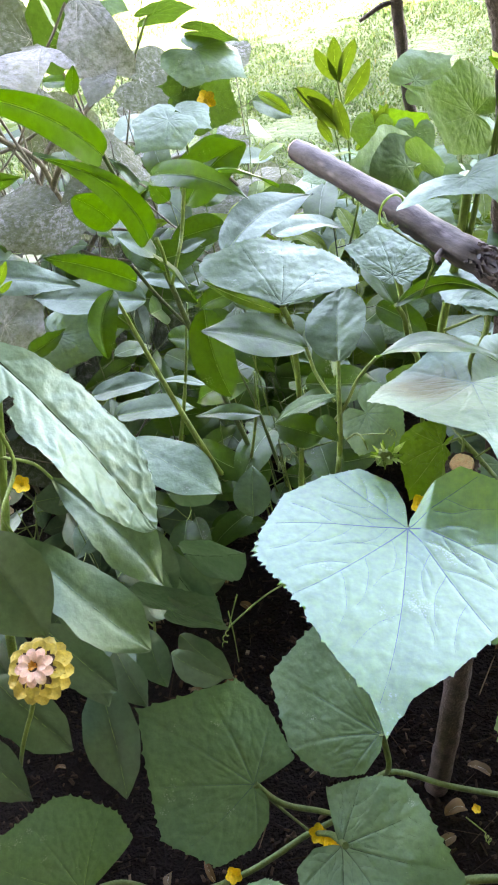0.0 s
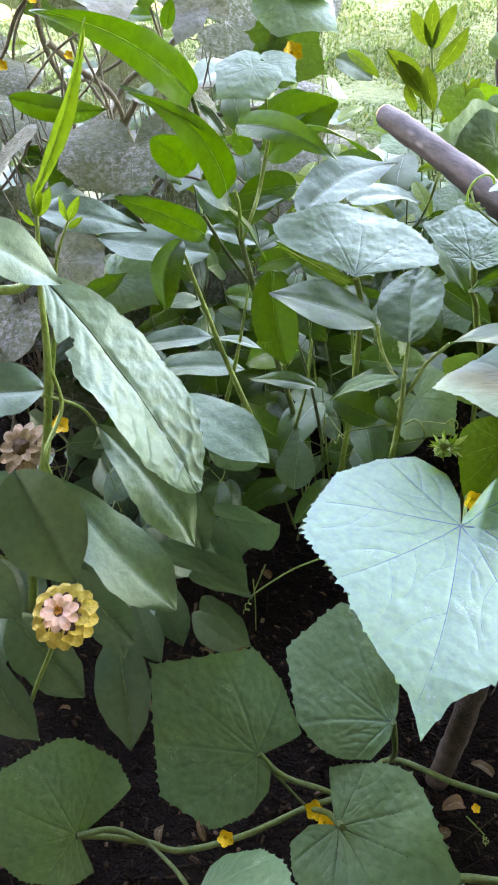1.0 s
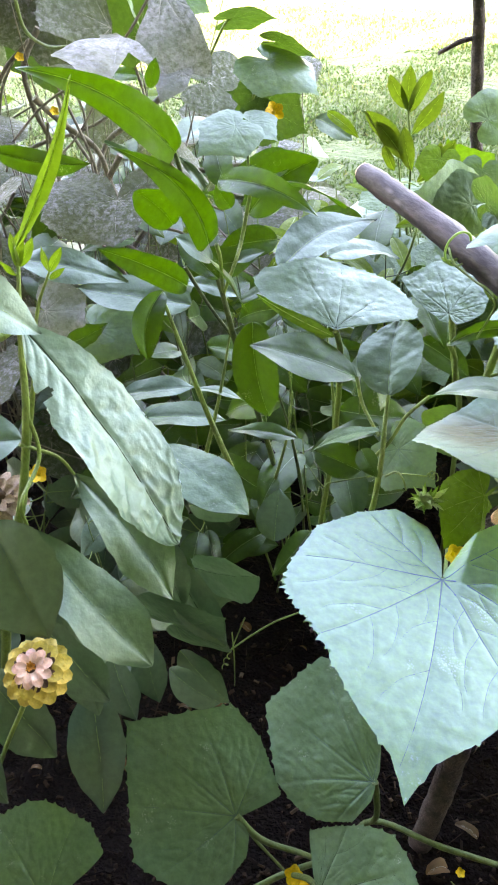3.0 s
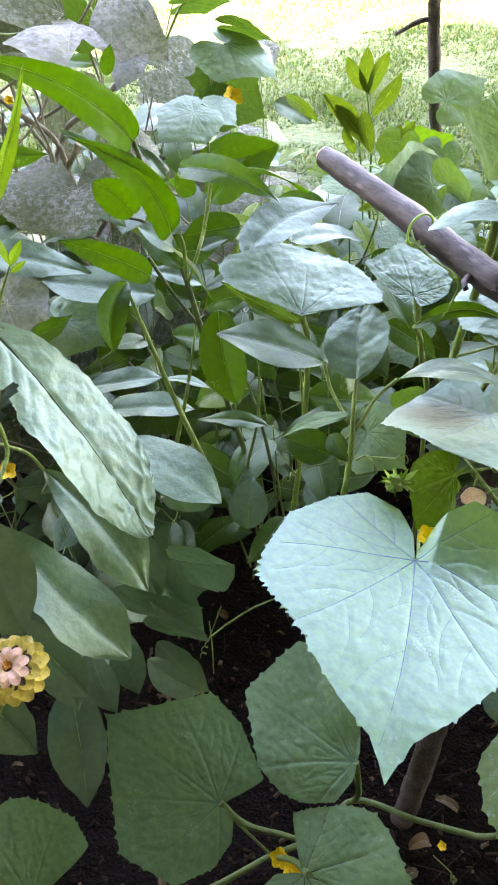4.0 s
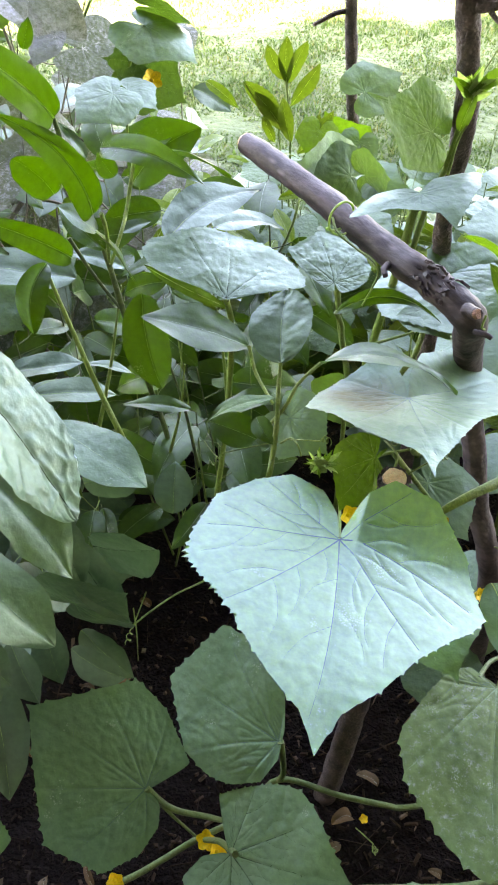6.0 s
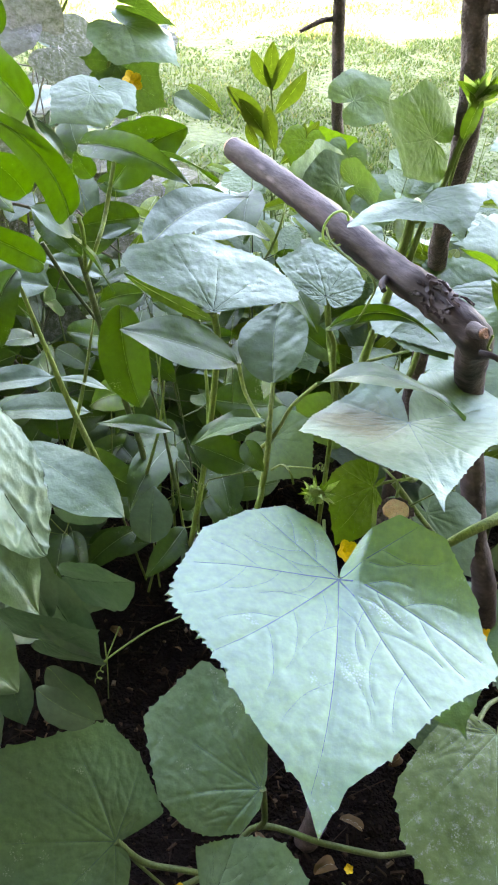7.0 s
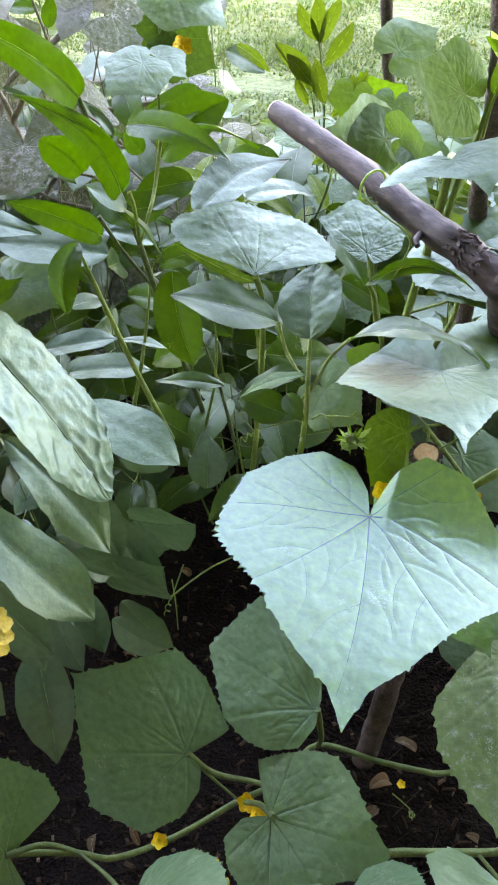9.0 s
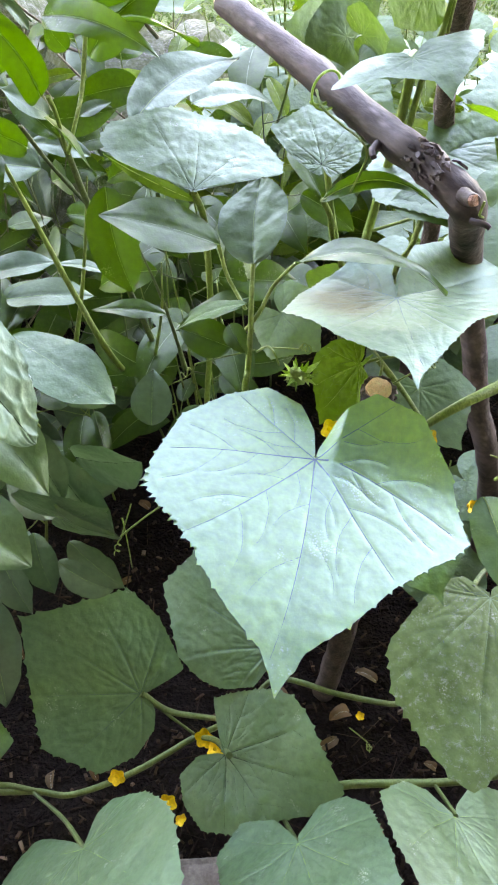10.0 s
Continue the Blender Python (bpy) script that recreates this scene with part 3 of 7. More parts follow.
def blossom(plant, at, way, radius=0.012, material=YELLOW, label="small yellow five-petalled flower", closed=0.2):
    """A cucumber flower."""
    m = facing(at, way)
    core = part("flower", dome(radius * 0.28, radius * 0.3), YELLOW, plant, label, m)
    petal = petal_mesh(radius, radius * 0.42, closed, material)
    for k in range(5):
        part("petal", petal, None, core, place=pose(0, 0, radius * 0.05, 30 + 6 * (k % 3), 0, 72 * k + 9))
    return core


# ---- the setting ----
def ground_height(x, y):
    bed = max(0.0, 1 - max(0.0, y - 0.9) / 0.5)
    return 0.010 * bed * noise.noise(Vector((x, y, 0)) * 9) + 0.006 * bed * noise.noise(Vector((x, y, 3)) * 28) + 0.02 * (1 - bed) * noise.noise(Vector((x, y, 6)) * 1.3)


def sheet(xs, ys, height):
    bm = bmesh.new()
    grid = [[bm.verts.new((x, y, height(x, y))) for x in xs] for y in ys]
    for a, b in zip(grid, grid[1:]):
        for j in range(len(xs) - 1):
            bm.faces.new((a[j], a[j + 1], b[j + 1], b[j]))
    return bm


near = [-1.2 + 0.03 * k for k in range(81)]
xs = [-300, -120, -40, -15, -6, -3, -2, -1.5] + near + [1.5, 2, 3, 6, 15, 40, 120, 300]
ys = [-300, -60, -12, -4, -1.5, -0.6] + [-0.3 + 0.03 * k for k in range(60)] + [1.6, 1.8, 2.1, 2.5, 3, 3.6, 4.5, 6, 9, 15, 40, 120, 300]
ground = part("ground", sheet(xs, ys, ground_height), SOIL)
ground.data.materials.append(TURF)
for poly in ground.data.polygons:
    if poly.center.y > 1.15 or abs(poly.center.x) > 2 or poly.center.y < -1.2:
        poly.material_index = 1
tagged(ground, "dark garden soil running into rough lawn", "ground", kind="structure")

def block(x0, x1, y0, y1, z0, z1):
    bm = bmesh.new()
    bmesh.ops.create_cube(bm, size=1)
    for v in bm.verts:
        v.co = Vector((x0 + (v.co.x + 0.5) * (x1 - x0), y0 + (v.co.y + 0.5) * (y1 - y0), z0 + (v.co.z + 0.5) * (z1 - z0)))
    return bm


# unseen wall behind the camera and roof overhead, added only to shade the bed
tagged(part("wall_south", block(-9, 9, -2.0, -1.8, -0.1, 2.35), BLOCKER, smooth=False), "unseen dark wall added behind the bed to block light", "wall", kind="structure")
tagged(part("ceiling", block(-9, 9, -2.0, 1.5, 2.35 + 0.004, 2.35 + 0.14), BLOCKER, smooth=False), "unseen dark roof added to shade the bed", "roof", kind="structure")

# grass: single blades, shorter and denser near the bed
rnd = random.Random(5)
verts, faces = [], []
for k in range(200000):
    y = 1.12 + 3.2 * rnd.random() ** 1.6
    x = rnd.uniform(-2.1, 1.8)
    tuft = noise.noise(Vector((x, y, 2)) * 3.5) + 0.5 * noise.noise(Vector((x, y, 8)) * 11)
    h = rnd.uniform(0.007, 0.017) * (1 + 1.2 * max(-0.6, tuft)) * (2.0 if rnd.random() < 0.03 else 1)
    w = rnd.uniform(0.0010, 0.0028)
    a = rnd.uniform(0, 6.283)
    lean = rnd.uniform(0.5, 1.9) * h
    dx, dy = math.cos(a), math.sin(a)
    z = ground_height(x, y) - 0.004
    n = len(verts)
    verts += [(x - dy * w, y + dx * w, z), (x + dy * w, y - dx * w, z), (x + dx * lean * 0.35 + dy * w, y + dy * lean * 0.35 - dx * w, z + h * 0.65),
              (x + dx * lean * 0.35 - dy * w, y + dy * lean * 0.35 + dx * w, z + h * 0.65), (x + dx * lean, y + dy * lean, z + h)]
    faces += [(n, n + 1, n + 2, n + 3), (n + 3, n + 2, n + 4)]
mesh = bpy.data.meshes.new("lawn_grass")
mesh.from_pydata(verts, [], faces)
lawn = part("lawn_grass", mesh, GRASS)
tagged(lawn, "uneven green lawn grass behind the bed", "grass", kind="stuff")

# bark mulch and dry bits on the soil
verts, faces = [], []
for k in range(16000):
    x, y = rnd.uniform(-0.65, 0.6), rnd.uniform(-0.02, 1.15)
    l, w, h = rnd.uniform(0.002, 0.010) * rnd.choice((0.5, 1, 1.4)), rnd.uniform(0.0010, 0.0042), rnd.uniform(0.0004, 0.0016)
    if rnd.random() < 0.12:
        l, w, h = rnd.uniform(0.02, 0.05), 0.0007, 0.0007
    m = pose(x, y, ground_height(x, y) + h * 0.6 + rnd.uniform(0, 0.007), rnd.uniform(-35, 35), rnd.uniform(-35, 35), rnd.uniform(0, 360))
    n = len(verts)
    for sx, sy, sz in ((-1, -1, -1), (1, -1, -1), (1, 1, -1), (-1, 1, -1), (-0.8, -0.7, 1), (0.7, -0.8, 1), (0.8, 0.6, 1), (-0.6, 0.8, 1)):
        verts.append(m @ Vector((sx * l / 2 * rnd.uniform(0.8, 1.2), sy * w / 2 * rnd.uniform(0.7, 1.3), sz * h)))
    faces += [(n, n + 3, n + 2, n + 1), (n + 4, n + 5, n + 6, n + 7), (n, n + 1, n + 5, n + 4), (n + 1, n + 2, n + 6, n + 5), (n + 2, n + 3, n + 7, n + 6), (n + 3, n, n + 4, n + 7)]
mesh = bpy.data.meshes.new("mulch")
mesh.from_pydata(verts, [], faces)
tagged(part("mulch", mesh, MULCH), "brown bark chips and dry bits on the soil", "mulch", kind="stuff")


# ---- stakes ----
def stake(name, label, points, radii, material=BARK_DARK, seed=1, twigs=(), sides=14):
    ob = thing(name, (points[-1][0], points[-1][1], 0), label, "stake", "garden stakes")
    part("shaft", tube(points, radii, sides, 12, 0.16, seed), material, ob)
    for line, r in twigs:
        part("twig", tube(line, [r, r * 0.7], 12, 6, 0.25, seed + 3), material, ob)
    return ob


fork = stake("forked_stake", "bark-covered stake with a thick branch bent sideways", [(-0.004, 0.719, 0.502), (0.042, 0.636, 0.497), (0.090, 0.551, 0.488), (0.125, 0.489, 0.483), (0.141, 0.464, 0.474), (0.145, 0.468, 0.459), (0.155, 0.481, 0.416), (0.166, 0.468, 0.358), (0.174, 0.446, 0.303), (0.194, 0.426, 0.221), (0.235, 0.475, -0.030)], [0.0103, 0.0108, 0.0112, 0.0118, 0.0122, 0.0118, 0.0106, 0.0095, 0.0095, 0.0095, 0.010], BARK, 2, (([(0.137, 0.459, 0.484), (0.139, 0.449, 0.488), (0.139, 0.445, 0.490)], 0.0054), ([(0.093, 0.522, 0.485), (0.088, 0.512, 0.487), (0.088, 0.505, 0.486)], 0.003), ([(0.140, 0.446, 0.475), (0.146, 0.439, 0.477), (0.149, 0.436, 0.476)], 0.0022)))
stump = stake("short_stake", "short dark stake with a freshly cut end", [(0.075, 0.357, 0.425), (0.075, 0.357, 0.365), (0.074, 0.345, 0.250), (0.060, 0.338, 0.100), (0.047, 0.339, -0.030)], [0.0093, 0.0096, 0.0098, 0.0105, 0.011], BARK_DARK, 4, ())
stake("upright_stake", "tall upright dark stake with a stub", [(0.138, 0.599, 0.667), (0.145, 0.604, 0.646), (0.153, 0.607, 0.606), (0.159, 0.607, 0.559), (0.161, 0.620, 0.510), (0.162, 0.626, 0.452), (0.177, 0.662, 0.359), (0.165, 0.640, -0.030)], [0.0085, 0.0088, 0.0085, 0.0092, 0.0085, 0.008, 0.008, 0.009], BARK_DARK, 6, (([(0.149, 0.603, 0.637), (0.160, 0.593, 0.640), (0.171, 0.584, 0.643)], 0.0048), ([(0.158, 0.594, 0.638), (0.161, 0.589, 0.634), (0.164, 0.584, 0.631)], 0.002)))
stake("thin_stake", "thin upright stake with a side twig", [(0.136, 1.101, 0.577), (0.141, 1.103, 0.540), (0.147, 1.107, 0.474), (0.154, 1.115, 0.400), (0.165, 1.118, 0.302), (0.165, 1.120, -0.030)], [0.0075, 0.0075, 0.0078, 0.0075, 0.0078, 0.008], BARK_DARK, 8, (([(0.142, 1.108, 0.516), (0.121, 1.100, 0.515), (0.094, 1.091, 0.505)], 0.0035),))


# ---- plants ----
cucumber = thing("cucumber_plant", (0.06, 0.34, 0), "cucumber vine with large lobed leaves climbing among the stakes", "cucumber plant")
pepper = thing("pepper_plant", (-0.03, 0.60, 0), "bushy pepper plant with smooth pointed leaves", "pepper plant")
zinnia = thing("zinnia_plant", (-0.26, 0.42, 0), "tall zinnia with long dull leaves and faded flower heads", "zinnia")

# front cucumber: the large lit leaf, the leaf beside the forked stake, and the low shaded leaves
broad_leaf(cucumber, (0.033, 0.305, 0.431), (0.004, 0.173, 0.445), (0.26, 0.04, 0.96), "large pale cucumber leaf with white flecks", bend=0.15, roll=0.15, cup=0.03, wave=0.012, material=CUKE_SKY_TINTED, vein_material=VEIN_SHADED, seed=3, rings=60, spokes=360, teeth=0.012, branches=3, groove=0.0026, quilt=0.0024, hinge=(93, 0.82, 0.11), swell=0.012, bitten=(30, 66), pucker=0.0016, left=(1.03, 1.03, 1.0, 0.96, 0.9, 0.86, 0.85, 0.96, 0.90, 0.72, 0.56, 0.44, 0.52), right=(1, 1.04, 1.03, 1.02, 1.0, 0.97, 0.95, 0.92, 0.94, 0.81, 0.84, 0.88, 1.2))
stalk(cucumber, [(0.033, 0.305, 0.430), (0.035, 0.317, 0.401), (0.043, 0.335, 0.311), (0.089, 0.604, 0.150)], thick=0.0024)
broad_leaf(cucumber, (0.095, 0.423, 0.437), (0.087, 0.312, 0.462), (0.05, -0.16, 0.99), "cucumber leaf with a brown scorched patch", bend=0.2, roll=0.1, cup=0.02, wave=0.012, lift=0.55, lift_at=180, seed=8, material=CUKE_SCORCHED, rings=44, spokes=260, vein_material=VEIN_SHADED, quilt=0.0035, groove=0.005, branches=4, teeth=0.011, left=(0.92, 0.86, 0.86, 0.77, 0.71, 0.64, 0.61, 0.71, 1.24, 1.48, 1.48, 1.13, 1.2), right=(0.92, 0.79, 0.77, 0.79, 0.88, 0.83, 0.82, 0.96, 0.89, 0.79, 0.78, 0.87, 1.2))
stalk(cucumber, [(0.095, 0.421, 0.434), (0.099, 0.425, 0.405), (0.115, 0.450, 0.360), (0.140, 0.510, 0.320), (0.205, 0.763, 0.180)], thick=0.003)
broad_leaf(cucumber, (0.130, 0.594, 0.555), (0.073, 0.575, 0.591), (-0.15, -0.70, 0.70), "upright young cucumber leaf", material=CUKE_YOUNG, vein_material=VEIN, bend=0.15, roll=0.15, cup=0.06, seed=11, rings=36, spokes=200, pucker=0.005, quilt=0.004, groove=0.005, branches=4, left=(1, 0.95, 0.9, 0.86, 0.82, 0.8, 0.78, 0.74, 0.72, 0.72, 0.72, 0.75, 1.1), right=(1, 0.9, 0.82, 0.76, 0.74, 0.74, 0.75, 0.76, 0.78, 0.78, 0.78, 0.8, 1.1))
broad_leaf(cucumber, (0.113, 0.534, 0.535), (0.130, 0.495, 0.525), (0.05, -0.45, 0.89), "cucumber leaf resting above the branch", bend=0.3, roll=0.2, cup=0.08, seed=14, left=(1, 1.06, 1.1, 1.1, 1.16, 1.16, 1.17, 1.41, 2.08, 0.73, 0.13, 0.12, 0.32), right=(1, 0.69, 0.71, 0.69, 0.71, 0.69, 0.68, 0.79, 2.25, 1.3, 0.65, 0.46, 0.35))
broad_leaf(cucumber, (-0.028, 0.473, 0.492), (-0.020, 0.540, 0.502), (0.05, -0.58, 0.81), "cucumber leaf folded along its near edge", bend=0.15, roll=0.2, cup=0.04, seed=17, rings=44, spokes=260, vein_material=VEIN_GROOVE_SHADE, quilt=0.002, groove=0.004, branches=4, left=(1, 1.1, 1.19, 1.38, 1.55, 1.65, 1.45, 1.1, 0.06, 0.06, 0.06, 0.06, 0.06), right=(1, 1.09, 1.16, 1.26, 1.4, 1.28, 1.21, 1.17, 0.1, 0.06, 0.06, 0.06, 0.06))
stalk(cucumber, [(-0.028, 0.473, 0.490), (-0.025, 0.492, 0.458), (-0.027, 0.514, 0.403), (-0.034, 0.541, 0.310), (-0.047, 0.551, 0.207), (-0.061, 0.650, 0.030)], thick=0.0022, thin=0.003)
slim_leaf(cucumber, (-0.087, 0.515, 0.496), (-0.029, 0.470, 0.487), (-0.10, -0.75, 0.65), "turned-down leaf edge with backlight put into its colour", material=CUKE_LIME, vein_material=VEIN_PALE, wide=0.06, fore=0.8, aft=0.45, bend=0.1, fold=0.1, bow=0.02, seed=18, rows=14, cols=4, ribs=3)
broad_leaf(cucumber, (0.062, 0.575, 0.440), (0.057, 0.637, 0.450), (-0.05, 0.00, 1.00), "wrinkled blue-green cucumber leaf", bend=0.2, roll=0.2, cup=0.05, vein_material=VEIN_GROOVE_SHADE, seed=19, pucker=0.008, rings=44, spokes=260, quilt=0.003, groove=0.006, branches=4, left=(1, 1.07, 1.13, 1.18, 1.33, 0.7, 0.48, 0.4, 0.32, 0.29, 0.32, 0.47, 1.2), right=(1, 1.05, 1.08, 1.07, 1.1, 0.88, 0.77, 0.81, 0.73, 0.52, 0.46, 0.61, 1.2))
stalk(cucumber, [(0.069, 0.606, 0.422), (0.074, 0.601, 0.379), (0.082, 0.607, 0.336), (0.131, 0.796, 0.100)], thick=0.003)
stalk(cucumber, [(0.115, 0.546, 0.518), (0.119, 0.570, 0.512), (0.128, 0.598, 0.502), (0.120, 0.603, 0.433), (0.108, 0.602, 0.371), (0.102, 0.615, 0.302), (0.142, 0.838, 0.020)], thick=0.0036, thin=0.004)
broad_leaf(cucumber, (0.160, 0.615, 0.420), (0.188, 0.510, 0.410), (-0.05, 0.00, 1.00), "broad pale cucumber leaf behind the stake", bend=0.2, roll=0.2, cup=0.05, seed=23, rings=44, spokes=260, quilt=0.002, groove=0.004, branches=4, left=(1, 1.07, 1.12, 1.17, 1.2, 1.05, 1.0, 1.0, 0.95, 0.8, 0.32, 0.38, 1.08), right=(1, 1.06, 1.09, 1.08, 1.05, 1.0, 0.95, 0.95, 0.9, 0.7, 0.5, 0.36, 1.06))
broad_leaf(cucumber, (0.208, 0.600, 0.411), (0.122, 0.572, 0.402), (0.0, -0.45, 0.89), "broad pale cucumber leaf behind the stake", bend=0.2, roll=0.2, cup=0.04, seed=27, rings=28, spokes=168, quilt=0.002, groove=0.004)
broad_leaf(cucumber, (0.030, 0.600, 0.271), (0.066, 0.560, 0.255), (-0.2, -0.75, 0.6), "shaded cucumber leaf above the soil", bend=0.3, roll=0.2, seed=30, rings=24, spokes=140, quilt=0.004, groove=0.006, vein_material=VEIN_FINE)
broad_leaf(cucumber, (0.090, 0.640, 0.262), (0.062, 0.660, 0.225), (0.2, -0.75, 0.6), "shaded cucumber leaf above the soil", bend=0.3, roll=0.2, seed=31, rings=20, spokes=120, quilt=0.004, groove=0.006, vein_material=VEIN_FINE)
broad_leaf(cucumber, (0.138, 0.563, 0.420), (0.153, 0.528, 0.410), (-0.10, 0.00, 0.99), "pale cucumber leaf behind the stake", bend=0.2, seed=22, left=(1, 1.03, 1.01, 0.89, 1, 1, 1, 1, 0.06, 0.06, 0.06, 0.06, 0.06), right=(1, 1.06, 1.09, 1.07, 1.09, 1.07, 0.99, 1.02, 1.19, 0.69, 0.31, 0.06, 0.06))
broad_leaf(cucumber, (0.200, 0.496, 0.419), (0.200, 0.551, 0.424), (-0.20, -0.10, 0.97), bend=0.3, seed=24)
broad_leaf(cucumber, (0.241, 0.625, 0.448), (0.173, 0.627, 0.454), (-0.05, -0.25, 0.97), material=CUKE, bend=0.4, seed=25)
broad_leaf(cucumber, (0.229, 0.552, 0.443), (0.191, 0.574, 0.454), (-0.15, -0.15, 0.97), material=CUKE, bend=0.4, seed=26)
broad_leaf(cucumber, (0.068, 0.386, 0.418), (0.042, 0.349, 0.410), (0.11, 0.83, -0.55), "small yellow-green cucumber leaf", material=CUKE_LIME, quilt=0.008, groove=0.008, rings=24, spokes=140, pucker=0.012, vein_material=VEIN_PALE, bend=0.2, seed=28, left=(1, 1.05, 1.08, 1.05, 1.03, 0.96, 0.86, 0.86, 0.81, 0.7, 0.65, 0.9, 1.2), right=(1, 1.05, 1.06, 1.0, 0.8, 0.51, 0.4, 0.3, 0.12, 0.09, 0.21, 0.82, 1.2))
broad_leaf(cucumber, (0.108, 0.808, 0.429), (0.063, 0.807, 0.438), (0.0, -0.78, 0.60), material=CUKE, bend=0.35, roll=0.4, seed=600, rings=14, spokes=100, pucker=0.01, left=(1.15, 1.15, 1.15, 1.15, 1.15, 1.15, 1.15, 1.15, 1.15, 1.15, 1.15, 1.15), right=(1.15, 1.15, 1.15, 1.15, 1.15, 1.15, 1.15, 1.15, 1.15, 1.15, 1.15, 1.15))
broad_leaf(cucumber, (0.131, 0.784, 0.433), (0.156, 0.767, 0.433), (0.10, -0.78, 0.60), material=CUKE, bend=0.35, roll=0.4, seed=601, rings=14, spokes=100, pucker=0.01, left=(1.15, 1.15, 1.15, 1.15, 1.15, 1.15, 1.15, 1.15, 1.15, 1.15, 1.15, 1.15), right=(1.15, 1.15, 1.15, 1.15, 1.15, 1.15, 1.15, 1.15, 1.15, 1.15, 1.15, 1.15))
broad_leaf(cucumber, (0.091, 0.739, 0.419), (0.057, 0.738, 0.430), (-0.10, -0.40, 0.91), material=CUKE, bend=0.35, roll=0.4, seed=602, rings=14, spokes=100, pucker=0.01, left=(1.15, 1.15, 1.15, 1.15, 1.15, 1.15, 1.15, 1.15, 1.15, 1.15, 1.15, 1.15), right=(1.15, 1.15, 1.15, 1.15, 1.15, 1.15, 1.15, 1.15, 1.15, 1.15, 1.15, 1.15))
broad_leaf(cucumber, (0.239, 0.706, 0.430), (0.206, 0.708, 0.434), (0.00, -0.15, 0.98), material=CUKE, bend=0.35, roll=0.4, seed=603, rings=14, spokes=100, pucker=0.01, left=(1.15, 1.15, 1.15, 1.15, 1.15, 1.15, 1.15, 1.15, 1.15, 1.15, 1.15, 1.15), right=(1.15, 1.15, 1.15, 1.15, 1.15, 1.15, 1.15, 1.15, 1.15, 1.15, 1.15, 1.15))
broad_leaf(cucumber, (0.266, 0.748, 0.442), (0.234, 0.752, 0.450), (0.00, -0.15, 0.98), material=CUKE, bend=0.35, roll=0.4, seed=604, rings=14, spokes=100, pucker=0.01, left=(1.15, 1.15, 1.15, 1.15, 1.15, 1.15, 1.15, 1.15, 1.15, 1.15, 1.15, 1.15), right=(1.15, 1.15, 1.15, 1.15, 1.15, 1.15, 1.15, 1.15, 1.15, 1.15, 1.15, 1.15))
broad_leaf(cucumber, (0.305, 0.864, 0.451), (0.279, 0.860, 0.446), (0.00, -0.15, 0.98), material=CUKE, bend=0.35, roll=0.4, seed=605, rings=14, spokes=100, pucker=0.01, left=(1.15, 1.15, 1.15, 1.15, 1.15, 1.15, 1.15, 1.15, 1.15, 1.15, 1.15, 1.15), right=(1.15, 1.15, 1.15, 1.15, 1.15, 1.15, 1.15, 1.15, 1.15, 1.15, 1.15, 1.15))
broad_leaf(cucumber, (0.110, 0.714, 0.419), (0.135, 0.694, 0.414), (0.09, -0.55, 0.83), material=CUKE, bend=0.35, roll=0.4, seed=606, rings=14, spokes=100, pucker=0.01, left=(1.15, 1.15, 1.15, 1.15, 1.15, 1.15, 1.15, 1.15, 1.15, 1.15, 1.15, 1.15), right=(1.15, 1.15, 1.15, 1.15, 1.15, 1.15, 1.15, 1.15, 1.15, 1.15, 1.15, 1.15))
broad_leaf(cucumber, (0.089, 0.941, 0.428), (0.078, 0.921, 0.402), (0.00, -0.77, 0.63), material=CUKE_LIME, bend=0.35, roll=0.4, seed=607, rings=14, spokes=100, pucker=0.01, left=(1.15, 1.15, 1.15, 1.15, 1.15, 1.15, 1.15, 1.15, 1.15, 1.15, 1.15, 1.15), right=(1.15, 1.15, 1.15, 1.15, 1.15, 1.15, 1.15, 1.15, 1.15, 1.15, 1.15, 1.15))
broad_leaf(cucumber, (0.131, 0.903, 0.428), (0.120, 0.883, 0.403), (0.00, -0.74, 0.67), material=CUKE, bend=0.35, roll=0.4, seed=608, rings=14, spokes=100, pucker=0.01, left=(1.15, 1.15, 1.15, 1.15, 1.15, 1.15, 1.15, 1.15, 1.15, 1.15, 1.15, 1.15), right=(1.15, 1.15, 1.15, 1.15, 1.15, 1.15, 1.15, 1.15, 1.15, 1.15, 1.15, 1.15))
broad_leaf(cucumber, (0.205, 0.549, 0.430), (0.176, 0.536, 0.413), (0.00, -0.15, 0.98), material=CUKE, bend=0.35, roll=0.4, seed=609, rings=14, spokes=100, pucker=0.01, left=(1.15, 1.15, 1.15, 1.15, 1.15, 1.15, 1.15, 1.15, 1.15, 1.15, 1.15, 1.15), right=(1.15, 1.15, 1.15, 1.15, 1.15, 1.15, 1.15, 1.15, 1.15, 1.15, 1.15, 1.15))
slim_leaf(cucumber, (0.220, 0.572, 0.437), (0.165, 0.589, 0.474), (-0.30, 0.51, 0.81), "leaf edge coloured bright for light from behind", material=CUKE_LIME, vein_material=VEIN_PALE, wide=0.16, bend=0.4, seed=615)
slim_leaf(cucumber, (0.210, 0.524, 0.435), (0.182, 0.555, 0.465), (-0.53, -0.42, 0.74), "leaf edge coloured bright for light from behind", material=CUKE_LIME, vein_material=VEIN_PALE, wide=0.18, bend=0.4, seed=616)
stalk(cucumber, [(0.160, 0.615, 0.419), (0.148, 0.580, 0.412), (0.133, 0.552, 0.380), (0.125, 0.565, 0.344), (0.176, 0.793, 0.100)], thick=0.0028)
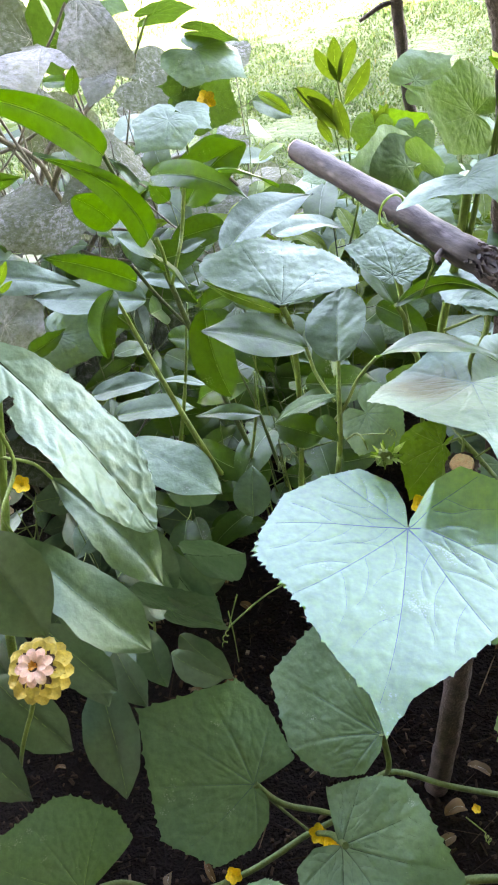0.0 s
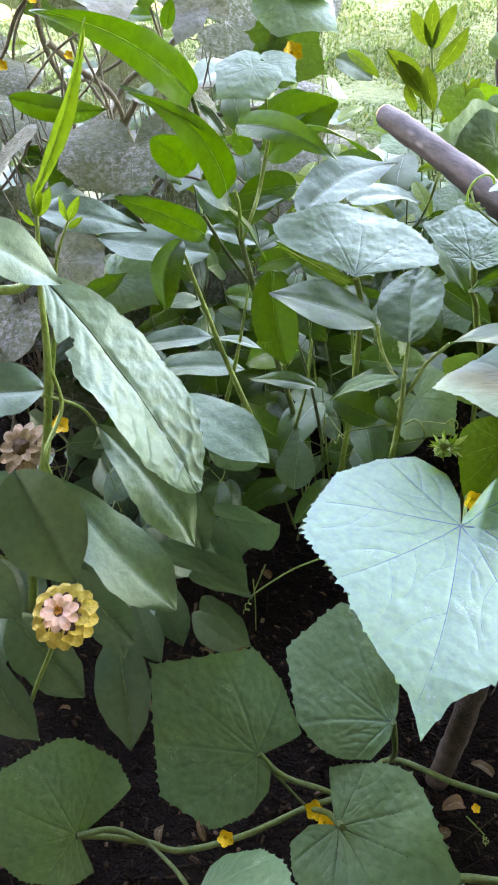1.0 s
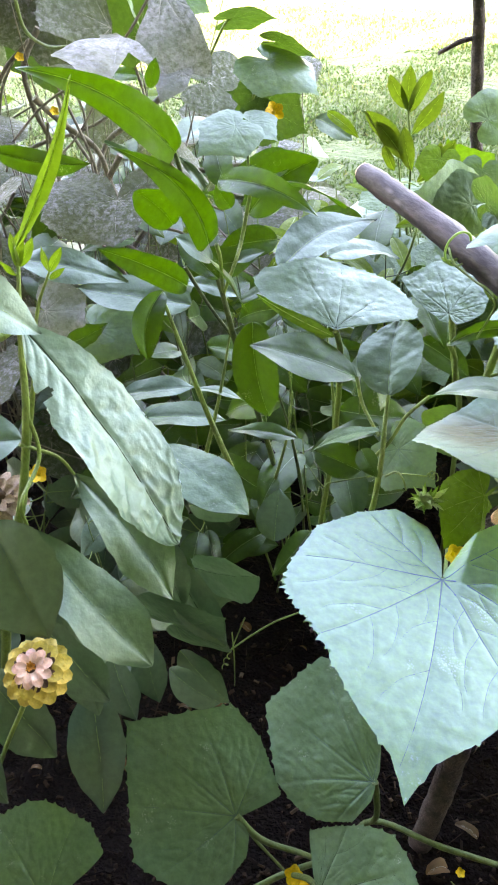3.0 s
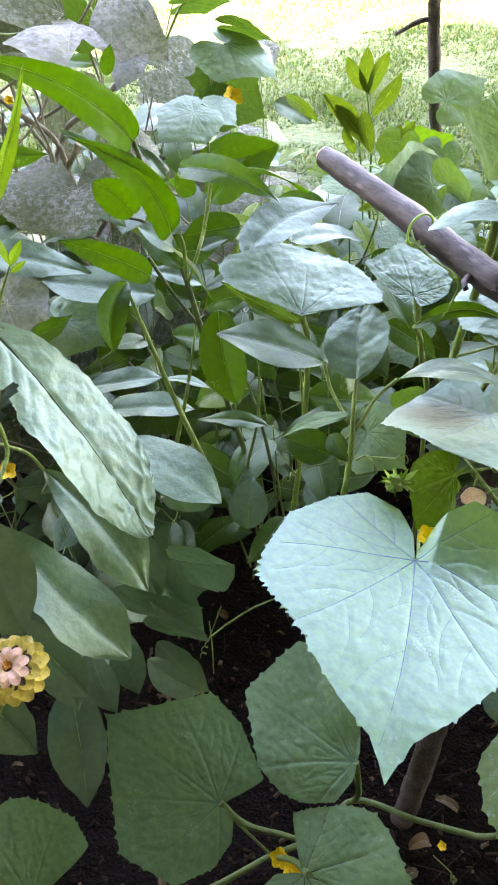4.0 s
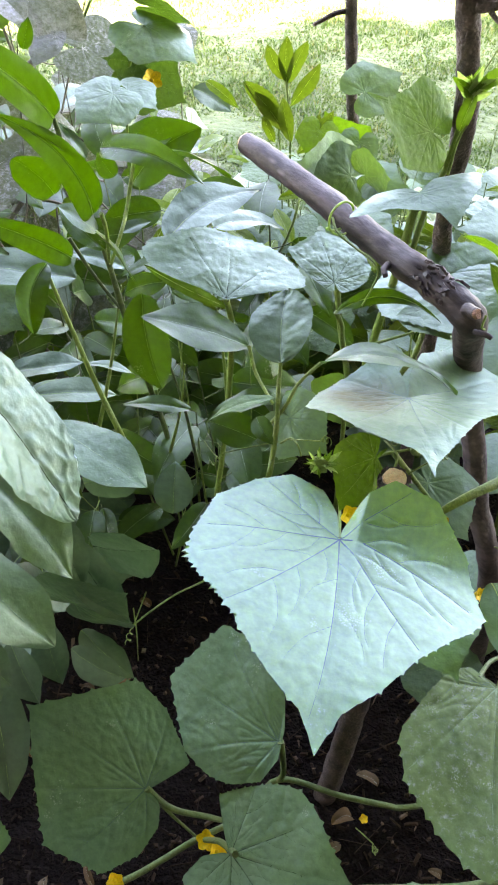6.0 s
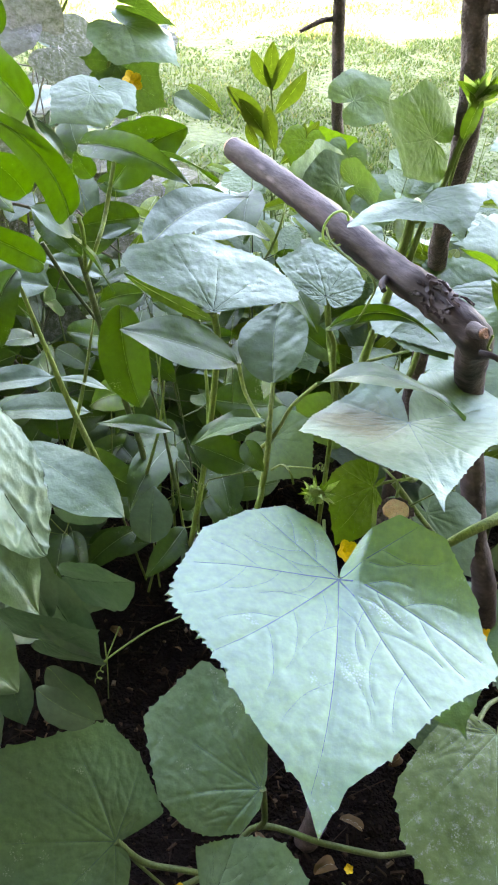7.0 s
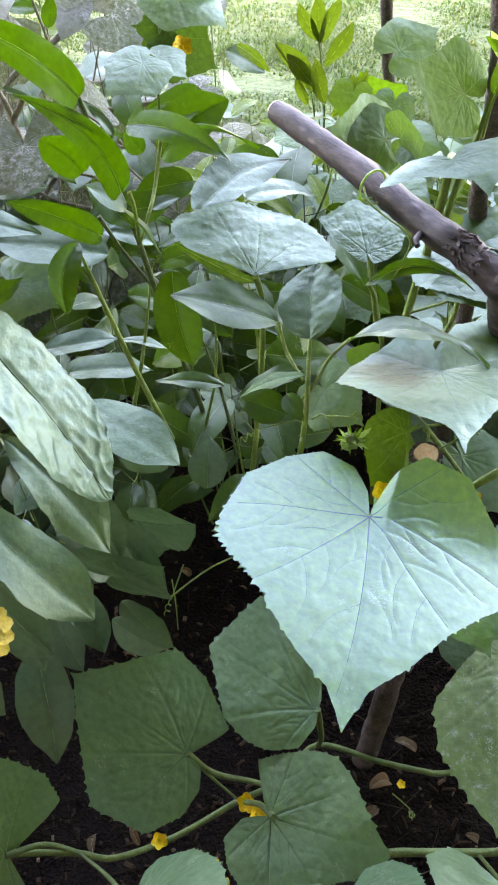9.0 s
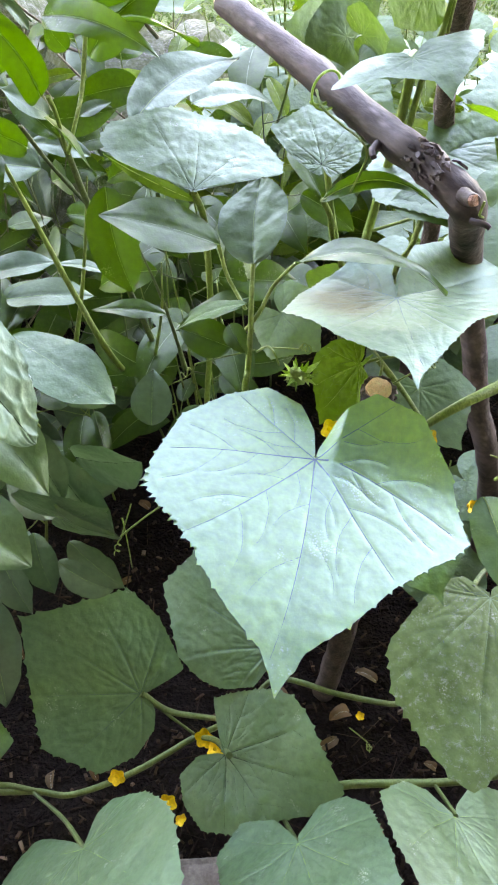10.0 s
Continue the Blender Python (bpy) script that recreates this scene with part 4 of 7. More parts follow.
stalk(cucumber, [(0.108, 0.596, 0.362), (0.120, 0.588, 0.372), (0.135, 0.571, 0.390)], thick=0.0015)
stalk(cucumber, [(0.081, 0.956, 0.409), (0.050, 0.846, 0.354), (0.040, 1.183, 0.100)], thick=0.0012, thin=0.002)
r_shoot = random.Random(58)
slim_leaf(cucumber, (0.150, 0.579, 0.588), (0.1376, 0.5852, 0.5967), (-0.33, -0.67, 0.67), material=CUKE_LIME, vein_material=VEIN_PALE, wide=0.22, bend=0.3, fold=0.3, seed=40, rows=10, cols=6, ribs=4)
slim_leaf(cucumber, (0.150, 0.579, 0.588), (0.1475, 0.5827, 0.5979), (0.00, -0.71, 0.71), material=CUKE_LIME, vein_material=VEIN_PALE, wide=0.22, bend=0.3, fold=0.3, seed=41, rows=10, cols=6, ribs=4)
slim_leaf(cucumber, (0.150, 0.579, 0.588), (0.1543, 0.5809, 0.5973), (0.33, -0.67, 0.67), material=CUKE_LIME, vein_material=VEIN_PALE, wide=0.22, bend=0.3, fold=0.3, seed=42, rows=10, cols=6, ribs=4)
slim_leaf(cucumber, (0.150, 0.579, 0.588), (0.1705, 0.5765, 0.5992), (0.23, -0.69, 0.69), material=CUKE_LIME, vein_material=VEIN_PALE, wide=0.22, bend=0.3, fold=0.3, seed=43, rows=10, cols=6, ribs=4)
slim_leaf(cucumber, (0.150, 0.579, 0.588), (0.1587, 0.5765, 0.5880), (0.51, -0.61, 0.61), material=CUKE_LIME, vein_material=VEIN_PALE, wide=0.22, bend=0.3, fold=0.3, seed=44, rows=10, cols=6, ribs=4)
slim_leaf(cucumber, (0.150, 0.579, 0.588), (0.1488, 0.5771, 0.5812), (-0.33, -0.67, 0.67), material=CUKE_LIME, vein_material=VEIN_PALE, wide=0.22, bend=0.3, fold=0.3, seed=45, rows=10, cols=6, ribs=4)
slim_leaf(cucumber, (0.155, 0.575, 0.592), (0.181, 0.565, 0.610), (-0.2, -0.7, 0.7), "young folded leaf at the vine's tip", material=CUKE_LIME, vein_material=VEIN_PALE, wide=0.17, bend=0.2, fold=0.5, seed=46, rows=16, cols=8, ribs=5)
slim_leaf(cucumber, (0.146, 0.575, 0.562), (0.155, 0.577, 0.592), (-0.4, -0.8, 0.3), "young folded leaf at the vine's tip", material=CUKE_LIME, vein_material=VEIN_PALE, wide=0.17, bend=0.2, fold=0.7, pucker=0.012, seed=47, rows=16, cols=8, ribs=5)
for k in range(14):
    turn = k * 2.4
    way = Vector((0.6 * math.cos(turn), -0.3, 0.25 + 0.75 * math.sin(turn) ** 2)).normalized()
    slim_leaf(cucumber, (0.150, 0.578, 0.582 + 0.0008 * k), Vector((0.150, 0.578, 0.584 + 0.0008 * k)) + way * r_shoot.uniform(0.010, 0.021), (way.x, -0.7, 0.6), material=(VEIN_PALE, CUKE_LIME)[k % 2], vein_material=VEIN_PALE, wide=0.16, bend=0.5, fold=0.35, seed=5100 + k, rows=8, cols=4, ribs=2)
stalk(cucumber, [(0.149, 0.580, 0.589), (0.148, 0.582, 0.563), (0.143, 0.589, 0.524), (0.138, 0.600, 0.497), (0.127, 0.601, 0.430)], thick=0.0022, thin=0.0026)
stalk(cucumber, [(0.157, 0.585, 0.594), (0.169, 0.584, 0.620), (0.181, 0.587, 0.645)], thick=0.0006, thin=0.0004, name="tendril")
stalk(cucumber, [(0.144, 0.579, 0.528), (0.146, 0.574, 0.556), (0.152, 0.573, 0.572), (0.153, 0.578, 0.586)], thick=0.0012)
r = random.Random(57)
for k in range(22):
    turn, reach = k * 2.4, 0.35 + 0.65 * (k / 21)
    way = Vector((math.cos(turn) * reach, -0.35 + 0.5 * math.sin(turn) * reach, 0.75 - 0.35 * reach + 0.4 * math.sin(turn) * reach)).normalized()
    slim_leaf(cucumber, (0.028, 0.365, 0.433), Vector((0.028, 0.365, 0.433)) + way * r.uniform(0.011, 0.019), (way.x * 0.5, -0.6, 0.8), material=(VEIN_PALE, CUKE_LIME)[k % 2], vein_material=VEIN_PALE, bend=0.5, wide=r.uniform(0.05, 0.11), fold=0.2, rows=8, cols=4, ribs=2, seed=5000 + k)
part("bud", dome(0.0056, 0.0075, 3, 0.5), VEIN_PALE, cucumber, "fuzzy green bud", facing((0.027, 0.364, 0.435), (0.2, -0.5, 0.8)))
broad_leaf(cucumber, (-0.111, 0.297, 0.130), (-0.207, 0.350, 0.177), (-0.08, -0.30, 0.95), "low shaded cucumber leaf over the soil", bend=0.15, roll=0.15, cup=0.04, material=CUKE_FRESH, vein_material=VEIN_SHADED, seed=61, rings=40, spokes=240, groove=0.0055, quilt=0.003, branches=4, left=(1, 1.05, 1.08, 1.06, 1.06, 1.01, 0.97, 0.94, 0.97, 0.7, 0.5, 0.44, 0.86), right=(1, 1.05, 1.08, 1.04, 1.06, 1.02, 0.81, 0.78, 0.64, 0.58, 0.06, 0.07, 0.34))
broad_leaf(cucumber, (0.001, 0.322, 0.152), (-0.092, 0.390, 0.147), (0.05, -0.50, 0.87), "low shaded cucumber leaf over the soil", bend=0.15, roll=0.2, material=CUKE_FRESH, vein_material=VEIN_SHADED, seed=62, rings=40, spokes=240, groove=0.0055, quilt=0.003, branches=4, left=(1, 1.05, 1.07, 1.03, 1.01, 0.81, 0.67, 0.63, 0.49, 0.21, 0.09, 0.09, 0.25), right=(1, 1.07, 1.13, 1.2, 1.39, 0.97, 0.63, 0.5, 0.14, 0.06, 0.06, 0.08, 0.24))
broad_leaf(cucumber, (-0.042, 0.250, 0.110), (0.052, 0.209, 0.135), (0.00, -0.45, 0.89), "low cucumber leaf beside a yellow flower", bend=0.15, roll=0.15, material=CUKE_FRESH, vein_material=VEIN_GROOVE_SHADE, seed=63, rings=40, spokes=240, groove=0.0055, quilt=0.003, branches=4, left=(1, 1.06, 1.09, 1.07, 1.11, 1.02, 0.86, 0.83, 0.77, 0.73, 0.08, 0.13, 0.43), right=(1, 1.05, 1.07, 1.02, 0.86, 0.77, 0.72, 0.8, 0.97, 0.88, 0.85, 0.68, 0.56))
broad_leaf(cucumber, (-0.271, 0.236, 0.081), (-0.356, 0.246, 0.139), (-0.05, -0.36, 0.93), "low cucumber leaf with pale flecks", bend=0.15, roll=0.15, material=CUKE_FRESH, seed=64, rings=40, spokes=240, groove=0.0055, quilt=0.003, branches=4, left=(1, 1.06, 1.09, 1.07, 0.98, 0.78, 0.69, 0.67, 0.67, 0.65, 0.68, 0.14, 0.42), right=(1, 1.06, 1.09, 1.09, 1.14, 1.12, 1.03, 1.05, 1.11, 0.98, 0.13, 0.15, 0.43))
broad_leaf(cucumber, (-0.143, 0.176, 0.154), (-0.126, 0.115, 0.213), (0.00, -0.50, 0.87), "low cucumber leaf beside the stone", bend=0.15, roll=0.15, material=CUKE_FRESH, vein_material=VEIN_LIME, seed=65, rings=40, spokes=240, groove=0.0055, quilt=0.003, branches=4, left=(1, 1.11, 1.22, 1.51, 2.2, 1.63, 1.37, 1.29, 1.12, 0.94, 1.0, 1.2, 0.73), right=(1, 1.04, 1.04, 0.95, 0.88, 0.8, 0.75, 0.84, 1.19, 2.03, 2.2, 0.34, 0.74))
broad_leaf(cucumber, (0.013, 0.171, 0.156), (0.025, 0.103, 0.217), (0.00, -0.50, 0.87), "low cucumber leaf beside the stone", bend=0.15, roll=0.15, material=CUKE_FRESH, vein_material=VEIN_LIME, seed=66, rings=40, spokes=240, groove=0.0055, quilt=0.003, branches=4, left=(1, 1.09, 1.16, 1.3, 1.52, 1.15, 0.95, 0.95, 1.03, 0.94, 0.82, 0.36, 0.68), right=(1, 1.05, 1.06, 1.01, 0.98, 0.86, 0.8, 0.87, 1.16, 1.38, 1.45, 1.27, 0.5))
broad_leaf(cucumber, (0.133, 0.192, 0.121), (0.107, 0.116, 0.176), (0.00, -0.50, 0.87), "low cucumber leaf near the bed's edge", bend=0.15, roll=0.15, material=CUKE_FRESH, vein_material=VEIN_LIME, seed=67, rings=40, spokes=240, groove=0.0055, quilt=0.003, branches=4, left=(1, 1.04, 1.06, 0.99, 0.93, 0.8, 0.73, 0.79, 1.03, 1.35, 1.95, 1.5, 1.2), right=(1, 1.07, 1.13, 1.19, 1.18, 1.04, 0.94, 0.97, 0.76, 0.46, 0.07, 0.11, 0.46))
broad_leaf(cucumber, (0.163, 0.309, 0.245), (0.124, 0.181, 0.232), (0.10, -0.25, 0.96), "low cucumber leaf dusted with white mildew", material=CUKE_MILDEW, bend=0.2, roll=0.2, seed=68, rings=40, spokes=240, groove=0.0055, quilt=0.003, branches=4, left=(1, 1.05, 1.06, 0.96, 0.78, 0.64, 0.51, 0.47, 0.45, 0.37, 0.35, 0.22, 0.45), right=(1, 1.08, 1.14, 1.14, 1.13, 0.92, 0.65, 0.56, 0.45, 0.3, 0.1, 0.09, 0.34))
broad_leaf(cucumber, (0.092, 0.292, 0.368), (0.102, 0.250, 0.358), (-0.05, -0.80, 0.60), bend=0.3, roll=0.5, material=CUKE_FRESH, seed=69, left=(1, 0.95, 0.95, 0.95, 0.95, 0.95, 0.95, 0.95, 0.95, 0.95, 0.95, 0.95), right=(1, 0.95, 0.95, 0.95, 0.95, 0.95, 0.95, 0.95, 0.95, 0.95, 0.95, 0.95))
slim_leaf(cucumber, (0.139, 0.318, 0.365), (0.148, 0.250, 0.351), (-0.51, -0.30, 0.81), material=CUKE_FRESH, vein_material=VEIN_PALE, wide=0.22, bend=0.3, seed=70)
broad_leaf(cucumber, (0.113, 0.403, 0.374), (0.142, 0.347, 0.349), (0.21, -0.52, 0.83), bend=0.3, seed=71, left=(0.75, 0.75, 0.75, 0.75, 0.75, 0.75, 0.75, 0.75, 0.75, 0.75, 0.75, 0.75), right=(0.8, 0.8, 0.8, 0.8, 0.8, 0.8, 0.8, 0.8, 0.8, 0.8, 0.8, 0.8))
stalk(cucumber, [(-0.339, 0.223, 0.076), (-0.273, 0.240, 0.067), (-0.220, 0.248, 0.041), (-0.186, 0.246, 0.032), (-0.132, 0.264, 0.028), (-0.075, 0.288, 0.041), (-0.031, 0.309, 0.037), (0.003, 0.336, 0.048), (0.059, 0.320, 0.045), (0.099, 0.309, 0.046), (0.123, 0.318, 0.015), (0.172, 0.321, 0.020), (0.228, 0.329, 0.020)], thick=0.0029, thin=0.0028, name="main_stem", material=STEM_OLD)
stalk(cucumber, [(0.032, 0.234, 0.047), (0.061, 0.235, 0.059), (0.099, 0.233, 0.063), (0.146, 0.230, 0.070), (0.191, 0.231, 0.081)], thick=0.004, name="side_stem", material=STEM_OLD)
stalk(cucumber, [(-0.111, 0.298, 0.129), (-0.092, 0.293, 0.098), (-0.063, 0.294, 0.075), (-0.044, 0.304, 0.035)], thick=0.003, material=STEM_OLD)
stalk(cucumber, [(-0.112, 0.302, 0.116), (-0.094, 0.296, 0.078), (-0.075, 0.289, 0.047)], thick=0.0016, material=STEM_OLD)
stalk(cucumber, [(0.003, 0.322, 0.152), (0.006, 0.318, 0.106), (0.003, 0.331, 0.057)], thick=0.003, material=STEM_OLD)
stalk(cucumber, [(-0.038, 0.246, 0.120), (-0.052, 0.272, 0.077), (-0.072, 0.288, 0.041)], thick=0.003, material=STEM_OLD)
stalk(cucumber, [(-0.269, 0.234, 0.085), (-0.242, 0.247, 0.069), (-0.216, 0.248, 0.040)], thick=0.003, material=STEM_OLD)
stalk(cucumber, [(0.013, 0.171, 0.155), (0.004, 0.199, 0.100), (-0.007, 0.232, 0.046)], thick=0.002, material=STEM_DARK)
stalk(cucumber, [(-0.141, 0.175, 0.153), (-0.173, 0.209, 0.106), (-0.207, 0.236, 0.080)], thick=0.002, material=STEM_DARK)
stalk(cucumber, [(0.134, 0.192, 0.121), (0.132, 0.207, 0.103), (0.132, 0.229, 0.067)], thick=0.002, material=STEM_DARK)
stalk(cucumber, [(0.152, 0.318, 0.247), (0.168, 0.337, 0.237), (0.190, 0.350, 0.228)], thick=0.002, material=STEM_DARK)
stalk(cucumber, [(0.086, 0.355, 0.366), (0.108, 0.359, 0.388), (0.130, 0.365, 0.399), (0.159, 0.378, 0.401), (0.192, 0.399, 0.400)], thick=0.0018, thin=0.0046, name="side_stem")
stalk(cucumber, [(0.078, 0.379, 0.428), (0.091, 0.364, 0.416), (0.096, 0.335, 0.424)], thick=0.0022, thin=0.0012)
stalk(cucumber, [(0.157, 0.347, 0.341), (0.175, 0.356, 0.341), (0.201, 0.365, 0.346)], thick=0.0012, thin=0.0036, name="side_stem")
stalk(cucumber, [(-0.124, 0.413, 0.195), (-0.104, 0.413, 0.217), (-0.081, 0.414, 0.238), (-0.050, 0.401, 0.276), (-0.023, 0.405, 0.303)], thick=0.0008, name="tendril")
stalk(cucumber, [(-0.122, 0.426, 0.204), (-0.122, 0.419, 0.175), (-0.126, 0.420, 0.128)], thick=0.0006, name="tendril")
stalk(cucumber, [(0.065, 0.387, 0.396), (0.067, 0.395, 0.405), (0.076, 0.390, 0.417), (0.090, 0.382, 0.428)], thick=0.0012, name="tendril")
stalk(cucumber, [(0.077, 0.367, 0.423), (0.079, 0.374, 0.431), (0.077, 0.386, 0.428), (0.078, 0.404, 0.416)], thick=0.0009, name="tendril")
stalk(cucumber, [(0.005, 0.398, 0.423), (0.012, 0.396, 0.429), (0.016, 0.388, 0.429), (0.018, 0.387, 0.421)], thick=0.0008, name="tendril")
blossom(cucumber, (-0.064, 0.285, 0.050), (-0.2, -0.6, 0.8), 0.0107)
blossom(cucumber, (-0.056, 0.274, 0.051), (0.3, -0.6, 0.7), 0.0098)
blossom(cucumber, (-0.145, 0.257, 0.044), (0.2, -0.6, 0.7), 0.009)
blossom(cucumber, (-0.093, 0.223, 0.082), (0.2, -0.5, 0.8), 0.009)
blossom(cucumber, (-0.084, 0.211, 0.078), (0.5, -0.5, 0.4), 0.0066)
blossom(cucumber, (0.100, 0.331, 0.411), (0.2, -0.6, 0.6), 0.0066)
blossom(cucumber, (0.045, 0.348, 0.404), (0.3, -0.7, 0.5), 0.0082)
blossom(cucumber, (0.138, 0.331, 0.336), (0.4, -0.6, 0.4), 0.0066)
blossom(cucumber, (0.200, 0.404, 0.322), (0, -0.6, 0.8), 0.0082)
blossom(cucumber, (0.079, 0.300, 0.040), (0, -0.5, 0.8), 0.0049)
blossom(cucumber, (0.144, 0.417, 0.357), (0.6, -0.5, 0.2), 0.0082)
tendril(cucumber, (0.176, 0.389, 0.354), (0.03, -0.01, 0.012), 3.5)
tendril(cucumber, (0.158, 0.366, 0.343), (0.045, -0.012, -0.012), 5)
tendril(cucumber, (0.083, 0.361, 0.425), (0.02, -0.01, 0.03), 2.5)
tendril(cucumber, (0.004, 0.401, 0.422), (-0.05, -0.01, 0.0), 2.5)
tendril(cucumber, (0.012, 0.401, 0.423), (0.025, -0.015, 0.012), 3)
tendril(cucumber, (0.077, 0.450, 0.415), (0.02, -0.01, -0.03), 3)
tendril(cucumber, (-0.104, 0.405, 0.255), (-0.02, -0.01, -0.05), 2.5)
tendril(cucumber, (0.063, 0.269, 0.101), (0.02, -0.01, -0.02), 2.5)
# pepper: glossy leaves in the middle of the bed
slim_leaf(pepper, (0.006, 0.419, 0.475), (0.014, 0.471, 0.498), (-0.20, 0.10, 0.98), "upright oval pepper leaf with sunken veins", material=ZINNIA, wide=0.38, fore=0.55, aft=0.55, bend=0.25, fold=0.12, pucker=0.009, crease=0.01, rows=40, cols=20, seed=101, ribs=8)
slim_leaf(pepper, (-0.014, 0.446, 0.470), (-0.086, 0.456, 0.491), (0.10, -0.12, 0.99), "oval pepper leaf with a pale sheen", wide=0.27, fore=0.6, aft=0.75, bend=0.3, fold=0.15, pucker=0.006, seed=102)
slim_leaf(pepper, (0.002, 0.429, 0.454), (-0.003, 0.467, 0.473), (-0.51, -0.61, 0.61), wide=0.3, bend=0.2, seed=103)
slim_leaf(pepper, (-0.005, 0.439, 0.451), (-0.007, 0.494, 0.460), (0.33, -0.67, 0.67), wide=0.3, bend=0.2, seed=104)
slim_leaf(pepper, (0.030, 0.404, 0.485), (0.113, 0.381, 0.474), (-0.10, 0.25, 0.96), "arched pepper leaf seen along its edge", wide=0.15, bend=0.7, fold=0.1, seed=105, fore=0.5, bow=-0.2, rows=32)
slim_leaf(pepper, (0.059, 0.536, 0.436), (0.139, 0.515, 0.436), (-0.10, -0.75, 0.65), "thin arched green pepper leaf", wide=0.08, fore=0.45, aft=1.2, bend=0.2, fold=0.2, bow=-0.20, seed=145, vein_material=VEIN_PALE)
stalk(pepper, [(0.059, 0.536, 0.436), (0.065, 0.540, 0.420), (0.067, 0.545, 0.405), (0.072, 0.560, 0.375), (0.085, 0.600, 0.303), (0.095, 0.660, 0.020)], thick=0.0022, thin=0.0026)
stalk(pepper, [(-0.004, 0.400, 0.436), (0.007, 0.400, 0.452), (0.017, 0.408, 0.466), (0.030, 0.404, 0.485)], thick=0.0014)
slim_leaf(pepper, (0.002, 0.436, 0.435), (-0.046, 0.425, 0.420), (0.10, 0.05, 0.99), "small pale pepper leaf", wide=0.22, bend=0.4, seed=106, fold=0.1)
slim_leaf(pepper, (0.001, 0.401, 0.460), (-0.043, 0.396, 0.447), (0.10, 0.20, 0.98), "small light green arched pepper leaf", wide=0.17, bend=0.7, fold=0.15, seed=146, material=CUKE_YOUNG)
slim_leaf(pepper, (-0.011, 0.402, 0.424), (-0.045, 0.419, 0.428), (0.21, -0.64, 0.74), wide=0.32, bend=0.3, seed=107)
slim_leaf(pepper, (-0.011, 0.405, 0.441), (-0.001, 0.385, 0.434), (0.00, -0.60, 0.80), wide=0.3, bend=0.3, seed=108)
slim_leaf(pepper, (-0.058, 0.469, 0.396), (-0.114, 0.484, 0.392), (0.00, -0.10, 0.99), "thin drooping pepper leaf", wide=0.14, bend=0.5, seed=109)
slim_leaf(pepper, (-0.076, 0.420, 0.333), (-0.073, 0.457, 0.354), (0.00, -0.71, 0.71), "small grey-green pepper leaf", wide=0.36, bend=0.2, seed=110, material=ZINNIA)
slim_leaf(pepper, (-0.092, 0.523, 0.467), (-0.080, 0.480, 0.409), (-0.10, -0.90, 0.42), "dark hanging pepper leaf", wide=0.245, fore=0.55, aft=0.6, bend=0.2, bow=0.05, seed=111)
slim_leaf(pepper, (-0.117, 0.515, 0.536), (-0.172, 0.500, 0.613), (-0.10, -0.90, 0.42), "folded green pepper leaf", wide=0.125, fore=0.22, aft=0.95, bend=0.3, fold=0.3, bow=0.15, pucker=0.004, seed=112, rows=32)
slim_leaf(pepper, (-0.132, 0.515, 0.601), (-0.207, 0.470, 0.669), (-0.10, -0.90, 0.42), "long bright green pepper leaf lit from behind", wide=0.115, fore=0.22, aft=0.85, bend=0.3, fold=0.12, bow=0.10, pucker=0.004, seed=113, rows=40, cols=16, vein_material=VEIN_PALE)
slim_leaf(pepper, (-0.232, 0.466, 0.625), (-0.172, 0.464, 0.615), (0.00, 0.80, -0.60), "bright green pepper leaf seen from below", wide=0.13, bend=0.4, seed=114)
slim_leaf(pepper, (-0.155, 0.575, 0.524), (-0.177, 0.560, 0.558), (-0.10, -0.90, 0.42), wide=0.34, fore=0.45, aft=0.5, bend=0.2, bow=0.08, seed=115)
slim_leaf(pepper, (-0.287, 0.573, 0.500), (-0.200, 0.575, 0.475), (0.05, -0.29, 0.96), "pale drooping pepper leaf", wide=0.2, bend=0.45, fold=0.08, seed=116, material=ZINNIA)
slim_leaf(pepper, (-0.146, 0.553, 0.483), (-0.205, 0.530, 0.528), (-0.10, -0.90, 0.42), "dark green pepper leaf", wide=0.15, fore=0.35, aft=0.8, bend=0.3, bow=0.04, wave=0.03, seed=117)
slim_leaf(pepper, (-0.159, 0.615, 0.430), (-0.267, 0.632, 0.440), (0.00, -0.20, 0.98), "pale pepper leaf", wide=0.24, bend=0.3, seed=118, material=ZINNIA)
slim_leaf(pepper, (-0.165, 0.548, 0.481), (-0.173, 0.500, 0.449), (0.3, -0.75, 0.55), "curled pepper leaf", wide=0.2, fore=0.6, aft=0.6, bend=0.4, fold=0.5, bow=0.12, seed=119)
slim_leaf(pepper, (-0.074, 0.581, 0.480), (0.005, 0.656, 0.486), (0, -0.35, 0.94), "blue-green pepper leaf", wide=0.20, fore=0.5, aft=0.75, bend=0.4, fold=0.15, bow=-0.09, material=ZINNIA, seed=120, rows=32)
slim_leaf(pepper, (-0.039, 0.700, 0.430), (0.033, 0.740, 0.405), (0, -0.2, 0.98), wide=0.2, fore=0.5, bend=0.5, bow=-0.08, seed=121, material=ZINNIA)
slim_leaf(pepper, (-0.109, 0.538, 0.573), (-0.039, 0.490, 0.565), (-0.10, -0.75, 0.65), "green pepper leaf folded along its midrib", wide=0.12, fore=0.3, aft=0.8, bend=0.3, fold=0.3, bow=-0.07, pucker=0.004, seed=122)
slim_leaf(pepper, (-0.097, 0.590, 0.524), (-0.042, 0.600, 0.561), (-0.10, -0.75, 0.65), "bright pepper leaf lit from behind", wide=0.30, fore=0.6, aft=0.7, bend=0.2, bow=-0.1, seed=123)
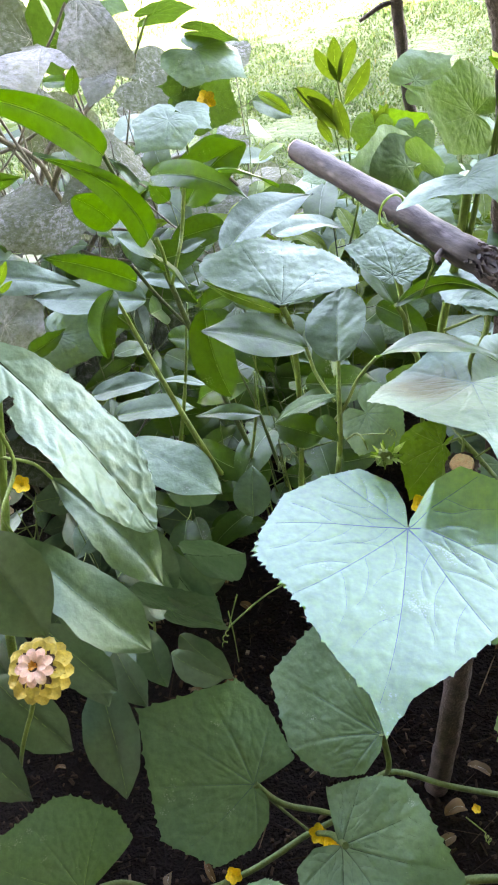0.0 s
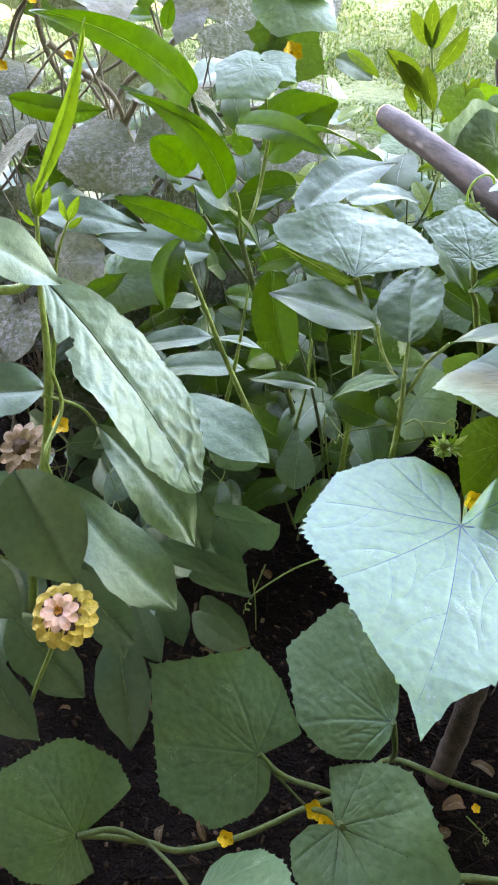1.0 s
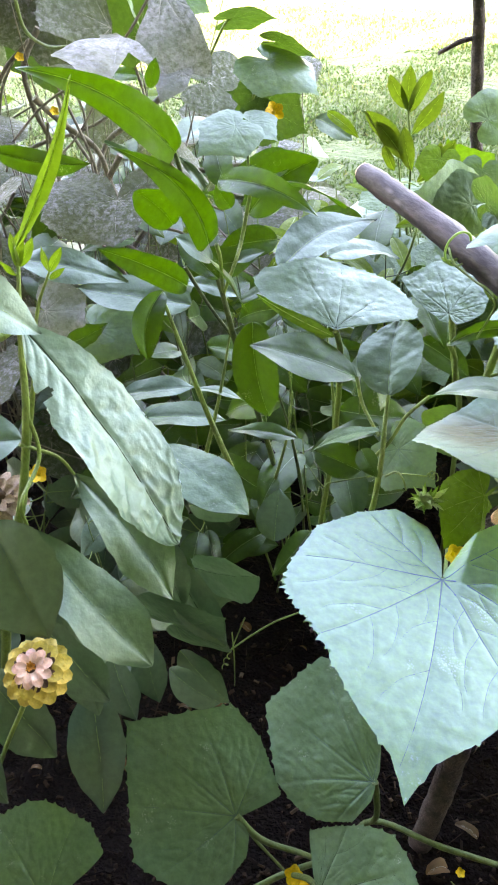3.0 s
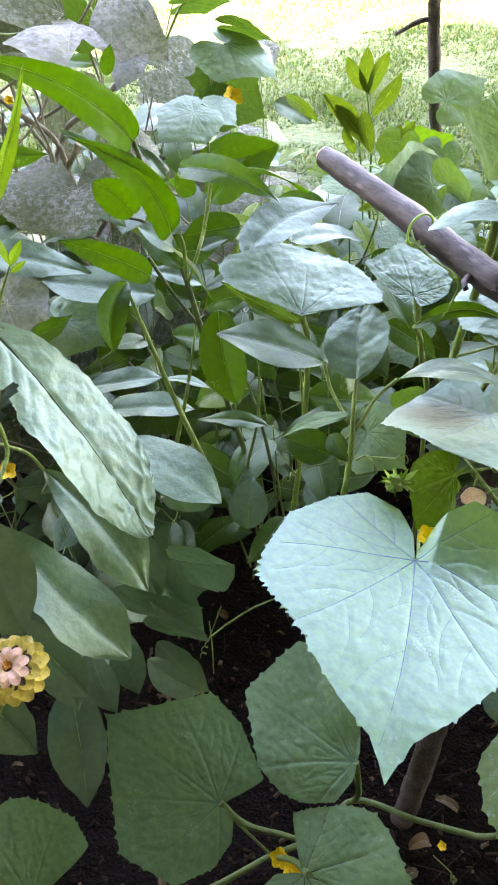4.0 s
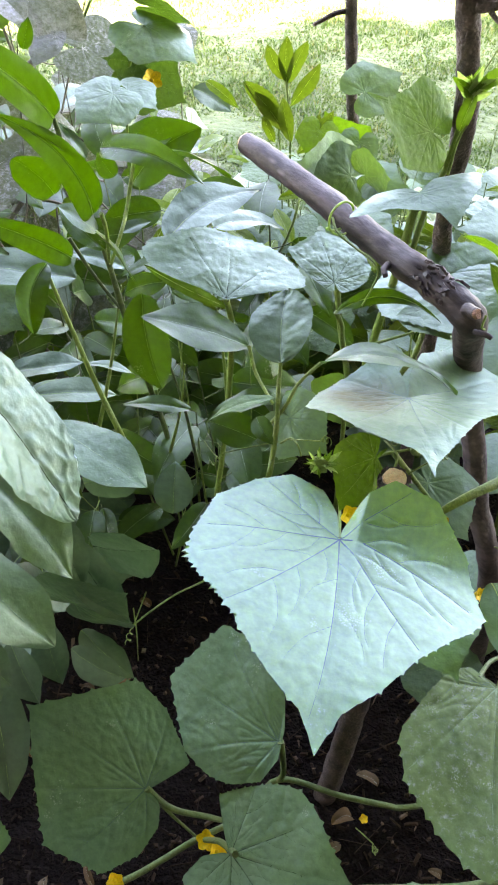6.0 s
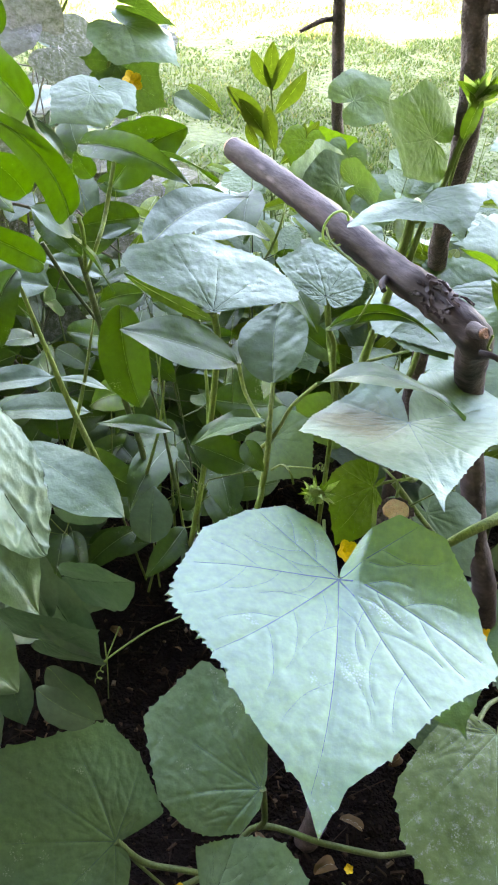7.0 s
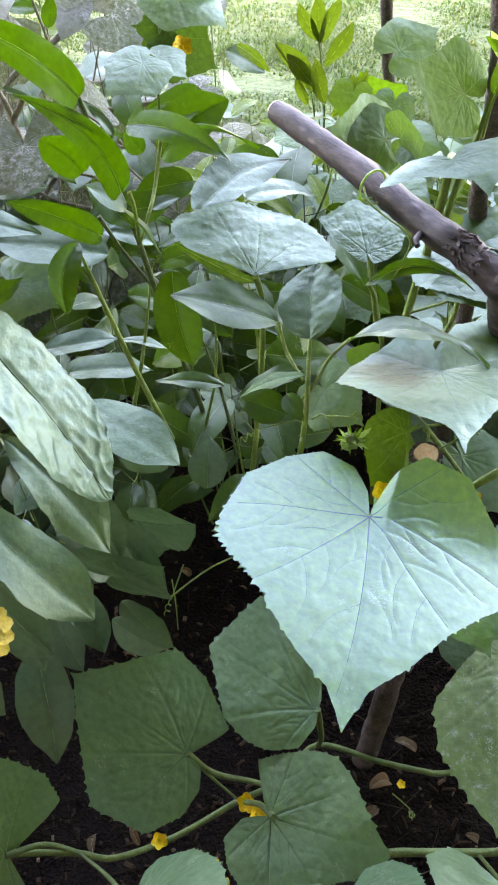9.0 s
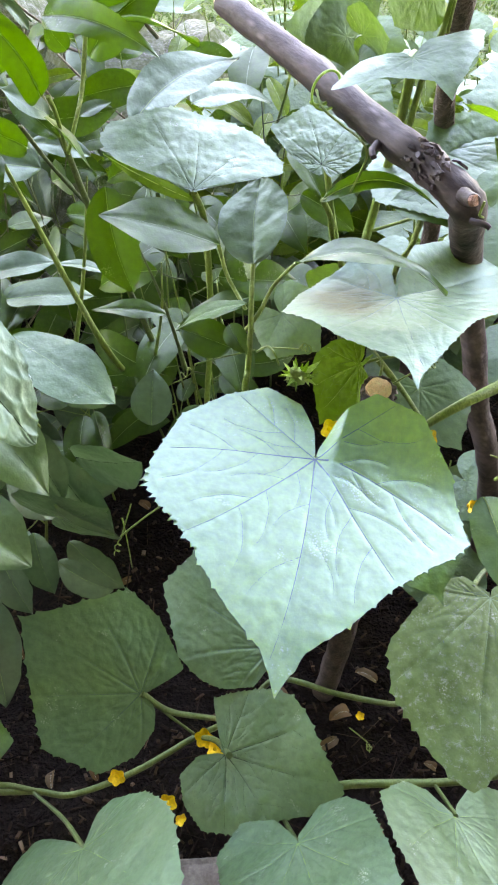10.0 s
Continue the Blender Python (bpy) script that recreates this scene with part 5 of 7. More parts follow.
slim_leaf(pepper, (-0.100, 0.567, 0.552), (-0.062, 0.633, 0.544), (0.00, 0.21, 0.98), wide=0.22, bend=0.3, seed=124)
slim_leaf(pepper, (-0.109, 0.580, 0.534), (-0.119, 0.580, 0.553), (-0.10, -0.75, 0.65), wide=0.36, bend=0.2, seed=125)
slim_leaf(pepper, (-0.120, 0.540, 0.565), (-0.137, 0.545, 0.588), (0.0, -0.3, 0.95), material=ZINNIA, wide=0.14, bend=0.3, seed=151, rows=12, cols=6, ribs=3)
slim_leaf(pepper, (-0.119, 0.530, 0.516), (-0.144, 0.525, 0.539), (0.0, -0.3, 0.95), material=ZINNIA, wide=0.30, fore=0.6, bend=0.3, seed=152, rows=16, cols=8, ribs=4)
slim_leaf(pepper, (-0.104, 0.550, 0.504), (-0.083, 0.560, 0.507), (0.0, -0.3, 0.95), material=ZINNIA, wide=0.28, bend=0.3, seed=153, rows=12, cols=6, ribs=3)
slim_leaf(pepper, (-0.107, 0.570, 0.463), (-0.155, 0.575, 0.475), (0.0, -0.3, 0.95), material=ZINNIA, wide=0.2, fore=0.7, bend=0.3, seed=154, rows=16, cols=8, ribs=4)
slim_leaf(pepper, (-0.116, 0.510, 0.576), (-0.175, 0.505, 0.614), (0.0, -0.3, 0.95), "turned-up pale edge of a pepper leaf", material=ZINNIA, wide=0.05, fore=0.8, aft=0.6, bend=0.2, seed=155, rows=16, cols=6, ribs=3)
slim_leaf(pepper, (-0.250, 0.530, 0.444), (-0.212, 0.540, 0.458), (-0.10, -0.75, 0.65), "green leaf with a jagged edge lit from behind", wide=0.2, bend=0.3, ragged=0.2, seed=158, rows=24, cols=8, ribs=4)
slim_leaf(pepper, (-0.116, 0.508, 0.527), (-0.094, 0.510, 0.483), (0.40, 0.20, 0.90), wide=0.25, bend=0.3, seed=126)
slim_leaf(pepper, (-0.114, 0.520, 0.506), (-0.147, 0.547, 0.528), (0.00, -0.30, 0.95), wide=0.22, bend=0.3, seed=128)
slim_leaf(pepper, (-0.071, 0.544, 0.456), (-0.036, 0.567, 0.452), (-0.31, -0.72, 0.62), wide=0.35, bend=0.2, seed=129)
slim_leaf(pepper, (-0.155, 0.569, 0.370), (-0.111, 0.563, 0.360), (0.00, 0.10, 1.00), wide=0.14, bend=0.5, seed=130, material=ZINNIA)
slim_leaf(pepper, (-0.226, 0.575, 0.360), (-0.159, 0.586, 0.360), (0.00, 0.00, 1.00), wide=0.26, bend=0.3, seed=131, material=ZINNIA)
slim_leaf(pepper, (-0.211, 0.578, 0.330), (-0.131, 0.573, 0.330), (0.00, 0.00, 1.00), wide=0.24, bend=0.3, seed=132, material=ZINNIA)
slim_leaf(pepper, (-0.089, 0.550, 0.559), (-0.021, 0.585, 0.528), (0.10, 0.31, 0.94), wide=0.12, bend=0.9, seed=133)
slim_leaf(pepper, (-0.133, 0.542, 0.587), (-0.119, 0.548, 0.566), (0.20, 0.40, 0.90), wide=0.12, bend=0.3, seed=134, material=ZINNIA)
slim_leaf(pepper, (-0.158, 0.580, 0.624), (-0.152, 0.586, 0.642), (0.20, -0.90, 0.40), wide=0.25, seed=135)
stalk(pepper, [(-0.135, 0.526, 0.599), (-0.136, 0.543, 0.576), (-0.137, 0.557, 0.545), (-0.126, 0.552, 0.516), (-0.117, 0.543, 0.484), (-0.109, 0.538, 0.435), (-0.100, 0.561, 0.346), (-0.091, 0.576, 0.269), (-0.113, 0.767, 0.020)], thick=0.0016, thin=0.003, name="main_stem", material=STEM_DARK)
stalk(pepper, [(-0.142, 0.538, 0.507), (-0.129, 0.537, 0.478), (-0.113, 0.542, 0.443)], thick=0.0016, material=STEM_DARK)
stalk(pepper, [(-0.110, 0.505, 0.541), (-0.109, 0.509, 0.526), (-0.113, 0.525, 0.494)], thick=0.0016)
stalk(pepper, [(-0.091, 0.568, 0.552), (-0.099, 0.553, 0.521), (-0.103, 0.536, 0.511), (-0.112, 0.524, 0.492)], thick=0.0016)
stalk(pepper, [(-0.172, 0.570, 0.463), (-0.170, 0.570, 0.452), (-0.160, 0.567, 0.405), (-0.145, 0.556, 0.351), (-0.126, 0.551, 0.278), (-0.150, 0.747, 0.030)], thick=0.0012, thin=0.0034, name="side_stem")
stalk(pepper, [(0.006, 0.419, 0.475), (0.004, 0.408, 0.461), (0.002, 0.394, 0.445), (-0.001, 0.387, 0.422), (-0.005, 0.399, 0.378), (-0.012, 0.616, 0.050)], thick=0.0014, thin=0.0024, name="main_stem")
stalk(pepper, [(-0.014, 0.435, 0.478), (-0.010, 0.423, 0.464), (0.000, 0.403, 0.454)], thick=0.0014)
stalk(pepper, [(-0.066, 0.544, 0.384), (-0.074, 0.550, 0.328), (-0.090, 0.558, 0.264)], thick=0.0007, thin=0.0018, name="side_stem", material=STEM)
stalk(pepper, [(-0.085, 0.554, 0.401), (-0.071, 0.553, 0.332), (-0.062, 0.552, 0.255)], thick=0.0007, thin=0.0021, name="side_stem", material=STEM_DARK)
stalk(pepper, [(-0.037, 0.572, 0.422), (-0.032, 0.571, 0.350), (-0.032, 0.567, 0.270)], thick=0.0007, thin=0.0024, name="side_stem", material=STEM)
stalk(pepper, [(-0.115, 0.577, 0.443), (-0.136, 0.564, 0.357), (-0.165, 0.542, 0.264)], thick=0.0007, thin=0.0027, name="side_stem", material=STEM)
# zinnia: dull long leaves on the side of the bed
slim_leaf(zinnia, (-0.202, 0.374, 0.559), (-0.122, 0.324, 0.435), (0.45, -0.10, 0.89), "large pale puckered zinnia leaf with holes", material=ZINNIA_PALE, vein_material=VEIN_GROOVE_SHADE, wide=0.20, fore=0.75, aft=0.62, bend=0.25, fold=0.14, pucker=0.0045, wave=0.02, seed=201, rows=110, cols=44, ribs=10, tattered=0.2, ragged=0.12, crease=0.013, holes=((0.85, 0.24, 0.3, 0.02),))
slim_leaf(zinnia, (-0.226, 0.359, 0.600), (-0.191, 0.371, 0.555), (0.35, -0.45, 0.82), "pale zinnia leaf", material=ZINNIA_PALE, wide=0.26, bend=0.3, seed=202, pucker=0.006, crease=0.009, wave=0.03)
slim_leaf(zinnia, (-0.239, 0.366, 0.403), (-0.155, 0.316, 0.316), (0.34, -0.10, 0.93), "grey-green zinnia leaf", material=ZINNIA, vein_material=VEIN_SHADED, wide=0.2, fore=1.2, aft=0.8, bend=0.25, fold=0.2, pucker=0.006, ragged=0.1, seed=203, rows=32, crease=0.009, wave=0.03)
slim_leaf(zinnia, (-0.224, 0.427, 0.396), (-0.150, 0.373, 0.317), (0.30, -0.20, 0.93), "grey-green zinnia leaf", material=ZINNIA, vein_material=VEIN_SHADED, wide=0.2, fore=1.0, aft=0.8, bend=0.25, ragged=0.14, wave=0.03, crease=0.008, seed=204)
slim_leaf(zinnia, (-0.154, 0.425, 0.425), (-0.085, 0.373, 0.410), (0.10, 0.08, 0.99), "smooth pale zinnia leaf", material=CUKE_FRESH, vein_material=VEIN, wide=0.27, fore=0.6, aft=0.7, bend=0.35, fold=0.05, pucker=0.004, ragged=0.1, seed=205)
slim_leaf(zinnia, (-0.258, 0.354, 0.419), (-0.215, 0.304, 0.362), (0.10, -0.78, 0.62), "broad dark zinnia leaf", material=ZINNIA, vein_material=VEIN_SHADED, wide=0.36, fore=0.65, aft=0.8, bend=0.4, ragged=0.1, crease=0.012, pucker=0.008, seed=206)
slim_leaf(zinnia, (-0.261, 0.347, 0.495), (-0.216, 0.357, 0.490), (0.10, -0.25, 0.96), "grey-green zinnia leaf", material=ZINNIA, vein_material=VEIN_GROOVE_SHADE, wide=0.42, fore=0.5, aft=0.5, bend=0.2, ragged=0.1, seed=207)
slim_leaf(zinnia, (-0.208, 0.407, 0.590), (-0.167, 0.446, 0.670), (0.64, -0.74, 0.21), "long pale green rolled leaf", material=WEED, vein_material=VEIN_PALE, wide=0.045, fore=0.5, aft=0.8, bend=-0.25, bow=0.05, fold=0.9, seed=208)
slim_leaf(zinnia, (-0.160, 0.450, 0.251), (-0.107, 0.445, 0.235), (0.10, -0.85, 0.50), material=ZINNIA, wide=0.27, fore=0.8, bend=0.4, ragged=0.1, seed=213)
slim_leaf(zinnia, (-0.152, 0.450, 0.263), (-0.091, 0.420, 0.290), (0.25, -0.95, 0.2), "broad dull leaf in the shade", material=ZINNIA, vein_material=VEIN_GROOVE_SHADE, wide=0.40, fore=0.6, aft=0.6, bend=0.3, pucker=0.008, crease=0.012, ragged=0.12, seed=216)
slim_leaf(zinnia, (-0.301, 0.333, 0.275), (-0.241, 0.293, 0.224), (0.20, -0.87, 0.46), material=ZINNIA, wide=0.288, fore=0.7, aft=0.85, bend=0.35, fold=0.35, pucker=0.013, crease=0.010, ragged=0.1, seed=230)
slim_leaf(zinnia, (-0.317, 0.306, 0.268), (-0.273, 0.261, 0.211), (0.00, -0.88, 0.47), material=ZINNIA, wide=0.288, fore=0.7, aft=0.85, bend=0.35, fold=0.35, pucker=0.013, crease=0.010, ragged=0.1, seed=231)
slim_leaf(zinnia, (-0.235, 0.361, 0.211), (-0.219, 0.287, 0.144), (0.10, -0.88, 0.47), material=ZINNIA, wide=0.24, fore=0.7, aft=0.85, bend=0.35, fold=0.35, pucker=0.013, crease=0.010, ragged=0.1, seed=232)
broad_leaf(cucumber, (-0.164, 0.400, 0.249), (-0.112, 0.380, 0.292), (0.30, -0.90, 0.30), "dark shaded lobed leaf", bend=0.3, roll=0.3, cup=0.05, wave=0.04, seed=233, rings=20, spokes=120, material=ZINNIA)
slim_leaf(zinnia, (-0.160, 0.421, 0.307), (-0.118, 0.384, 0.243), (0.30, -0.84, 0.45), material=ZINNIA, vein_material=VEIN_GROOVE_SHADE, wide=0.20, fore=0.7, aft=0.85, bend=0.35, fold=0.35, pucker=0.008, crease=0.010, ragged=0.12, seed=234)
slim_leaf(zinnia, (-0.171, 0.423, 0.339), (-0.150, 0.393, 0.281), (0.20, -0.87, 0.46), material=ZINNIA, vein_material=VEIN_GROOVE_SHADE, wide=0.24, fore=0.7, aft=0.85, bend=0.35, fold=0.35, pucker=0.013, crease=0.010, ragged=0.1, seed=235)
slim_leaf(zinnia, (-0.255, 0.362, 0.297), (-0.207, 0.336, 0.235), (0.20, -0.87, 0.46), material=ZINNIA, wide=0.272, fore=0.7, aft=0.85, bend=0.35, fold=0.35, pucker=0.013, crease=0.010, ragged=0.1, seed=236)
slim_leaf(zinnia, (-0.168, 0.375, 0.222), (-0.122, 0.350, 0.215), (0.20, -0.92, 0.35), material=ZINNIA, wide=0.30, fore=0.7, aft=0.7, bend=0.3, fold=0.2, pucker=0.006, ragged=0.1, seed=237)
slim_leaf(zinnia, (-0.234, 0.393, 0.338), (-0.218, 0.350, 0.285), (0.10, -0.88, 0.47), material=ZINNIA, wide=0.24, fore=0.7, aft=0.85, bend=0.35, fold=0.35, pucker=0.013, crease=0.010, ragged=0.1, seed=238)
slim_leaf(zinnia, (-0.307, 0.337, 0.363), (-0.272, 0.307, 0.308), (0.20, -0.87, 0.46), material=ZINNIA, wide=0.288, fore=0.7, aft=0.85, bend=0.35, fold=0.35, pucker=0.013, crease=0.010, ragged=0.1, seed=239)
slim_leaf(zinnia, (-0.150, 0.460, 0.330), (-0.099, 0.440, 0.355), (0.1, -0.96, 0.2), material=ZINNIA, wide=0.3, fore=0.6, aft=0.7, bend=0.3, pucker=0.008, ragged=0.1, seed=240)
slim_leaf(zinnia, (-0.240, 0.370, 0.266), (-0.217, 0.330, 0.222), (0.20, -0.95, 0.30), material=ZINNIA, wide=0.28, fore=0.7, aft=0.85, bend=0.35, fold=0.2, pucker=0.008, ragged=0.1, seed=242)
slim_leaf(zinnia, (-0.228, 0.400, 0.199), (-0.203, 0.360, 0.162), (-0.20, -0.95, 0.30), material=ZINNIA, wide=0.34, fore=0.7, aft=0.85, bend=0.35, fold=0.2, pucker=0.008, ragged=0.1, seed=243)
slim_leaf(zinnia, (-0.201, 0.420, 0.198), (-0.187, 0.380, 0.159), (0.00, -0.95, 0.30), material=ZINNIA, wide=0.30, fore=0.7, aft=0.85, bend=0.35, fold=0.2, pucker=0.008, ragged=0.1, seed=244)
slim_leaf(zinnia, (-0.276, 0.330, 0.251), (-0.259, 0.300, 0.208), (0.00, -0.95, 0.30), material=ZINNIA, wide=0.34, fore=0.7, aft=0.85, bend=0.35, fold=0.2, pucker=0.008, ragged=0.1, seed=245)
slim_leaf(zinnia, (-0.164, 0.400, 0.212), (-0.120, 0.370, 0.180), (0.00, -0.95, 0.30), material=ZINNIA, wide=0.28, fore=0.7, aft=0.85, bend=0.35, fold=0.2, pucker=0.008, ragged=0.1, seed=246)
stalk(zinnia, [(-0.225, 0.440, 0.563), (-0.231, 0.423, 0.516), (-0.237, 0.410, 0.466), (-0.259, 0.403, 0.390), (-0.289, 0.388, 0.307), (-0.399, 0.450, 0.020)], thick=0.0013, thin=0.005, name="main_stem")
slim_leaf(zinnia, (-0.225, 0.439, 0.562), (-0.226, 0.444, 0.583), (-0.42, -0.74, 0.53), material=WEED, vein_material=VEIN_PALE, wide=0.17, fore=0.6, aft=0.8, bend=0.3, seed=260, rows=12, cols=6, ribs=4)
slim_leaf(zinnia, (-0.225, 0.439, 0.562), (-0.214, 0.447, 0.578), (0.42, -0.74, 0.53), material=WEED, vein_material=VEIN_PALE, wide=0.17, fore=0.6, aft=0.8, bend=0.3, seed=261, rows=12, cols=6, ribs=4)
slim_leaf(zinnia, (-0.225, 0.439, 0.562), (-0.220, 0.447, 0.584), (0.00, -0.81, 0.58), material=WEED, vein_material=VEIN_PALE, wide=0.17, fore=0.6, aft=0.8, bend=0.3, seed=262, rows=12, cols=6, ribs=4)
slim_leaf(zinnia, (-0.226, 0.436, 0.557), (-0.234, 0.434, 0.570), (-0.50, -0.70, 0.50), material=WEED, vein_material=VEIN_PALE, wide=0.17, fore=0.6, aft=0.8, bend=0.3, seed=263, rows=12, cols=6, ribs=4)
slim_leaf(zinnia, (-0.215, 0.460, 0.547), (-0.217, 0.463, 0.564), (-0.42, -0.74, 0.53), material=WEED, vein_material=VEIN_PALE, wide=0.17, fore=0.6, aft=0.8, bend=0.3, seed=264, rows=12, cols=6, ribs=4)
slim_leaf(zinnia, (-0.215, 0.460, 0.547), (-0.205, 0.467, 0.561), (0.42, -0.74, 0.53), material=WEED, vein_material=VEIN_PALE, wide=0.17, fore=0.6, aft=0.8, bend=0.3, seed=265, rows=12, cols=6, ribs=4)
slim_leaf(zinnia, (-0.215, 0.458, 0.543), (-0.204, 0.461, 0.549), (0.50, -0.70, 0.50), material=WEED, vein_material=VEIN_PALE, wide=0.17, fore=0.6, aft=0.8, bend=0.3, seed=266, rows=12, cols=6, ribs=4)
stalk(zinnia, [(-0.215, 0.461, 0.547), (-0.232, 0.460, 0.515), (-0.244, 0.445, 0.463), (-0.261, 0.428, 0.402)], thick=0.0008, thin=0.0024, name="side_stem")
stalk(zinnia, [(-0.237, 0.412, 0.469), (-0.233, 0.402, 0.436), (-0.239, 0.370, 0.423), (-0.239, 0.366, 0.403)], thick=0.0016)
stalk(zinnia, [(-0.229, 0.350, 0.566), (-0.211, 0.360, 0.560), (-0.204, 0.373, 0.559), (-0.193, 0.375, 0.547)], thick=0.003, thin=0.0022)
stalk(zinnia, [(-0.245, 0.403, 0.446), (-0.229, 0.419, 0.421), (-0.224, 0.427, 0.396)], thick=0.0015)
stalk(zinnia, [(-0.227, 0.293, 0.341), (-0.247, 0.291, 0.298), (-0.278, 0.286, 0.237), (-0.379, 0.350, 0.020)], thick=0.002, name="flower_stem")

# cut ends of the stakes
def disc(at, way, radius, parent, material=CUTWOOD, label="pale freshly cut wood"):
    bm = bmesh.new()
    bmesh.ops.create_cone(bm, cap_ends=True, segments=16, radius1=radius, radius2=radius * 0.93, depth=0.003)
    for v in bm.verts:
        v.co.x *= 1 + 0.12 * noise.noise(v.co * 300)
        v.co.y *= 1 + 0.12 * noise.noise(v.co * 300 + Vector((5, 0, 0)))
    part("cut_end", bm, material, parent, label, facing(at, way), smooth=False)


disc((0.075, 0.357, 0.426), (0, -0.3, 1), 0.0078, stump)
for k in range(9):
    turn = k * 0.7 + 0.2
    flake = block(-0.0032, 0.0032, -0.0008, 0.0008, -0.006, 0.0022 + 0.0012 * math.sin(k * 2.7))
    bmesh.ops.bevel(flake, geom=flake.edges[:], offset=0.0005, segments=1, affect="EDGES")
    part("bark_flake", flake, BARK_DARK, stump, "", Matrix.Translation((0.075 + 0.0084 * math.cos(turn), 0.357 + 0.0084 * math.sin(turn), 0.4245 + 0.0025 * math.sin(turn))) @ Matrix.Rotation(turn + math.pi / 2, 4, "Z"))
disc((-0.0045, 0.720, 0.502), (-0.4, 0.9, 0.0), 0.0092, fork)
disc((0.139, 0.445, 0.490), (0.5, -0.6, 0.4), 0.0036, fork, CUTWOOD_OLD, "weathered brown cut wood")


def bark_flakes(start, end, radius, count, parent, seed, arc=(-0.7, 2.0)):
    """Split, lifted bark round a knot: thin ragged shards along the branch."""
    r = random.Random(seed)
    start, end = Vector(start), Vector(end)
    way = (end - start).normalized()
    side = Vector((0.02, 0.3, 1)).cross(way).normalized()
    up = way.cross(side)
    for k in range(count):
        bm = bmesh.new()
        a = r.uniform(*arc)
        out = side * math.sin(a) * -1 + up * math.cos(a)
        at = start.lerp(end, r.random()) + out * radius * r.uniform(0.97, 1.12)
        turn = r.uniform(-0.6, 0.6)
        along = (way * math.cos(turn) + out.cross(way) * math.sin(turn) + out * r.uniform(-0.1, 0.35)).normalized()
        over = along.cross(out).normalized()
        l, w, h = r.uniform(0.0015, 0.0045), r.uniform(0.001, 0.0024), r.uniform(0.0006, 0.0014)
        low = [bm.verts.new(at + along * x * l + over * y * w - out * h) for x, y in ((-1, -0.7), (0.2, -1), (1, 0.1), (0.1, 0.9), (-0.8, 0.8))]
        top = [bm.verts.new(at + along * x * l + over * y * w + out * h) for x, y in ((-0.8, -0.5), (0.2, -0.7), (0.8, 0.1), (0.1, 0.6), (-0.6, 0.6))]
        bm.faces.new(top)
        for j in range(5):
            bm.faces.new((low[j], low[(j + 1) % 5], top[(j + 1) % 5], top[j]))
        part("bark_flake", bm, BARK, parent, smooth=False)


bark_flakes((0.075, 0.357, 0.426), tuple(Vector((0.075, 0.357, 0.426)) + Vector((0.001, 0.0, -0.012))), 0.0092, 26, stump, 9, (0.0, 6.28))
bark_flakes((0.116, 0.504, 0.485), (0.132, 0.476, 0.482), 0.0118, 44, fork, 3)


# ---- zinnia flower heads ----
def zinnia_head(at, way, radius, rows, core_material, label):
    m = facing(at, way)
    core = part("flower_head", dome(radius * 0.5, radius * 0.44), core_material, zinnia, label, m)
    for count, length, wide, lift, tilt, mat in rows:
        petal = petal_mesh(radius * length, radius * wide, 0.35, mat)
        for k in range(count):
            part("petal", petal, None, core, place=pose(0, 0, radius * lift, tilt + (k % 3) * 3, 0, 360 * k / count + tilt) @ pose(0, radius * 0.16, 0))


zinnia_head((-0.221, 0.286, 0.352), (0.12, -0.42, 0.9), 0.0235,
            [(14, 0.84, 0.26, 0.0, -6, OLIVE), (12, 0.66, 0.24, 0.12, 8, OLIVE), (14, 0.46, 0.13, 0.22, 4, FLOWERCORE), (9, 0.40, 0.15, 0.47, 0, PINK), (8, 0.28, 0.11, 0.53, 25, PINK)], FLOWERCORE,
            "zinnia head with olive-yellow petals and a pink centre")
floret = petal_mesh(0.0045, 0.0009, 0.4, ORANGE)
for k in range(9):
    part("floret", floret, None, zinnia, place=facing((-0.2195, 0.281, 0.364), (0.12, -0.42, 0.9)) @ pose(0, 0, 0, 45 + 9 * (k % 3), 0, 40 * k))
zinnia_head((-0.285, 0.419, 0.377), (0.0, -0.5, 0.8), 0.024, [(12, 0.8, 0.2, 0.05, -4, TANPETAL), (9, 0.5, 0.16, 0.2, 20, TANPETAL)], FLOWERCORE, "faded brown zinnia head")
blossom(zinnia, (-0.318, 0.545, 0.285), (0.1, -0.6, 0.7), 0.011)


# ---- filling foliage ----
def stems(plant, count, box, seed, thick=0.0018, material=STEM, name="side_stem", lean=0.08):
    r = random.Random(seed)
    (x0, x1), (y0, y1), (z0, z1) = box
    for k in range(count):
        x, y = r.uniform(x0, x1), r.uniform(y0, y1)
        top = Vector((x + r.uniform(-lean, lean), y + r.uniform(-lean, lean), r.uniform(z0, z1)))
        mid = Vector((x, y, 0)).lerp(top, 0.5) + Vector((r.uniform(-0.02, 0.02), r.uniform(-0.02, 0.02), 0))
        t = thick * r.uniform(0.7, 1.4)
        part(name, tube([(x, y, -0.01), mid, top], [t, t * 0.7, t * 0.25], 6, 5, 0.1, k), material, plant)


pepper_kinds = [long_leaf_meshes(1.0, wide=0.2 + 0.04 * (k % 3), bend=0.3 + 0.15 * k, fold=0.2, seed=300 + k, rows=14, cols=8, ribs=4, fleck=0.085) for k in range(5)]
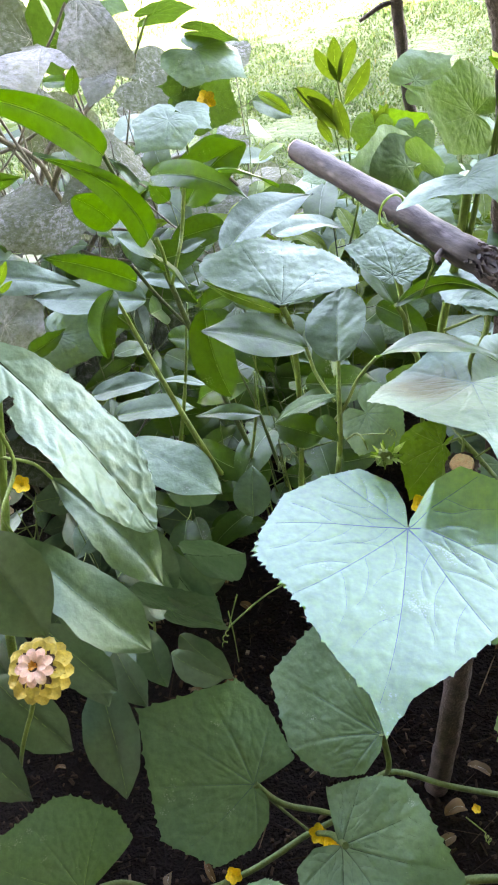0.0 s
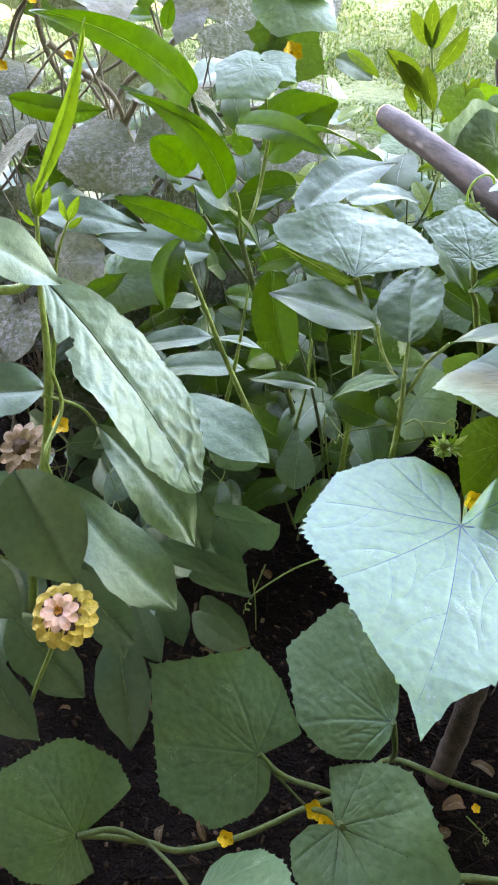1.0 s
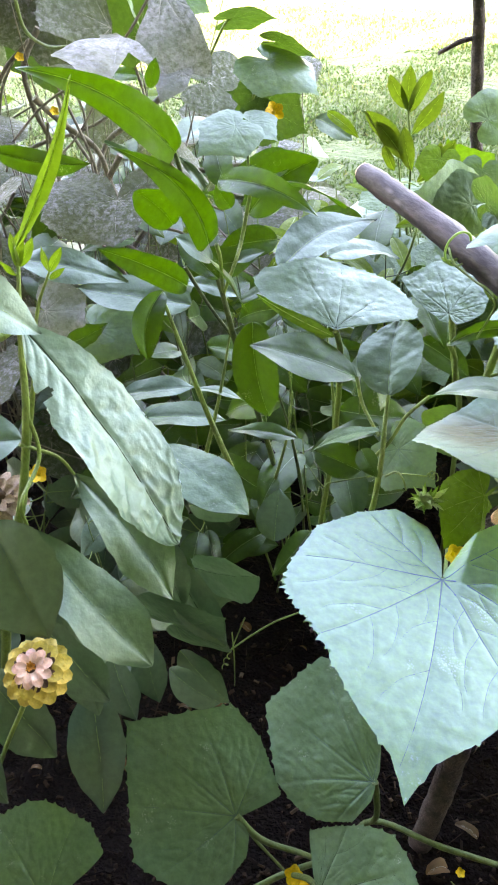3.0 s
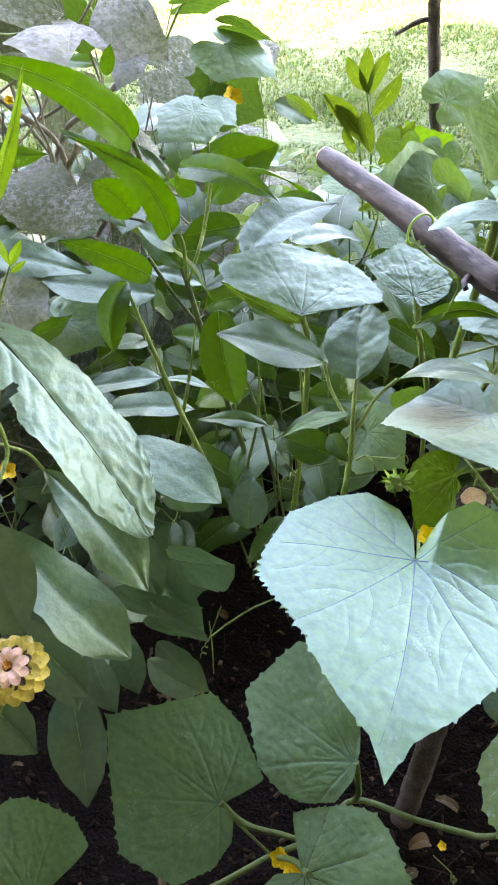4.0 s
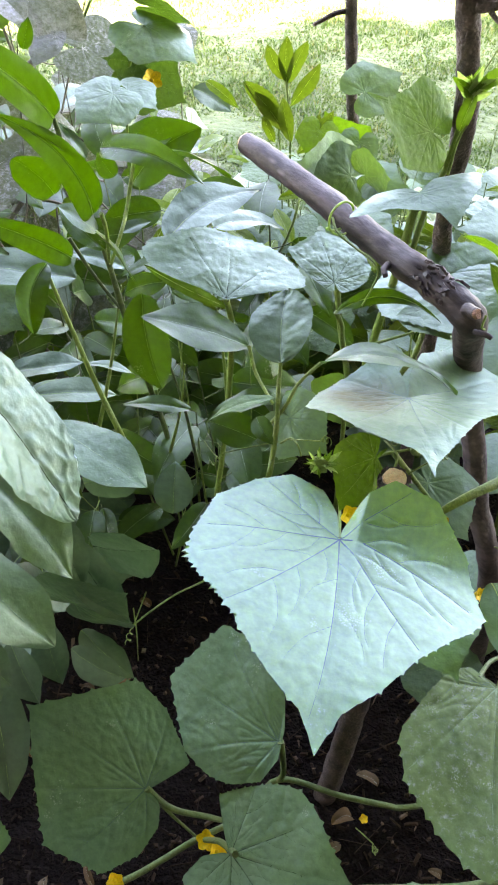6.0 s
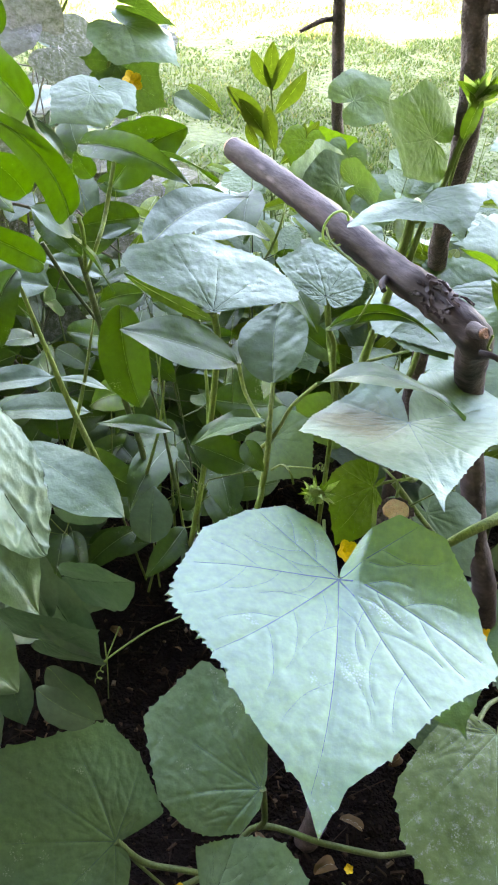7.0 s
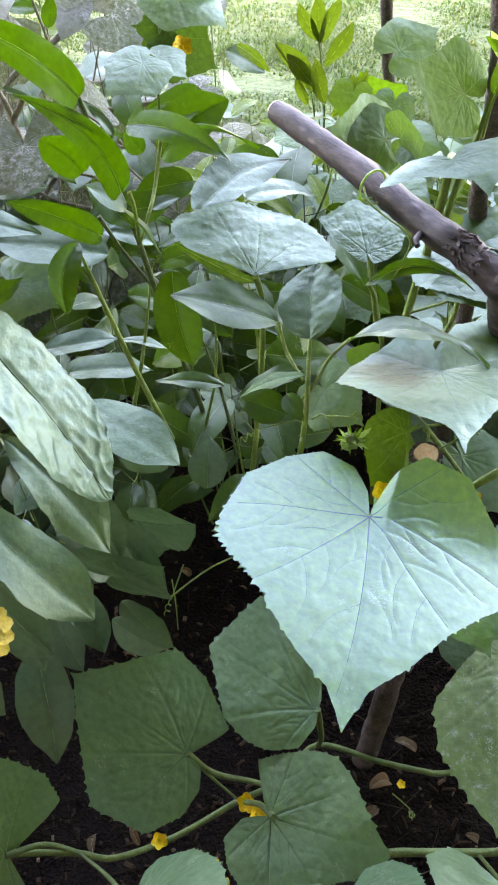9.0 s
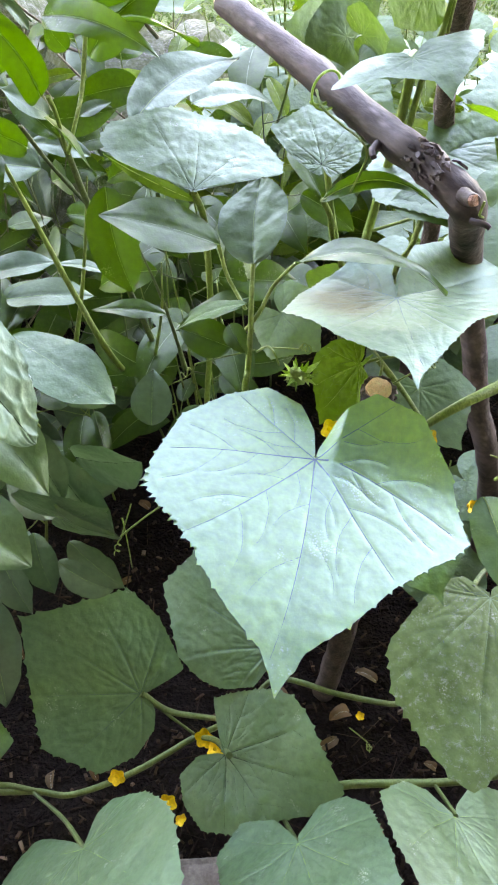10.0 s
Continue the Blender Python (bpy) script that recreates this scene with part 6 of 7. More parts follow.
zinnia_kinds = [long_leaf_meshes(1.0, wide=0.26 + 0.04 * (k % 3), fore=0.7, aft=0.85, bend=0.3 + 0.1 * k, seed=320 + k, rows=18, cols=8, ribs=4, ragged=0.1, material=ZINNIA, fleck=0.085) for k in range(4)]
cuke_kinds = [lobed_leaf_meshes(1.0, seed=340 + k, bend=0.3 + 0.1 * k, rings=8, spokes=48, branches=1, quilt=0, fleck=0.085) for k in range(4)]
squash_kinds = [lobed_leaf_meshes(1.0, seed=360 + k, bend=0.4, wave=0.05, pucker=0.012, rings=9, spokes=56, branches=1, quilt=0, material=SQUASH, vein_material=VEIN_DRY, fleck=0.085) for k in range(4)]
young_kinds = [lobed_leaf_meshes(1.0, seed=380 + k, bend=0.4, rings=8, spokes=48, branches=1, quilt=0, material=CUKE_YOUNG, vein_material=VEIN_PALE, fleck=0.085) for k in range(3)]
weed_kinds = [long_leaf_meshes(1.0, wide=0.13 + 0.03 * k, bend=0.4, seed=400 + k, rows=12, cols=6, material=WEED, vein_material=VEIN_PALE, ribs=3, fleck=0.085) for k in range(4)]

def sprig(plant, foot, top, kinds, count, sizes, r, thick=0.0018, material=STEM, low=0.3, flat=0.25, face=0.0):
    """A stem with leaves set alternately along it on short stalks."""
    foot, top = Vector(foot), Vector(top)
    mid = foot.lerp(top, 0.5) + Vector((r.uniform(-0.02, 0.02), r.uniform(-0.02, 0.02), 0))
    bm = tube([foot, mid, top], [thick, thick * 0.7, thick * 0.2], 6, 6, 0.1, r.randint(0, 99))
    turn = r.uniform(0, 6.283)
    leaves = []
    for k in range(count):
        s = low + (1 - low) * (k + 0.6 * r.random()) / count
        at = foot.lerp(mid, s * 2) if s < 0.5 else mid.lerp(top, s * 2 - 1)
        a = turn + 2.4 * k + r.uniform(-0.4, 0.4)
        out = Vector((math.cos(a), math.sin(a), r.uniform(0.1, 0.6)))
        size = r.uniform(*sizes) * (1.1 - 0.35 * s)
        start = at + out * size * 0.35
        tube([at, at + out * size * 0.2 + Vector((0, 0, -0.002)), start], [thick * 0.45, thick * 0.3], 5, 3, bm=bm)
        way = Vector((math.cos(a), math.sin(a), r.uniform(-0.6, 0.05)))
        normal = Vector((r.uniform(-flat, flat) - 0.2 * math.cos(a), r.uniform(-flat, flat) - 0.2 * math.sin(a) + face, 1))
        leaves.append((kinds[r.randrange(len(kinds))], lie(start, start + way, normal) @ Matrix.Scale(size, 4)))
    part("side_stem", bm, material, plant)
    for meshes, place in leaves:
        hang(plant, meshes, place)


def sprigs(plant, count, box, tops, kinds, leaves, sizes, seed, thick=0.0018, material=STEM, lean=0.05, low=0.3, clear=(), face=0.0, flat=0.35, each=0):
    """Sprigs spread over a patch of the bed; clear: patches that stay open, as x0, x1, y0, y1.
    plant: a plant to add to, or (name, label, category, group) for plants of their own with some sprigs each."""
    r = random.Random(seed)
    (x0, x1), (y0, y1) = box
    feet = sorted((r.uniform(x0, x1), r.uniform(y0, y1)) for k in range(count))
    feet = [(x, y) for x, y in feet if not any(a < x < b and c < y < d for a, b, c, d in clear)]
    host = plant
    for k, (x, y) in enumerate(feet):
        if each and k % each == 0:
            name, label, category, group = plant
            host = thing(name, (x, y, 0), label, category, group)
        top = (x + r.uniform(-lean, lean), y + r.uniform(-lean, lean), r.uniform(*tops))
        sprig(host, (x, y, -0.01), top, kinds, leaves, sizes, r, thick * r.uniform(0.8, 1.3), material, low, flat, face)


PEPPERS = ("pepper_plant", "smaller pepper plant with dark pointed leaves", "pepper plant", "pepper plants")
ZINNIAS = ("zinnia_plant", "low zinnia shoots with dull dark leaves", "zinnia", "zinnias")
VINES = ("cucumber_plant", "cucumber vine with blue-green lobed leaves behind the stakes", "cucumber plant", "cucumber vines")
SQUASHES = ("squash_plant", "withered squash with grey leaves and dry stems", "squash plant", "squash plants")
TALLWEEDS = ("weed_plant", "leafy green weed standing among the squash", "weed", "weeds")
WEEDS = ("weed_plant", "yellow-green weed with narrow leaves at the lawn's edge", "weed", "weeds")
OPEN = ((-0.15, 0.0, 0.40, 0.58), (0.0, 0.16, 0.2, 0.42))
sprigs(PEPPERS, 11, ((-0.24, 0.04), (0.64, 0.90)), (0.26, 0.42), pepper_kinds, 8, (0.07, 0.11), 11, thick=0.0016, material=STEM_DARK, face=-1.0, flat=0.5, each=5)
sprigs(PEPPERS, 5, ((-0.18, 0.08), (0.54, 0.66)), (0.18, 0.30), pepper_kinds, 5, (0.06, 0.09), 12, thick=0.0015, low=0.45, clear=OPEN, face=-0.7, each=4)
sprigs(ZINNIAS, 8, ((-0.50, -0.17), (0.50, 0.74)), (0.10, 0.22), zinnia_kinds, 6, (0.08, 0.12), 13, clear=OPEN, face=-1.7, each=4)
sprigs(VINES, 17, ((0.08, 0.62), (0.64, 0.92)), (0.22, 0.36), cuke_kinds + young_kinds[:1], 5, (0.06, 0.09), 15, thick=0.0026, each=6)
sprigs(VINES, 8, ((0.20, 0.60), (0.36, 0.64)), (0.10, 0.20), cuke_kinds + weed_kinds[:2], 4, (0.055, 0.085), 16, thick=0.0026, face=-1.0, each=6)
sprigs(VINES, 24, ((0.0, 0.46), (0.86, 1.10)), (0.26, 0.40), cuke_kinds[:2] + young_kinds[:2] + weed_kinds, 7, (0.06, 0.09), 18, thick=0.0022, face=-0.6, each=6)

sprigs(WEEDS, 18, ((-0.14, 0.22), (0.80, 1.02)), (0.28, 0.41), weed_kinds + pepper_kinds[:1], 7, (0.055, 0.085), 51, thick=0.0012, face=-0.6, flat=0.5, each=3)
sprigs(WEEDS, 8, ((0.24, 0.42), (0.72, 0.96)), (0.26, 0.36), weed_kinds, 7, (0.055, 0.085), 52, thick=0.0012, face=-0.6, flat=0.5, each=4)
stems(pepper, 7, ((-0.13, -0.02), (0.60, 0.72), (0.28, 0.40)), 23, thick=0.0017, lean=0.03)

# the bed carried on out of view: plants added to block light from the sides
sprigs(ZINNIAS, 16, ((-1.1, -0.52), (0.0, 0.75)), (0.3, 0.5), zinnia_kinds, 7, (0.09, 0.13), 14, each=4)
sprigs(VINES, 12, ((0.48, 1.1), (0.1, 0.7)), (0.3, 0.48), cuke_kinds, 6, (0.08, 0.11), 17, thick=0.003, each=6)

# mildewed squash behind the zinnia
squash = thing("squash_plant", (-0.36, 0.95, 0), "old squash plant with grey mildewed leaves and dry stems", "squash plant")
broad_leaf(squash, (-0.243, 0.726, 0.483), (-0.236, 0.671, 0.458), (0.10, -0.65, 0.75), "grey mildewed squash leaf", material=SQUASH, vein_material=VEIN_DRY, bend=0.2, cup=0.1, wave=0.06, seed=501, rings=28, spokes=168, left=(1, 1.07, 1.12, 1.17, 1.05, 0.86, 0.73, 0.73, 1.12, 1.64, 1.98, 1.5, 1.2), right=(1, 1.08, 1.13, 1.2, 1.41, 1.54, 1.5, 1.73, 1.75, 2.2, 2.2, 1.5, 1.2))
broad_leaf(squash, (-0.248, 0.830, 0.612), (-0.306, 0.790, 0.616), (0.10, -0.78, 0.62), "dark squash leaf powdered with mildew", material=SQUASH, vein_material=VEIN_DRY, bend=0.2, cup=0.1, wave=0.06, seed=502, rings=28, spokes=168, left=(1, 1.01, 0.98, 0.83, 0.51, 0.37, 0.31, 0.3, 0.06, 0.06, 0.06, 0.06, 0.06), right=(1, 1.08, 1.15, 1.27, 1.43, 1.39, 1.2, 1.2, 1.32, 0.18, 0.06, 0.06, 0.06))
broad_leaf(squash, (-0.235, 0.811, 0.609), (-0.278, 0.732, 0.604), (0.00, -0.25, 0.97), "pale mildewed squash leaf", material=SQUASH_PALE, vein_material=VEIN_DRY, bend=0.2, wave=0.06, seed=503, rings=28, spokes=168, left=(1, 1.09, 1.17, 1.31, 1.68, 0.68, 1, 1, 0.06, 0.06, 0.06, 0.06, 0.06), right=(1, 0.98, 0.87, 0.61, 0.3, 0.3, 0.3, 0.3, 0.19, 0.21, 0.06, 0.06, 0.06))
broad_leaf(squash, (-0.201, 0.866, 0.632), (-0.149, 0.801, 0.572), (0.10, -0.35, 0.93), "ragged mildewed squash leaf", material=SQUASH_PALE, vein_material=VEIN_DRY, bend=0.2, wave=0.06, seed=504, rings=28, spokes=168, left=(1, 1.03, 0.98, 0.66, 0.4, 0.3, 0.3, 0.3, 0.11, 0.1, 0.12, 0.2, 0.71), right=(1, 1.08, 1.12, 1.13, 1.32, 0.95, 0.3, 0.3, 0.13, 0.12, 0.15, 0.26, 0.96))
broad_leaf(squash, (-0.177, 0.797, 0.577), (-0.193, 0.757, 0.561), (0.10, -0.30, 0.95), "pale mildewed squash leaf", material=SQUASH_PALE, vein_material=VEIN_DRY, bend=0.2, wave=0.06, seed=505, rings=14, spokes=90, left=(1, 1.03, 1.02, 0.9, 0.8, 0.53, 0.4, 0.38, 0.37, 0.38, 0.43, 0.48, 1.2), right=(1, 1.04, 1.05, 0.97, 0.91, 0.84, 0.66, 0.6, 0.54, 0.36, 0.3, 0.41, 1.2))
slim_leaf(squash, (-0.234, 0.799, 0.559), (-0.302, 0.765, 0.595), (0.00, -0.20, 0.98), material=SQUASH, vein_material=VEIN_DRY, wide=0.2, bend=0.3, seed=509)
broad_leaf(squash, (-0.294, 0.608, 0.430), (-0.251, 0.587, 0.406), (-0.11, -0.53, 0.84), "grey mildewed squash leaf", material=SQUASH_PALE, vein_material=VEIN_DRY, bend=0.4, wave=0.07, seed=506, rings=14, spokes=90)
broad_leaf(squash, (-0.252, 0.613, 0.407), (-0.208, 0.592, 0.389), (-0.11, -0.44, 0.89), material=CUKE, bend=0.4, wave=0.06, seed=507, rings=14, spokes=90)
broad_leaf(squash, (-0.236, 0.877, 0.620), (-0.228, 0.841, 0.646), (0.00, -0.85, 0.53), material=CUKE_YOUNG, bend=0.3, seed=508)
r = random.Random(55)
for k in range(9):
    at = Vector((r.uniform(-0.50, -0.24), r.uniform(0.98, 1.12), r.uniform(0.56, 0.70)))
    broad_leaf(squash, at, at + Vector((r.uniform(-0.05, 0.05), r.uniform(-0.04, 0.0), -0.08)), (r.uniform(-0.3, 0.3), -0.75, 0.5), material=(SQUASH, CUKE_YOUNG, SQUASH)[k % 3], vein_material=VEIN_DRY, bend=0.4, wave=0.06, seed=560 + k, rings=14, spokes=90)
broad_leaf(squash, (-0.245, 0.930, 0.582), (-0.262, 0.950, 0.640), (-0.10, -0.75, 0.65), "olive squash leaf", material=CUKE_YOUNG, vein_material=VEIN_DRY, bend=0.3, wave=0.05, seed=570, rings=14, spokes=90)
stalk(squash, [(-0.213, 0.863, 0.631), (-0.234, 0.832, 0.604), (-0.265, 0.817, 0.579), (-0.323, 0.811, 0.552), (-0.367, 0.805, 0.517)], thick=0.0016, material=STEM_DRY, name="main_stem")
stalk(squash, [(-0.343, 0.846, 0.643), (-0.339, 0.842, 0.613), (-0.314, 0.827, 0.600), (-0.283, 0.816, 0.601)], thick=0.002, name="side_stem")
stalk(squash, [(-0.341, 0.886, 0.570), (-0.321, 0.878, 0.513), (-0.304, 0.865, 0.460), (-0.302, 0.839, 0.396)], thick=0.0018, material=STEM_DRY, name="side_stem")
stalk(squash, [(-0.273, 0.907, 0.561), (-0.323, 0.894, 0.495), (-0.358, 0.871, 0.467)], thick=0.0015, material=STEM_DRY, name="side_stem")
blossom(squash, (-0.366, 0.879, 0.579), (0.2, -0.7, 0.5), 0.006)
blossom(squash, (-0.340, 0.874, 0.524), (0.2, -0.7, 0.5), 0.006)
blossom(squash, (-0.344, 0.714, 0.567), (0.2, -0.7, 0.5), 0.006)
sprigs(SQUASHES, 12, ((-0.85, -0.26), (0.76, 1.2)), (0.25, 0.48), squash_kinds, 4, (0.08, 0.13), 31, thick=0.004, material=STEM_DRY, lean=0.15, face=-0.5, each=4)
sprigs(TALLWEEDS, 10, ((-0.85, -0.2), (0.82, 1.2)), (0.3, 0.52), pepper_kinds + weed_kinds[:1], 8, (0.06, 0.11), 33, thick=0.0015, lean=0.1, face=-0.6, each=4)
sprigs(SQUASHES, 9, ((-0.62, -0.12), (1.14, 1.42)), (0.36, 0.54), squash_kinds + zinnia_kinds[:2] + weed_kinds[:1], 9, (0.08, 0.12), 46, thick=0.002, material=STEM_DRY, lean=0.08, low=0.1, face=-0.7, flat=0.5, each=6)
r = random.Random(48)
for k in range(34):
    at = Vector((r.uniform(-0.50, -0.24), r.uniform(0.86, 1.10), r.uniform(0.28, 0.60)))
    way = Vector((r.uniform(-1, 1), r.uniform(-0.4, 0.4), r.uniform(-0.9, 0.5))).normalized()
    points = [at]
    for q in range(4):
        way = (way + Vector((r.uniform(-0.6, 0.6), r.uniform(-0.4, 0.4), r.uniform(-0.7, 0.3)))).normalized()
        points.append(points[-1] + way * 0.045)
    thick = r.uniform(0.0015, 0.0042)
    part("old_stem", tube(points, [thick, thick * 0.7], 7, 5, 0.2, k), STEM_DRY, squash)
stems(squash, 60, ((-0.60, -0.26), (0.86, 1.25), (0.2, 0.62)), 47, thick=0.0013, material=STEM_DRY, lean=0.17)
stems(squash, 40, ((-0.80, -0.30), (0.80, 1.25), (0.25, 0.72)), 32, thick=0.002, material=STEM_DRY, lean=0.2)
sprigs(SQUASHES, 9, ((-0.85, -0.22), (0.92, 1.3)), (0.3, 0.56), zinnia_kinds + pepper_kinds[:2], 8, (0.05, 0.09), 39, thick=0.0018, material=STEM_DRY, lean=0.15, low=0.15, face=-0.6, flat=0.6, each=5)

sprigs(SQUASHES, 7, ((-0.46, -0.15), (0.86, 1.16)), (0.32, 0.54), squash_kinds + zinnia_kinds[:2], 7, (0.07, 0.11), 43, thick=0.0028, material=STEM_DRY, lean=0.1, low=0.1, face=-0.6, flat=0.5, each=5)
sprigs(TALLWEEDS, 18, ((-0.46, -0.10), (0.86, 1.16)), (0.3, 0.50), pepper_kinds + zinnia_kinds[:1] + weed_kinds[:1], 9, (0.06, 0.1), 44, thick=0.0014, lean=0.06, low=0.1, face=-0.6, flat=0.5, each=4)


# second cucumber with a flower, farther back
far_cucumber = thing("cucumber_plant", (-0.10, 1.0, 0), "cucumber vine with blue-green leaves and yellow flowers at the lawn's edge", "cucumber plant")
broad_leaf(far_cucumber, (-0.113, 1.013, 0.529), (-0.055, 0.978, 0.491), (0.15, -0.28, 0.95), "blue-green cucumber leaf", bend=0.5, roll=0.8, seed=521, rings=14, spokes=100)
broad_leaf(far_cucumber, (-0.125, 1.001, 0.492), (-0.166, 0.999, 0.501), (0.11, 0.75, -0.65), "cucumber leaf lit from behind", material=CUKE_YOUNG, bend=0.3, seed=522, left=(1, 0.95, 0.9, 0.9, 1.1, 0.9, 1.2, 0.8, 1.1, 0.9, 1, 1), right=(1, 1, 0.95, 1, 0.9, 1.15, 0.9, 1.2, 0.9, 1, 1, 1))
broad_leaf(far_cucumber, (-0.123, 1.008, 0.479), (-0.068, 0.992, 0.448), (0.11, 0.75, -0.65), "cucumber leaf lit from behind", material=CUKE_YOUNG, bend=0.3, seed=523)
broad_leaf(far_cucumber, (-0.140, 0.865, 0.501), (-0.178, 0.830, 0.480), (-0.20, -0.66, 0.72), "pale cucumber leaf", bend=0.5, roll=0.5, seed=524, rings=14, spokes=100)
broad_leaf(far_cucumber, (-0.130, 0.906, 0.493), (-0.097, 0.882, 0.475), (0.21, -0.31, 0.93), bend=0.5, seed=525)
broad_leaf(far_cucumber, (-0.156, 1.038, 0.570), (-0.102, 1.042, 0.562), (0.00, 0.53, 0.85), material=CUKE_YOUNG, bend=0.5, seed=526)
broad_leaf(far_cucumber, (-0.103, 1.037, 0.542), (-0.056, 1.025, 0.520), (0.11, 0.53, 0.84), material=CUKE_YOUNG, bend=0.5, seed=527)
broad_leaf(far_cucumber, (-0.197, 0.986, 0.603), (-0.174, 0.987, 0.587), (0.00, -0.45, 0.89), material=CUKE_YOUNG, bend=0.5, seed=528)
stalk(far_cucumber, [(-0.186, 1.025, 0.534), (-0.166, 1.035, 0.565), (-0.155, 1.038, 0.572)], thick=0.0018)
stalk(far_cucumber, [(-0.113, 1.013, 0.529), (-0.132, 1.002, 0.495), (-0.142, 0.999, 0.456), (-0.153, 1.031, 0.371)], thick=0.0022)
blossom(far_cucumber, (-0.109, 0.987, 0.475), (0.2, -0.5, 0.4), 0.014)
sprigs(far_cucumber, 9, ((-0.24, 0.03), (0.86, 1.06)), (0.2, 0.36), cuke_kinds, 5, (0.05, 0.075), 35, thick=0.0024)

# weeds along the edge of the lawn
weed = thing("weed_plant", (0.06, 1.03, 0), "yellow-green weed with upright narrow leaves at the lawn's edge", "weed")
slim_leaf(weed, (0.058, 1.048, 0.452), (0.032, 1.042, 0.497), (-0.41, -0.82, 0.41), material=WEED_OLIVE, vein_material=VEIN_PALE, wide=0.17, fore=0.8, aft=0.7, bend=0.2, seed=520, rows=12, cols=6, ribs=5)
slim_leaf(weed, (0.058, 1.047, 0.449), (0.057, 1.042, 0.506), (0.00, -0.89, 0.45), material=WEED_OLIVE, vein_material=VEIN_PALE, wide=0.17, fore=0.8, aft=0.7, bend=0.2, seed=542, rows=12, cols=6, ribs=5)
slim_leaf(weed, (0.059, 1.047, 0.449), (0.082, 1.039, 0.501), (0.41, -0.82, 0.41), material=WEED_OLIVE, vein_material=VEIN_PALE, wide=0.17, fore=0.8, aft=0.7, bend=0.2, seed=586, rows=12, cols=6, ribs=5)
slim_leaf(weed, (0.062, 1.038, 0.424), (0.098, 1.030, 0.477), (0.49, -0.78, 0.39), material=WEED_OLIVE, vein_material=VEIN_PALE, wide=0.17, fore=0.8, aft=0.7, bend=0.2, seed=652, rows=12, cols=6, ribs=5)
slim_leaf(weed, (0.052, 1.032, 0.405), (0.002, 1.031, 0.459), (-0.49, -0.78, 0.39), material=WEED_OLIVE, vein_material=VEIN_PALE, wide=0.17, fore=0.8, aft=0.7, bend=0.2, seed=543, rows=12, cols=6, ribs=5)
slim_leaf(weed, (0.054, 1.029, 0.396), (0.016, 1.027, 0.446), (-0.32, -0.85, 0.42), material=WEED_OLIVE, vein_material=VEIN_PALE, wide=0.17, fore=0.8, aft=0.7, bend=0.2, seed=585, rows=12, cols=6, ribs=5)
slim_leaf(weed, (0.041, 1.025, 0.383), (0.026, 1.018, 0.421), (-0.41, -0.82, 0.41), material=WEED_OLIVE, vein_material=VEIN_PALE, wide=0.17, fore=0.8, aft=0.7, bend=0.2, seed=640, rows=12, cols=6, ribs=5)
slim_leaf(weed, (0.063, 1.023, 0.383), (0.051, 1.023, 0.440), (0.00, -0.89, 0.45), material=WEED_OLIVE, vein_material=VEIN_PALE, wide=0.17, fore=0.8, aft=0.7, bend=0.2, seed=645, rows=12, cols=6, ribs=5)
slim_leaf(weed, (0.070, 1.017, 0.370), (0.115, 1.012, 0.425), (0.41, -0.82, 0.41), material=WEED_OLIVE, vein_material=VEIN_PALE, wide=0.17, fore=0.8, aft=0.7, bend=0.2, seed=760, rows=12, cols=6, ribs=5)
slim_leaf(weed, (0.084, 1.013, 0.364), (0.097, 1.013, 0.422), (0.32, -0.85, 0.42), material=WEED_OLIVE, vein_material=VEIN_PALE, wide=0.17, fore=0.8, aft=0.7, bend=0.2, seed=740, rows=12, cols=6, ribs=5)
stalk(weed, [(0.057, 1.048, 0.452), (0.060, 1.036, 0.418), (0.063, 1.039, 0.369), (0.060, 1.030, 0.000)], thick=0.0018, name="main_stem")
stalk(weed, [(0.002, 1.031, 0.459), (0.027, 1.028, 0.418), (0.049, 1.031, 0.373), (0.060, 1.030, 0.000)], thick=0.0012, name="side_stem")
broad_leaf(weed, (0.133, 1.017, 0.361), (0.105, 1.023, 0.423), (-0.21, -0.83, 0.52), material=CUKE_LIME, bend=0.3, seed=531, rings=12, spokes=80)
broad_leaf(weed, (0.136, 0.920, 0.478), (0.182, 0.946, 0.487), (0.00, -0.65, 0.76), bend=0.3, seed=532, rings=12, spokes=80)
broad_leaf(weed, (0.101, 0.820, 0.421), (0.043, 0.798, 0.449), (-0.15, -0.80, 0.58), bend=0.3, seed=533, rings=12, spokes=80)
broad_leaf(weed, (0.120, 0.788, 0.438), (0.135, 0.746, 0.450), (0.5, -0.80, 0.3), bend=0.3, seed=534, rings=12, spokes=80)
sprigs(WEEDS, 30, ((-0.14, 0.40), (0.95, 1.2)), (0.1, 0.27), weed_kinds + young_kinds[:1], 8, (0.05, 0.085), 37, thick=0.0012, face=-0.4, each=3)

